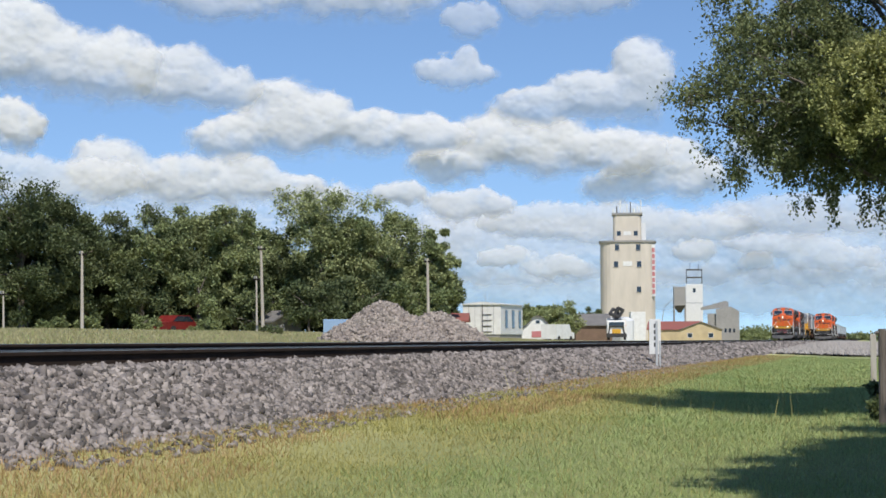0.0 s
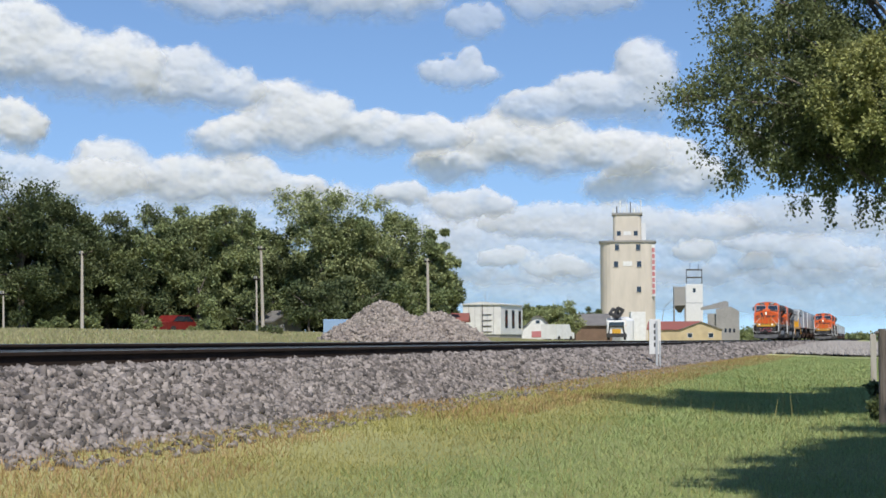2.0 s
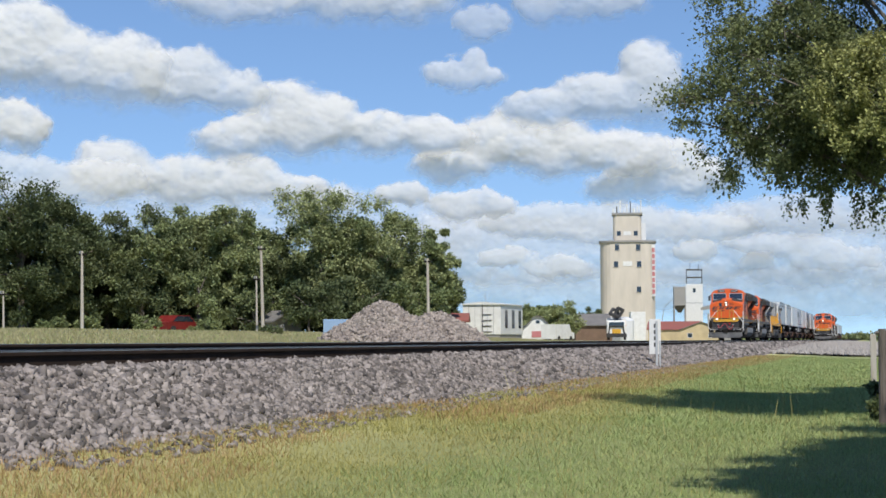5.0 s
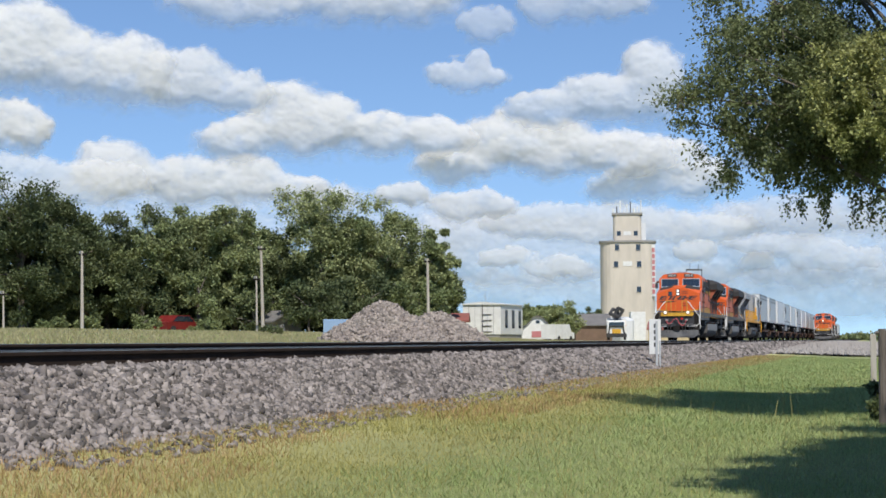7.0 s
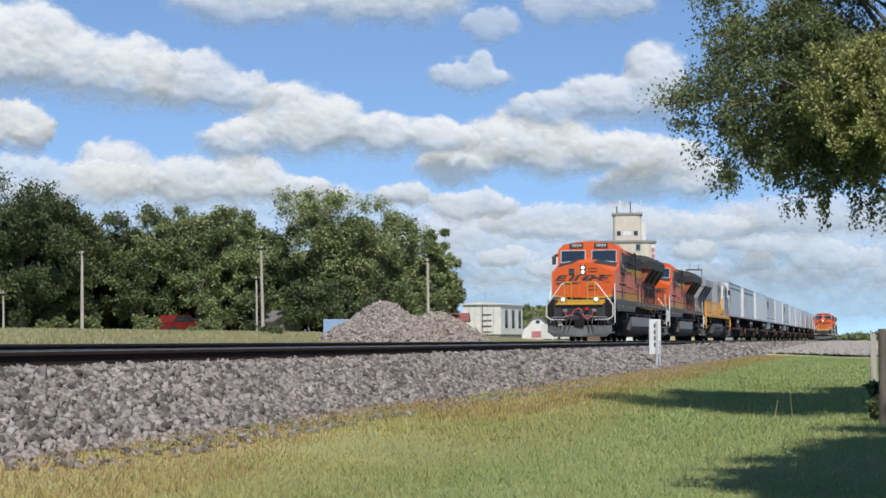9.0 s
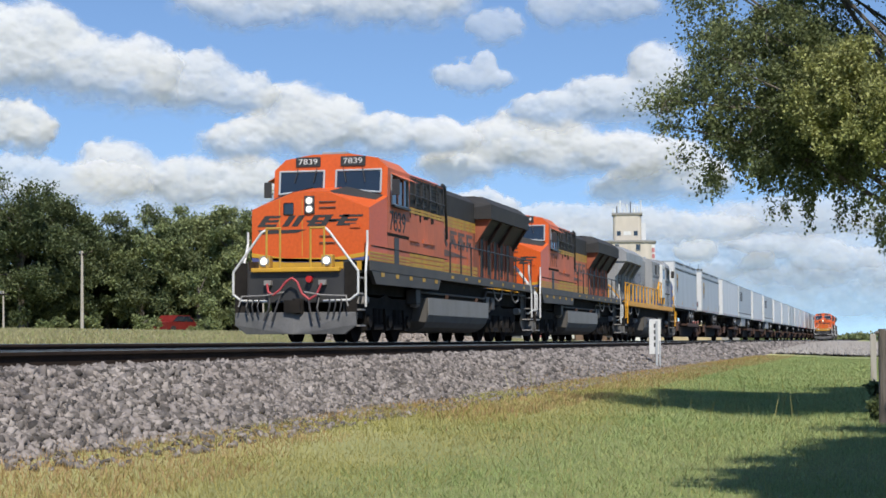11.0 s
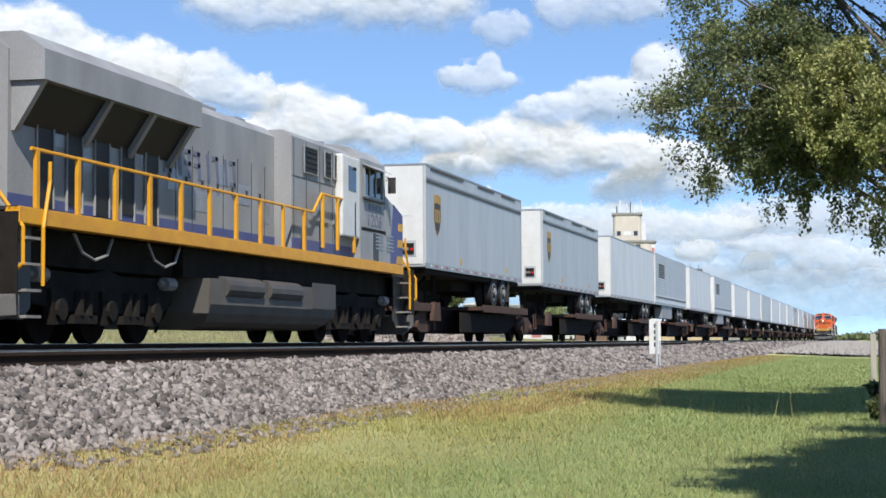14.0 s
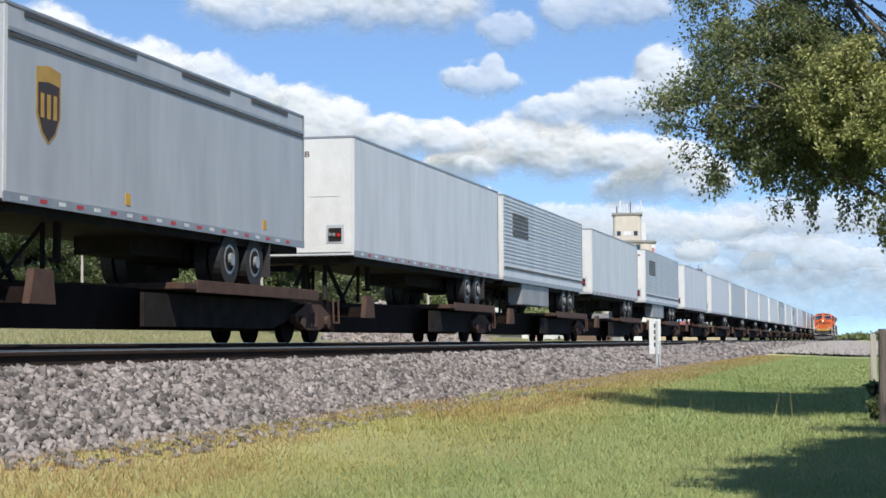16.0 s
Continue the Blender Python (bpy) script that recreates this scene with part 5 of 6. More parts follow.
def spine_car(length, pitch, label, axles=True):
    """One platform: deep centre sill, wheel deck with ramps at the rear, hitch stand in front, a truck under the rear joint."""
    C = thing("spine_car", label, "rail car", "cars of the train")
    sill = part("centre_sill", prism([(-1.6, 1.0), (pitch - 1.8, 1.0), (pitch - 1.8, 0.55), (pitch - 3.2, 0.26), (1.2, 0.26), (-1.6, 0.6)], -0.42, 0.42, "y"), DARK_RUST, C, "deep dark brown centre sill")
    d0, d1 = length - 6.8, min(length + 0.9, pitch - 1.6)
    deck = part("wheel_deck", box((d0, -1.32, 0.98), (d1, 1.32, 1.1), 0.015), RUST, C, "rusty wheel deck")
    for s in (-1, 1):
        y0, y1 = sorted((s * 1.26, s * 1.34))
        part("deck_edge", box((d0 + 0.6, y0, 0.93), (d1, y1, 1.16), 0.01), RUST, deck)
        # skirt in the shade-dark colour, so all below the deck reads black
        prof = prism([(d0 - 1.0, 0.9), (d1 - 0.3, 0.9), (d1 - 0.3, 0.62), (d1 - 2.0, 0.3), (d0 - 1.0, 0.3)], *sorted((s * 0.9, s * 0.97)), "y")
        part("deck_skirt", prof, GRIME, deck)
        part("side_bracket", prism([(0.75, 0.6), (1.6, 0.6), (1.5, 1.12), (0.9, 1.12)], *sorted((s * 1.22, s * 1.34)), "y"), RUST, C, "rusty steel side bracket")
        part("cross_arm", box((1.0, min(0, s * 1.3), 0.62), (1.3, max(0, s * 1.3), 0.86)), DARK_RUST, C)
    hitch = bmesh.new()
    for s in (-1, 1):
        rod((0.3, s * 0.45, 1.0), (0.95, s * 0.25, 1.95), 0.06, 7, hitch)
        rod((1.9, s * 0.45, 1.0), (1.05, s * 0.25, 1.95), 0.06, 7, hitch)
        rod((2.6, s * 0.6, 1.0), (2.6, s * 0.6, 1.9), 0.045, 6, hitch)
        rod((2.6, s * 0.6, 1.9), (1.4, s * 0.5, 1.0), 0.035, 6, hitch)
    box((0.6, -0.45, 1.9), (1.5, 0.45, 2.03), 0.02, hitch)
    part("hitch_stand", hitch, GRIME, C, "folding trailer hitch stand")
    # truck under the rear end
    tx = pitch - 2.6
    made = []
    trs = bmesh.new()
    for s in (-1, 1):
        prism([(tx - 1.25, 0.62), (tx - 0.5, 0.86), (tx + 0.5, 0.86), (tx + 1.25, 0.62), (tx + 1.2, 0.44), (tx + 0.4, 0.28), (tx - 0.4, 0.28), (tx - 1.2, 0.44)], *sorted((s * 0.98, s * 1.12)), "y", trs)
        for o in (-0.89, 0.89):
            rod((tx + o, s * 1.0, CAR_WHEEL_R), (tx + o, s * 1.2, CAR_WHEEL_R), 0.14, 10, trs)
        for o in (-0.2, 0, 0.2):
            rod((tx + o, s * 1.08, 0.36), (tx + o, s * 1.08, 0.66), 0.08, 8, trs)
    box((tx - 0.3, -1.1, 0.62), (tx + 0.3, 1.1, 0.85), 0, trs)
    tr = part("truck_frame", trs, RUST, C, "rusty two-axle truck frame")
    for o in (-0.89, 0.89):
        made.append(wheelset(tx + o, CAR_WHEEL_R, C))
    cou = box((pitch - 1.9, -0.25, 0.62), (pitch - 1.4, 0.25, 0.95), 0.03)
    part("coupling", cou, RUST, C, "articulated coupling")
    for s in (-1, 1):
        part("end_step", pipe([(tx + 1.2, s * 1.2, 1.0), (tx + 1.2, s * 1.22, 0.45), (tx + 1.6, s * 1.22, 0.45), (tx + 1.6, s * 1.2, 1.0)], 0.025), RUST, C)
    part("brake_gear", box((tx - 2.6, -0.95, 0.5), (tx - 1.7, 0.95, 0.8), 0.03), DARK_RUST, C)
    return C, made


LOADS = [(68.1, 13.5, "parcel", 17.5), (85.6, 13.5, "parcel", 17.3), (102.9, 16.4, "plain", 17.2), (120.1, 16.2, "reefer", 18.9), (139.0, 14.9, "plain", 18.3), (157.3, 16.2, "reefer", 20.0), (177.3, 15.3, "plain", 19.0),
         (196.3, 16.2, "plain", 19.0), (215.3, 16.2, "worn", 18.8), (234.1, 16.2, "plain", 18.8), (252.9, 15.0, "plain", 18.8)]
LABELS = {"parcel": "pale grey parcel trailer with a brown and gold shield", "plain": "plain white box trailer riding on a rail car", "reefer": "white ribbed refrigerated trailer with a dark rub strip", "worn": "greyish box trailer with worn sides"}
made_of = {}
for off, ln, style, pitch in LOADS + [(271.7 + 18.8 * k, (16.2, 15.0)[k % 2], ("plain", "parcel", "plain", "reefer")[k % 4], 18.8) for k in range(12)]:
    if (ln, style) in made_of:
        tr_ob = copy_thing(made_of[ln, style], pose(0, 0, 0))
    else:
        tr_ob = made_of[ln, style] = trailer(ln, style, LABELS[style])
    TRAIN.append((tr_ob, off, 0))
    if off < 150:
        car, sets = spine_car(ln, pitch, "rust-brown articulated spine car under a trailer")
        WHEELS += [(o, 1) for o in sets]
        if off > 130:
            car_far = car
    else:
        car = copy_thing(car_far, pose(0, 0, 0))
    TRAIN.append((car, off, 0))

# leading truck of the first spine car
fb = thing("lead_truck", "rusty truck and coupler at the head of the spine cars", "rail truck", "cars of the train")
trs = bmesh.new()
for s in (-1, 1):
    prism([(-1.25, 0.62), (-0.5, 0.86), (0.5, 0.86), (1.25, 0.62), (1.2, 0.44), (0.4, 0.28), (-0.4, 0.28), (-1.2, 0.44)], *sorted((s * 0.98, s * 1.12)), "y", trs)
    for o in (-0.89, 0.89):
        rod((o, s * 1.0, CAR_WHEEL_R), (o, s * 1.2, CAR_WHEEL_R), 0.14, 10, trs)
part("truck_frame", trs, RUST, fb)
part("end_beam", box((-1.5, -1.25, 0.85), (0.9, 1.25, 1.08), 0.02), RUST, fb, "rusty end platform")
part("coupler", box((-2.2, -0.16, 0.7), (-1.2, 0.16, 0.98), 0.03), RUST, fb)
part("brake_wheel", pipe([(-1.4, -0.9, 1.08), (-1.4, -0.9, 1.6), (-1.1, -0.9, 1.6), (-1.1, -0.9, 1.08)], 0.025), RUST, fb)
WHEELS += [(wheelset(x, CAR_WHEEL_R, fb), 1) for x in (-0.89, 0.89)]
TRAIN.append((fb, 68.6, 0))

# ---- the town behind the track ----
def place(right, depth):
    """A place right degrees to the right of the camera's heading, at that depth before it; x, y and the ground there."""
    a = radians(HEADING - right)
    d = depth / math.cos(radians(right))
    x, y = d * math.cos(a), d * math.sin(a)
    return x, y, float(ground_z(x, y))


def gravel_pile(right, depth, radius, height, seed):
    x, y, z = place(right, depth)
    def pile_z(px, py):
        r = np.hypot(px - x, py - y) / radius
        return z - 0.1 + height * np.clip(1.06 - r ** 1.45, 0, 2) * (0.85 + 0.3 * fbm(px * 0.5, py * 0.5, seed, 3))
    n = 40
    U, V = np.meshgrid(np.linspace(-1.15, 1.15, n), np.linspace(-1.15, 1.15, n), indexing="ij")
    X, Y = x + U * radius, y + V * radius
    idx = np.arange(n * n).reshape(n, n)
    f = np.stack([idx[:-1, :-1], idx[1:, :-1], idx[1:, 1:], idx[:-1, 1:]], -1).reshape(-1, 4)
    ob = mesh_of("gravel_pile", np.stack([X, Y, pile_z(X, Y)], -1).reshape(-1, 3), f, PILE_STONE)
    ob.data.shade_smooth()
    tagged(ob, "heaped pile of brownish gravel beside the track", "gravel pile", "gravel piles")
    st = stones("loose_gravel", x - radius, x + radius, y - radius, y + radius, 5000, 0.16, pile_z, PILE_STONE, ob, seed)
    st["kind"] = "stuff"


gravel_pile(-2.0, 95, 3.7, 2.1, 21)
gravel_pile(-0.2, 98, 3.3, 1.95, 22)


def pole(right, depth, top, r=0.13, lean=0.0, label="weathered wooden utility pole at the field's edge"):
    x, y, z = place(right, depth)
    p = thing("utility_pole", label, "utility pole", "poles along the field", at=(x, y, z))
    part("shaft", rod((0, 0, -0.2), (lean, 0.05, top - z), r, 12, r2=r * 0.7), POLE_WOOD, p)
    part("bracket", box((lean - 0.08, -0.3, top - z - 0.3), (lean + 0.08, 0.3, top - z - 0.18)), GRIME, p)
    part("insulator", rod((lean, 0.22, top - z - 0.18), (lean, 0.22, top - z), 0.05, 8), TRIM_GREY, p)
    return p


pole(-5.9, 128, 7.05, lean=-0.35), pole(-11.7, 126, 6.65), pole(-0.48, 128, 6.1, lean=-0.1), pole(-6.1, 132, 5.0, r=0.09), pole(-14.15, 120, 3.6, r=0.08)


def house(name, label, category, at, turn, w, d, h, rise, wall, roof, windows=(), door=None):
    """A small gabled building: walls, pitched roof with eaves, windows set into the walls. w along x, d along y."""
    H = thing(name, label, category, at=at, turn=turn)
    part("wall", prism([(-w / 2, -0.4), (w / 2, -0.4), (w / 2, h), (0, h + rise), (-w / 2, h)], -d / 2, d / 2, "y"), wall, H)
    for s in (-1, 1):
        t = prism([(0, h + rise + 0.02), (0, h + rise + 0.16), (s * (w / 2 + 0.35), h + 0.02), (s * (w / 2 + 0.35), h - 0.12)], -d / 2 - 0.35, d / 2 + 0.35, "y")
        part("roof", t, roof, H)
    for x, z, ww, hh in windows:
        win = part("window", box((x - ww / 2, -d / 2 - 0.02, z), (x + ww / 2, -d / 2 + 0.05, z + hh)), GLASS, H, "dark window")
        part("frame", pipe([(x - ww / 2, -d / 2 - 0.03, z), (x + ww / 2, -d / 2 - 0.03, z), (x + ww / 2, -d / 2 - 0.03, z + hh), (x - ww / 2, -d / 2 - 0.03, z + hh), (x - ww / 2, -d / 2 - 0.03, z)], 0.04), WHITE, win)
    return H


# white portable office
x, y, z = place(0.8, 168)
office = thing("portable_office", "white portable site office with three tall dark windows", "building", at=(x, y, z + 0.1), turn=-3)
part("body", box((0, -3.3, 0.25), (8.5, 0.5, 3.15), 0.06), WHITE, office)
part("roof", prism([(-3.45, 3.13), (0.65, 3.13), (0.65, 3.2), (-1.4, 3.42), (-3.45, 3.2)], -0.15, 8.65), WHITE, office, "shallow white roof")
for k in range(5):
    part("panel_joint", box((-0.012, -2.6 + 0.62 * k, 0.3), (0.0, -2.57 + 0.62 * k, 3.1)), TRIM_GREY, office)
for k in range(3):
    w = part("window", box((1.6 + 2.6 * k, -3.34, 0.9), (2.5 + 2.6 * k, -3.28, 2.6)), GLASS, office, "tall dark window")
    part("frame", box((1.5 + 2.6 * k, -3.32, 2.6), (2.6 + 2.6 * k, -3.27, 2.7)), TRIM_GREY, w)
part("skirt", box((0.1, -3.2, -0.5), (8.4, -0.1, 0.25)), GREY_CONCRETE, office)
for k in range(4):
    part("ladder_rung", box((-0.08, -2.4, 0.5 + 0.55 * k), (-0.03, -1.5, 0.56 + 0.55 * k)), FRAME_GREY, office)
part("ladder_rail", box((-0.08, -1.52, 0.3), (-0.03, -1.46, 3.5)), FRAME_GREY, office)
part("antenna", rod((1, -1.5, 3.1), (1, -1.5, 4.3), 0.03, 6), TRIM_GREY, office)

# shed and van beside it
x, y, z = place(3.1, 200)
barn = thing("white_barn", "small white barn with a gambrel roof and a red sign", "barn", at=(x, y, z), turn=HEADING - 93)
GAMBREL = [(-1.9, 1.55), (-1.25, 1.95), (-0.55, 2.75), (0.0, 2.95), (0.55, 2.75), (1.25, 1.95), (1.9, 1.55)]
part("wall", prism([(-1.8, -0.3)] + [(-1.8, 1.5)] + GAMBREL[1:-1] + [(1.8, 1.5), (1.8, -0.3)], -0.2, 5.0, "y"), WHITE, barn)
for (a, b), (c, d) in zip(GAMBREL, GAMBREL[1:]):
    part("roof", prism([(a, b + 0.02), (c, d + 0.02), (c, d + 0.12), (a, b + 0.12)], -0.45, 5.2, "y"), GREY_ROOF, barn, "grey gambrel roof panel")
part("sign_board", box((-0.7, -0.26, 0.55), (0.45, -0.21, 1.25)), SIGN_RED, barn, "faded red sign board")
part("door", box((0.75, -0.25, -0.2), (1.55, -0.2, 1.35)), BLACK, barn, "dark open doorway")
part("loft_window", box((-0.22, -0.25, 2.15), (0.22, -0.2, 2.5)), GLASS, barn)
part("lean_to", prism([(-3.4, -0.3), (-1.8, -0.3), (-1.8, 1.6), (-3.4, 1.25)], 0.3, 4.0, "y"), WHITE, barn, "white lean-to")
x, y, z = place(3.75, 194)
van = thing("van", "white van parked by the shed", "van", at=(x, y, z), turn=HEADING - 90 + 60)
part("body", prism([(-2.3, 0.35), (2.4, 0.35), (2.4, 1.0), (1.6, 1.15), (1.1, 1.95), (-2.3, 1.95)], -0.9, 0.9, "y"), WHITE, van)
part("windshield", hull([(1.62, -0.8, 1.17), (1.62, 0.8, 1.17), (1.15, -0.75, 1.9), (1.15, 0.75, 1.9), (1.66, -0.8, 1.19), (1.66, 0.8, 1.19), (1.19, -0.75, 1.92), (1.19, 0.75, 1.92)]), GLASS, van)
for a in (-1.5, 1.5):
    for s in (-1, 1):
        part("wheel", rod((a, s * 0.75, 0.34), (a, s * 0.93, 0.34), 0.34, 16), RUBBER, van)

# brown house with a long roof
x, y, z = place(4.75, 262)
house("brown_house", "low brown house under a grey roof", "house", (x, y, z), 20, 9, 5.5, 2.3, 1.6, BROWN_WALL, GREY_ROOF, ((-2, 0.8, 1.2, 0.9), (2, 0.8, 1.2, 0.9)))
x, y, z = place(5.2, 300)
house("metal_shed", "long shed under a pale metal roof", "shed", (x, y, z), 10, 8, 8, 2.6, 1.3, TRIM_GREY, SKIN_GREY)

# crane truck parked by the tracks
x, y, z = place(5.67, 240)
crane = thing("crane_truck", "white and red maintenance truck with a black grapple crane", "truck", at=(x, y, z + 0.1), turn=HEADING - 96)
part("chassis", box((-1.35, -0.2, 0.4), (1.35, 6.5, 0.9), 0.03), BLACK, crane)
part("cab", prism([(-0.2, 0.8), (1.7, 0.8), (1.7, 2.7), (0.15, 2.7), (-0.1, 1.9)], -1.25, 1.25, "x"), WHITE, crane, "white cab")
part("grille", box((-0.6, -0.26, 0.9), (0.6, -0.2, 1.5)), YELLOW, crane, "yellow grille")
part("bumper", box((-1.4, -0.45, 0.35), (1.4, -0.2, 0.75), 0.03), BLACK, crane)
part("windshield", box((-1.05, -0.14, 1.75), (1.05, -0.04, 2.45)), GLASS, crane)
for k in range(2):
    part("stripe", box((-1.3, 1.8, 1.9 + 0.5 * k), (1.3, 1.83, 2.1 + 0.5 * k)), RED, crane, "red stripe")
part("rack", box((-1.4, 1.9, 0.9), (1.4, 6.4, 3.0), 0.05), WHITE, crane, "white body panels")
part("crane_arm", pipe([(0, 1.6, 2.6), (0.2, 1.8, 3.9), (-0.5, 2.0, 4.3), (-0.9, 1.2, 3.6)], 0.22), BLACK, crane, "black folded crane arm")
part("grapple", pipe([(-0.9, 1.2, 3.6), (0.4, 1.0, 3.2), (0.9, 1.2, 4.1), (0.2, 1.3, 4.4), (-0.4, 1.1, 3.0)], 0.24), BLACK, crane)
part("outrigger", pipe([(-1.1, -0.3, 0.7), (-0.9, -0.3, 1.9), (0.9, -0.3, 1.9), (1.1, -0.3, 0.7)], 0.09), BLACK, crane)
for a in (0.6, 4.6, 5.7):
    for s in (-1, 1):
        part("wheel", rod((s * 0.95, a, 0.5), (s * 1.3, a, 0.5), 0.5, 16), RUBBER, crane)
x, y, z = place(6.0, 255)
tank = thing("white_tank", "white upright tank beside the crane truck", "tank", at=(x, y, z))
part("shell", rod((0, 0, -0.2), (0, 0, 2.9), 1.1, 20), SKIN, tank)
part("dome", rod((0, 0, 2.9), (0, 0, 3.4), 1.1, 20, r2=0.3), SKIN, tank)
x, y, z = place(6.35, 280)
cab2 = thing("site_cabin", "tall narrow white site cabin", "cabin", at=(x, y, z), turn=15)
part("body", box((-1.0, -1.2, -0.2), (1.0, 1.2, 4.6), 0.05), WHITE, cab2)
part("opening", box((-0.6, -1.24, 1.5), (0.4, -1.19, 3.4)), BLACK, cab2)

# grain elevator
def rounded(w, d, r, n=6):
    out = []
    for cx, cy, a0 in ((w / 2 - r, d / 2 - r, 0), (-w / 2 + r, d / 2 - r, 90), (-w / 2 + r, -d / 2 + r, 180), (w / 2 - r, -d / 2 + r, 270)):
        out += [(cx + r * math.cos(radians(a0 + 90 * k / n)), cy + r * math.sin(radians(a0 + 90 * k / n))) for k in range(n + 1)]
    return out


x, y, z = place(6.05, 460)
elevator = thing("grain_elevator", "tall tan concrete grain elevator with a headhouse and roof antennas", "grain elevator", at=(x, y, z), turn=HEADING - 90 - 6)
part("silo_wall", prism(rounded(14.3, 12, 3.6), -0.5, 25.6, "z"), CONCRETE, elevator, "tan rounded concrete wall", smooth=False)
part("cornice", prism(rounded(15.0, 12.7, 3.9), 25.6, 26.1, "z"), GREY_CONCRETE, elevator, "dark projecting cornice")
head = part("headhouse", prism(rounded(7.4, 7, 1.0), 26.1, 33.0, "z"), CONCRETE, elevator, "tan headhouse")
part("headhouse_roof", box((-4.0, -3.8, 33.0), (4.0, 3.8, 33.5)), GREY_CONCRETE, elevator)
for k in range(9):
    a = -3.6 + 0.9 * k
    part("antenna", rod((a, -3.5 + (k % 2) * 6, 33.5), (a, -3.5 + (k % 2) * 6, 34.6 + 1.1 * (k % 3)), 0.16 if k % 3 else 0.26, 6), FRAME_GREY if k % 4 == 1 else WHITE, elevator, "roof antenna")
for a, b in ((-3.0, 19.2), (3.0, 19.2), (-2.7, 23.6), (2.8, 23.6), (2.9, 12.6)):
    w = part("window", box((a - 0.55, -6.06, b), (a + 0.55, -5.9, b + 1.4)), GLASS, elevator, "dark window opening")
    part("sill", box((a - 0.65, -6.15, b - 0.15), (a + 0.65, -5.95, b)), GREY_CONCRETE, w)
part("panel", box((-1.2, -6.08, 19.4), (1.2, -5.95, 20.6)), WHITE, elevator, "pale wall panel")
for a in (-2.2, 2.2):
    part("window", box((a - 0.5, -3.56, 27.5), (a + 0.5, -3.4, 28.7)), GLASS, elevator)
part("window_panel", box((-1.0, -3.55, 27.6), (1.0, -3.42, 28.6)), WHITE, elevator)
part("stair_tower", box((3.72, -1.5, 26.1), (4.9, 0.5, 31.0)), SKIN, elevator, "pale lift shaft")
sign = part("sign_strip", box((6.25, -5.0, 11.5), (7.2, -4.8, 25.0)), WHITE, elevator, "white vertical sign strip with red bars")
for k in range(8):
    part("sign_bar", box((6.35, -5.05, 12.1 + 1.55 * k), (7.1, -4.99, 13.25 + 1.55 * k)), SIGN_RED, sign)

# white tower with a steel headframe, bins and small mills
x, y, z = place(8.2, 520)
tower = thing("white_silo_tower", "white square grain tower with an open steel headframe", "silo", at=(x, y, z), turn=HEADING - 98)
part("shaft", box((-2.5, -2.5, -0.5), (2.5, 2.5, 16.6), 0.1), WHITE, tower)
part("seam", box((-2.55, -2.55, 11.0), (2.55, 2.55, 11.15)), TRIM_GREY, tower)
part("window", box((-0.4, -2.56, 14.2), (0.4, -2.48, 15.4)), GLASS, tower)
fr = bmesh.new()
for a in (-2.3, 2.3):
    for b in (-2.3, 2.3):
        rod((a, b, 16.6), (a, b, 21.0), 0.14, 6, fr)
for zz in (18.7, 21.0):
    for s in (-2.3, 2.3):
        rod((-2.3, s, zz), (2.3, s, zz), 0.15, 6, fr)
        rod((s, -2.3, zz), (s, 2.3, zz), 0.15, 6, fr)
rod((-1.2, 0, 21), (-1.2, 0, 23.2), 0.08, 6, fr), rod((1.3, 0, 21), (1.3, 0, 22.7), 0.08, 6, fr)
part("headframe", fr, FRAME_GREY, tower, "dark steel headframe")
x, y, z = place(7.72, 505)
bin_ob = thing("feed_bin", "grey hopper bin on tall legs", "grain bin", at=(x, y, z), turn=-80)
part("bin", box((-1.7, -1.7, 10), (1.7, 1.7, 15.5), 0.1), GREY_CONCRETE, bin_ob)
part("hopper", hull([(-1.7, -1.7, 10), (1.7, -1.7, 10), (1.7, 1.7, 10), (-1.7, 1.7, 10), (-0.5, -0.5, 8), (0.5, 0.5, 8)]), FRAME_GREY, bin_ob)
for a in (-1.6, 1.6):
    for b in (-1.6, 1.6):
        part("leg", rod((a, b, -0.3), (a, b, 10), 0.16, 6), GREY_CONCRETE, bin_ob)
part("conveyor", pipe([(-1.5, -1.8, 12.5), (-4.5, -1.8, 9.5), (-5.5, -1.8, 4.0)], 0.09), TRIM_GREY, bin_ob, "sloping conveyor tube")
x, y, z = place(9.25, 500)
mill = thing("feed_mill", "small grey concrete mill with a sloping conveyor gallery", "mill", at=(x, y, z), turn=HEADING - 99)
part("tower", prism([(-3.2, -0.5), (3.4, -0.5), (3.4, 8.2), (1.0, 9.6), (-3.2, 8.8)], -2.5, 2.5, "y"), GREY_CONCRETE, mill)
part("gallery", prism([(-7.5, 8.6), (-7.5, 9.4), (-0.4, 11.3), (0.4, 10.8), (0.4, 9.4)], -0.8, 0.8, "y"), GREY_CONCRETE, mill)
part("side_bin", box((-5.6, -1.5, 3.4), (-3.2, 1.5, 7.6), 0.1), GREY_CONCRETE, mill)
for k in range(3):
    part("window", box((-0.8 + 1.2 * k, -2.55, 2.2), (-0.2 + 1.2 * k, -2.48, 3.3)), GLASS, mill)
x, y, z = place(8.4, 400)
house("yellow_building", "pale yellow gabled building by the yard", "building", (x, y, z), HEADING - 98, 9.2, 9, 2.4, 1.7, PALE_WALL, GREY_ROOF, ((-2.5, 0.6, 1.1, 1.0), (2.2, 0.6, 1.1, 1.0)))
x, y, z = place(7.55, 420)
house("red_roof_building", "low building with a red metal roof", "building", (x, y, z), 2, 8, 12, 2.6, 1.8, PALE_WALL, RED_ROOF, ((0, 0.8, 1.4, 1.0),))

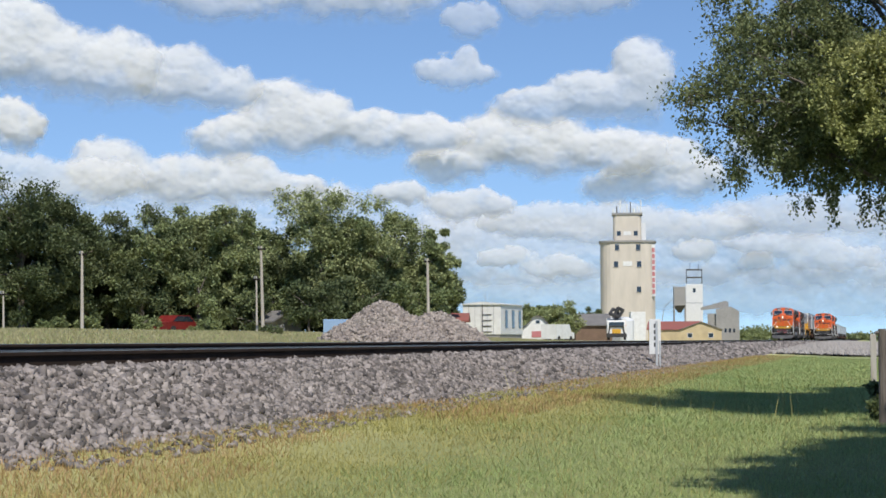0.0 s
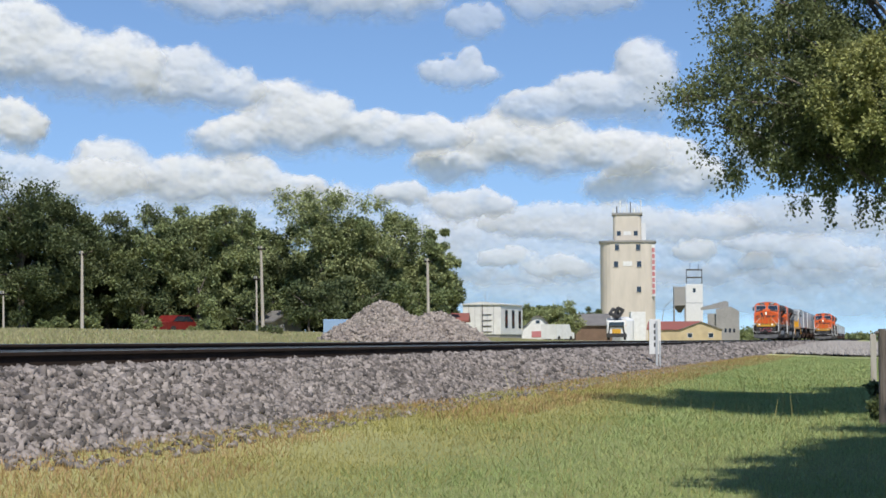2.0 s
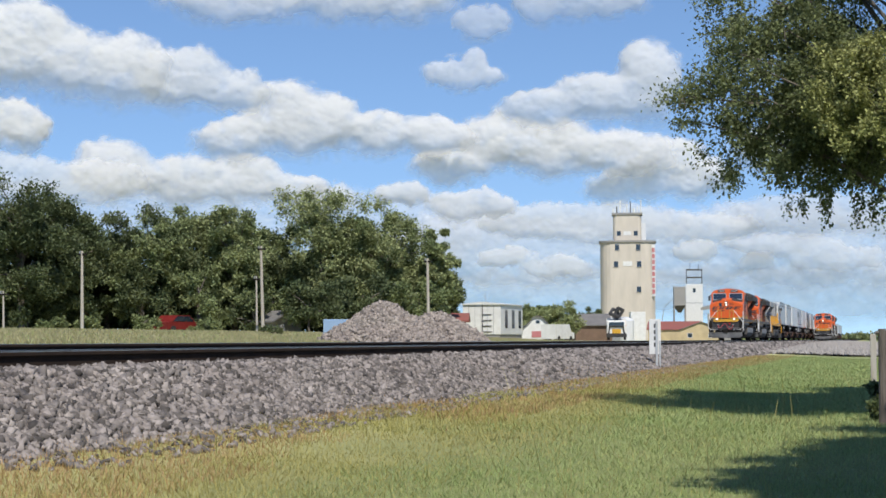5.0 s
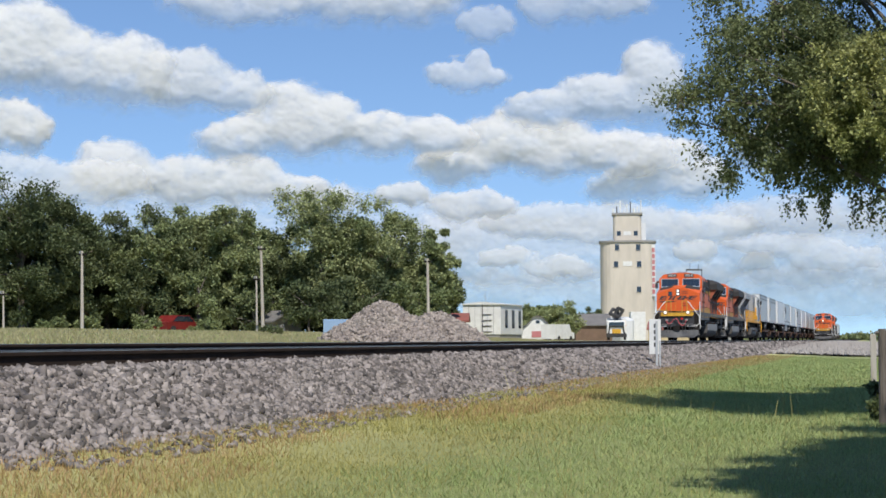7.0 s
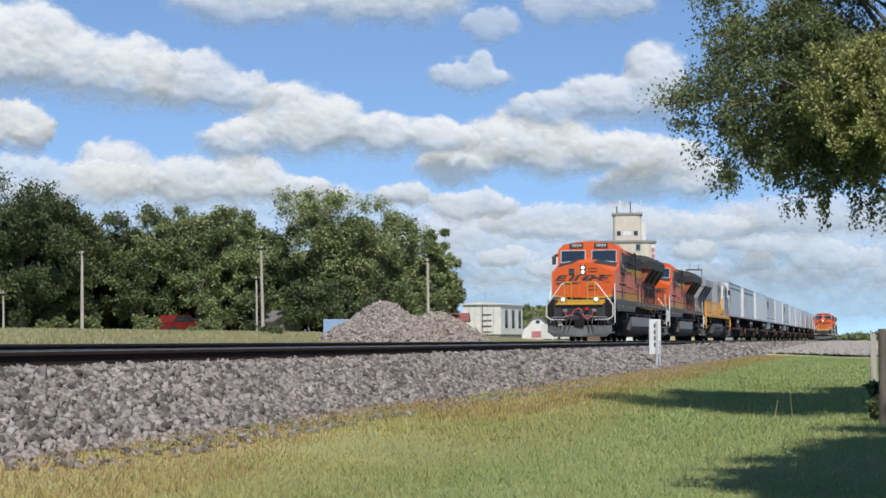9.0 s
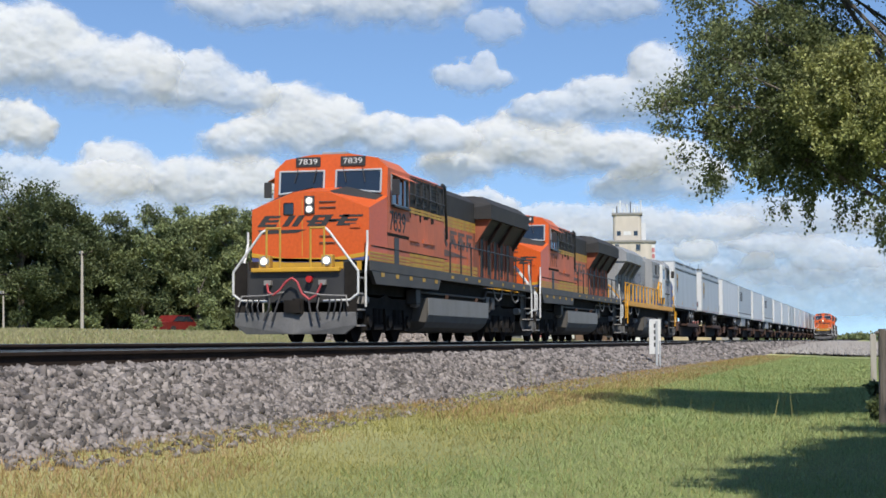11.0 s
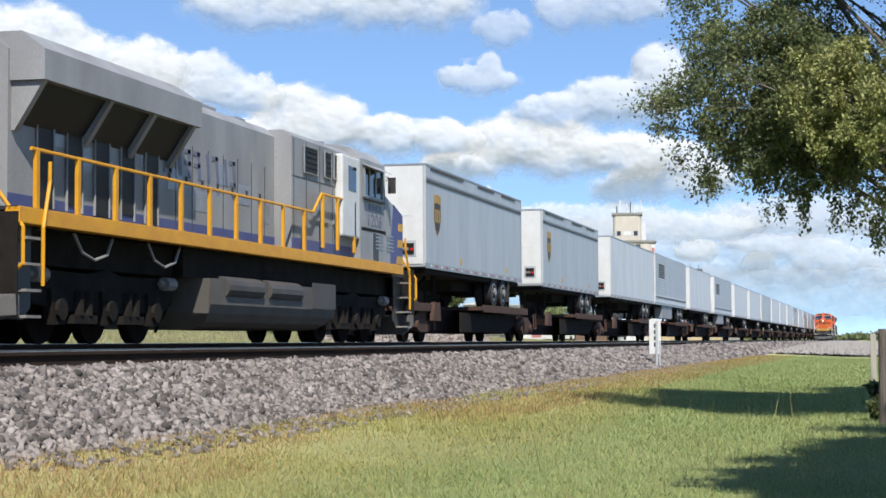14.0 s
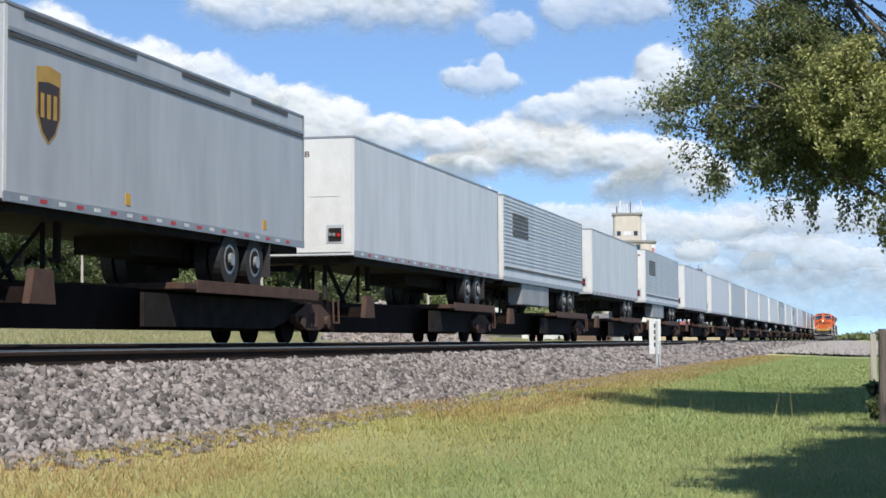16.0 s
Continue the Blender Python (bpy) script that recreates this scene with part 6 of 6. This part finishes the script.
# signboards, tank and odds at the field's edge
x, y, z = place(-3.65, 100)
cont = thing("blue_container", "pale blue steel container behind the gravel pile", "container", at=(x, y, z), turn=HEADING - 86)
part("body", box((-0.5, -1.0, -0.1), (3.0, 1.2, 1.18), 0.02), BLUE_TARP, cont)
for k in range(10):
    part("corrugation", box((-0.4 + 0.34 * k, -1.03, 0.0), (-0.26 + 0.34 * k, -0.99, 1.1)), BLUE_TARP, cont)
for right, dep in ((-8.7, 136.6),):
    x, y, z = place(right, dep)
    car = thing("parked_car", "red car parked under the trees", "car", "parked cars", at=(x, y, z), turn=HEADING - 32)
    part("body", prism([(-2.1, 0.35), (2.1, 0.35), (2.1, 0.85), (1.2, 0.95), (0.6, 1.45), (-0.9, 1.45), (-1.5, 0.95), (-2.1, 0.9)], -0.85, 0.85, "y"), DARK_RED, car)
    part("window", prism([(-1.35, 0.97), (1.05, 0.97), (0.55, 1.38), (-0.85, 1.38)], -0.87, 0.87, "y"), GLASS, car)
    for a in (-1.35, 1.35):
        for s in (-1, 1):
            part("wheel", rod((a, s * 0.7, 0.32), (a, s * 0.88, 0.32), 0.32, 14), RUBBER, car)
x, y, z = place(-5.6, 140)
house("grey_shed", "weathered grey shed half hidden by the trees", "shed", (x, y, z), -20, 3.6, 3, 1.0, 0.7, GREY_CONCRETE, GREY_ROOF)
x, y, z = place(0.35, 150)
house("red_shed", "small dark red shed behind the gravel", "shed", (x, y, z), 10, 2.2, 2, 1.4, 0.5, RED_ROOF, RED_ROOF)

# mile post by the track and fence post near the tree
post = thing("mile_post", "white metal mile post with dark markings", "track sign", at=(53.0, 6.5, -0.9), turn=-82)
part("panel", box((-0.19, -0.02, 0.5), (0.16, 0.0, 1.56), 0.006), WHITE, post, "white sign panel")
part("post", box((0.0, -0.05, -0.3), (0.07, -0.022, 1.5)), SKIN_GREY, post)
part("post", box((0.11, -0.05, -0.3), (0.15, -0.022, 0.9)), SKIN_GREY, post)
for k in range(4):
    part("marking_bar", box((-0.05, 0.001, 1.3 - 0.19 * k), (0.03, 0.006, 1.42 - 0.19 * k)), INK, post)
    part("marking_bar", box((-0.05, -0.026, 1.3 - 0.19 * k), (0.03, -0.021, 1.42 - 0.19 * k)), INK, post)
x, y, z = place(14.12, 21.7)
fp = thing("fence_post", "weathered wooden fence post, coloured dark for the shade it stands in", "fence post", at=(x, y, z))
# dark bark colour instead of pale wood: the tree's shade on the post
part("post", rod((0, 0, -0.2), (0.02, 0, 1.2), 0.06, 10, r2=0.052), BARK, fp)
part("rail", rod((0, 0.08, 1.15), (0.1, -0.4, 1.17), 0.024, 7), BARK, fp)
x, y, z = place(13.85, 42)
fp2 = thing("gate_post", "pale steel gate post", "post", at=(x, y, z))
part("post", box((-0.1, -0.06, -0.3), (0.05, 0.08, 1.2), 0.015), POLE_WOOD, fp2)


# ---- trees ----
def leaves(name, centres, radii, per, leaf, material, seed, parent=None, droop=0.0):
    """Small folded leaves round clump centres."""
    g = np.random.default_rng(seed)
    n = len(centres) * per
    c = np.repeat(np.asarray(centres), per, 0)
    r = np.repeat(np.asarray(radii), per, 0)
    d = g.normal(size=(n, 3))
    d /= np.linalg.norm(d, axis=1, keepdims=True)
    p = c + d * np.clip(np.abs(g.normal(0.62, 0.34, (n, 1))), 0, 1.1) * r
    a = g.normal(size=(n, 3)) + d * 0.5
    a[:, 2] -= droop
    a /= np.linalg.norm(a, axis=1, keepdims=True)
    b = np.cross(a, g.normal(size=(n, 3)) + [0, 0, 1.2])
    b /= np.linalg.norm(b, axis=1, keepdims=True)
    s = leaf * g.uniform(0.6, 1.35, (n, 1))
    up = np.cross(b, a) * 0.12
    v = np.stack([p, p + (a * 0.5 + b * 0.3 + up) * s, p + a * s, p + (a * 0.5 - b * 0.3 + up) * s], 1).reshape(-1, 3)
    i = np.arange(n)[:, None] * 4
    ob = mesh_of(name, v, np.concatenate([i + [0, 1, 2], i + [0, 2, 3]]), material)
    ob.parent = parent
    return ob


def tree(name, label, at, height, spread, low, material, seed, clumps=60, per=180, leaf=0.4, second=None, group="trees behind the field"):
    """Tapered trunk, forking limbs, and clumps of leaves with gaps and an uneven outline."""
    g = np.random.default_rng(seed)
    T = thing(name, label, "tree", group, at=at)
    trunk = bmesh.new()
    r0 = 0.018 * height + 0.08
    top = height * 0.72
    pts = [Vector((0.15 * g.normal() * k / 4, 0.15 * g.normal() * k / 4, -0.3 + (top + 0.3) * k / 4)) for k in range(5)]
    for k in range(4):
        rod(pts[k], pts[k + 1], r0 * (1 - 0.2 * k), 9, trunk, r2=r0 * (0.8 - 0.2 * k))
    cs, rs = [], []
    for k in range(clumps):
        u = g.normal(size=3)
        u /= np.linalg.norm(u)
        q = g.random() ** 0.4
        zc = low + (height - low) * 0.5
        wob = 0.82 + 0.36 * g.random()
        cen = np.array([u[0] * spread * q * wob, u[1] * spread * q * wob, zc + u[2] * (height - low) * 0.46 * q * wob])
        cs.append(cen)
        rr = spread * g.uniform(0.16, 0.3)
        rs.append([rr, rr, rr * 0.8])
    part("trunk", trunk, BARK, T)
    limb = bmesh.new()
    for cen in cs[::4]:
        base = pts[1].lerp(pts[4], min(1, max(0.05, (cen[2] - low) / (height - low) * 0.8)))
        mid = base.lerp(Vector(cen), 0.5) + Vector((0, 0, 0.05 * height))
        rod(base, mid, r0 * 0.32, 6, limb, r2=r0 * 0.2), rod(mid, cen, r0 * 0.2, 6, limb, r2=r0 * 0.06)
    part("limb", limb, BARK, T)
    half = len(cs) if second is None else int(len(cs) * 0.65)
    leaves("crown", cs[:half], rs[:half], per, leaf, material, seed + 1, T)
    if second is not None:
        leaves("crown", cs[half:], rs[half:], per, leaf, second, seed + 2, T)
    return T


# sunlit crowns get the lighter leaf colours, the dim left ones the darker
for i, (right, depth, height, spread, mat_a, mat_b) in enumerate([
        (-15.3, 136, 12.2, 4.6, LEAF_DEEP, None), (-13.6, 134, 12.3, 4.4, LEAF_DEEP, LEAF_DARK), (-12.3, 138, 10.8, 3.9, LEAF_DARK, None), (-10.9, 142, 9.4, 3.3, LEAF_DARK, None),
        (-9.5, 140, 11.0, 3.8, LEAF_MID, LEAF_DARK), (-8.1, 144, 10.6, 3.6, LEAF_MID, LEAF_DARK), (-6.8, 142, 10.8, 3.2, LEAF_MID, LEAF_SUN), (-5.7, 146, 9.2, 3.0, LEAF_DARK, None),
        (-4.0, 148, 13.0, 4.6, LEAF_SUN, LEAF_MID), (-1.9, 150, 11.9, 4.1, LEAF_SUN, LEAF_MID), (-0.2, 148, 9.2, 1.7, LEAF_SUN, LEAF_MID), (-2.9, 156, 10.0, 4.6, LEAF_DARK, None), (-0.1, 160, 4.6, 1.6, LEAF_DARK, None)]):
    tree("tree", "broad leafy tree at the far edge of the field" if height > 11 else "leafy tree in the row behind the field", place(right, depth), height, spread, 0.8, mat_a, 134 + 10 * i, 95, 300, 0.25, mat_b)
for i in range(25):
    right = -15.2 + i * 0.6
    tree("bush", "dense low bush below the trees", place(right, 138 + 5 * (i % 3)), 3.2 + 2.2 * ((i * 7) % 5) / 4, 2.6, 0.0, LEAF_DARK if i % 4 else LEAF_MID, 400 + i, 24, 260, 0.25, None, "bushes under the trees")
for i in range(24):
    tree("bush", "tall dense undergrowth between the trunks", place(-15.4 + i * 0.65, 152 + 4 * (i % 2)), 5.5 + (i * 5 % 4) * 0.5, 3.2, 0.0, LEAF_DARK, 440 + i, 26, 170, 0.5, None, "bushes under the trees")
for i, (right, depth, height, spread, m) in enumerate([(2.7, 235, 5.0, 2.8, LEAF_SUN), (3.75, 240, 5.4, 2.8, LEAF_SUN), (3.2, 246, 5.2, 2.8, LEAF_MID), (3.4, 330, 7.0, 3.0, LEAF_DARK), (2.5, 245, 3.6, 2.6, LEAF_MID), (4.9, 420, 8.0, 3.4, LEAF_DARK), (4.4, 300, 5.2, 2.4, LEAF_DARK)]):
    tree("tree", "rounded tree between the town buildings", place(right, depth), height, spread, 0.2, m, 500 + 7 * i, 40, 240, 0.32, None, "trees in the town")
g = np.random.default_rng(77)
far_c, far_r = [], []
for k in range(230):
    right = 9.7 + 4.6 * g.random() if k % 2 else -16 + 30 * g.random()
    x, y, z = place(right, 850 + 250 * g.random())
    hh = g.uniform(2.5, 7.5) if right < 11.4 else g.uniform(1.5, 4)
    far_c.append((x, y, z + hh * 0.5)), far_r.append((hh * 0.8, hh * 0.8, hh * 0.55))
tagged(leaves("far_woods", far_c, far_r, 110, 1.5, LEAF_MID, 78), "low line of woods on the horizon", "trees", kind="stuff")
for right, dep, hh in ((-9.75, 131, 1.5), (-7.75, 132, 1.1), (-11.6, 128, 1.3), (-12.6, 127, 1.0)):
    tree("bush", "low scrubby bush at the edge of the field", place(right, dep), hh, 1.3, 0.0, LEAF_MID, 720 + int(dep), 16, 160, 0.2, None, "bushes under the trees")
x, y, z = place(-5.55, 112)
tree("bush", "low round green bush in the field", (x, y, z), 0.55, 0.85, 0.0, LEAF_DARK, 700, 14, 120, 0.12, None, "bushes under the trees")

# large tree beside the camera, with drooping twigs, and its neighbours that shade the verge
def near_tree():
    g = np.random.default_rng(900)
    bx_, by_, bz_ = 24.3, -1.9, float(ground_z(24.3, -1.9))
    T = thing("elm_tree", "large tree with drooping leafy twigs over the verge", "tree", "trees beside the verge", at=(bx_, by_, bz_))
    tr = bmesh.new()
    rod((0, 0, -0.3), (0.05, 0.05, 1.8), 0.27, 14, tr, r2=0.21), rod((0.05, 0.05, 1.8), (0.15, 0.3, 4.4), 0.21, 12, tr, r2=0.13), rod((0.15, 0.3, 4.4), (0.3, 0.5, 8.0), 0.13, 10, tr, r2=0.05)
    part("trunk", tr, BARK, T)

    def clumps(count, centre, radii, lo, hi):
        """Clump centres through an uneven mass of foliage carried by one limb."""
        cs, rs = [], []
        while len(cs) < count:
            u = g.normal(size=3)
            u /= np.linalg.norm(u)
            q = 0.25 + 0.75 * g.random() ** 0.5
            cs.append(np.array(centre) + u * np.array(radii) * q * (0.84 + 0.3 * g.random()))
            r = g.uniform(lo, hi)
            rs.append((r, r, r * 0.85))
        return cs, rs

    masses = [(150, (0.2, 3.0, 4.5), (1.7, 1.6, 1.3)), (150, (0.3, 2.1, 4.35), (1.8, 1.45, 1.2)), (130, (0.4, 1.0, 3.8), (1.9, 1.4, 1.3)), (90, (0.5, 0.0, 4.2), (1.9, 1.4, 1.5)), (120, (0.6, 2.85, 6.1), (1.9, 1.7, 1.2))]
    cs, rs = [], []
    for count, centre, radii in masses:
        a, b = clumps(count, centre, radii, 0.17, 0.36)
        cs += a
        rs += b
    crown = leaves("crown", cs, rs, 185, 0.056, LEAF_NEAR, 901, T, 0.5)
    crown["label"] = "dark green drooping foliage"
    # the high crown, over the view, that shades the verge
    us, ur = clumps(240, (1.1, -0.6, 8.8), (3.4, 2.7, 2.5), 0.4, 0.75)
    leaves("upper_crown", us, ur, 220, 0.16, LEAF_NEAR, 903, crown, 0.4)
    limb = bmesh.new()
    for c in cs[3::7] + us[::7]:
        base = Vector((0.1, 0.2, 2.2 + 2.2 * g.random()))
        mid = base.lerp(Vector(c), 0.55) + Vector((0.1 * g.normal(), 0.1 * g.normal(), 0.3))
        rod(base, mid, 0.048, 6, limb, r2=0.024), rod(mid, c, 0.024, 6, limb, r2=0.007)
        for k in range(3):
            e = Vector(c) + Vector(g.uniform(-0.18, 0.18, 3)) + Vector((0, 0, -0.1))
            rod(c, e, 0.008, 4, limb, r2=0.004)
    part("limb", limb, BARK, crown, "grey-brown limbs and twigs")
    # branch towards the track, sunlight put into its yellowish leaf colour, and hanging twigs along the lower edge
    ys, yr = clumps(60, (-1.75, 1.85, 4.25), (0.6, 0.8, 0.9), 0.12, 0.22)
    leaves("sunlit_branch", ys, yr, 200, 0.055, LEAF_YELLOW, 905, crown, 0.3)["label"] = "leaves coloured yellow-green for their sunlit look"
    hs, hr = [], []
    for k in range(95):
        a = g.uniform(-0.4, 3.9)
        hs.append((g.normal() * 0.8, a, 2.52 + 0.28 * a + g.normal() * 0.2)), hr.append((0.1, 0.1, 0.24))
    leaves("hanging_foliage", hs, hr, 60, 0.055, LEAF_NEAR, 906, crown, 1.2)
    return T, crown


elm, elm_crown = near_tree()
for k, (tx, ty, hh, sp) in enumerate([(4.5, -3.9, 9.6, 2.6), (8.2, -3.75, 9.4, 2.5), (12.2, -3.95, 9.0, 2.5), (16.5, -4.5, 8.0, 2.4), (32.5, -3.3, 9.0, 2.4)]):
    tree("roadside_tree", "leafy tree that shades the verge", (tx, ty, float(ground_z(tx, ty))), hh, sp, 2.0, LEAF_NEAR, 950 + 10 * k, 130, 240, 0.26, None, "trees beside the verge")
for k, (right, depth, hh, sp) in enumerate([(14.0, 29, 0.4, 0.2), (14.05, 22.8, 0.28, 0.12)]):
    tree("weed_clump", "tall dark weeds below the tree", place(right, depth), hh, sp, 0.0, LEAF_NEAR, 980 + k, 14, 90, 0.09, None, "weeds by the fence")


# ---- what moves ----
def motions():
    ticks = [0.5 * k for k in range(33)]
    for ob, off, turn in TRAIN:
        walk(ob, [(t, pose(run(t) + off, TRACK_Y, 0, 0, 0, turn)) for t in ticks])
    # wheels roll along the rail
    for ob, sense in WHEELS:
        x, r = ob.location.x, ob.location.z
        walk(ob, [(i / FPS, pose(x, 0, r, 0, -sense * math.degrees((run(0) - run(i / FPS)) / r), 0)) for i in range(0, 481)])
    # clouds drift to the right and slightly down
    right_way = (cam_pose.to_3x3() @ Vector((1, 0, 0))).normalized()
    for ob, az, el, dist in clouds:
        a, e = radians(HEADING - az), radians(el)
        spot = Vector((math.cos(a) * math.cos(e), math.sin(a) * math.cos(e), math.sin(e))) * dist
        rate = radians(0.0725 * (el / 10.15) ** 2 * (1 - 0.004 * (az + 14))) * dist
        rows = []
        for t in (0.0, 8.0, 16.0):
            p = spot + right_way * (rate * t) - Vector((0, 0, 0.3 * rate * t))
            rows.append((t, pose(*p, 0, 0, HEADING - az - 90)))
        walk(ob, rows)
    # wind in the near crown
    sway = [(0, 0.0), (1.5, 0.05), (3.5, 0.07), (5, 0.12), (7, 0.15), (9, 0.16), (10, 0.3), (11.5, 0.45), (12.5, 0.4), (13.2, 0.42), (14, 0.52), (14.5, 0.47), (15.2, 0.4), (16, 0.38)]
    walk(elm_crown, [(t, pose(-0.07 * s, 0.68 * s, -0.1 * s, -1.2 * s, 0, 1.5 * s)) for t, s in sway])


motions()
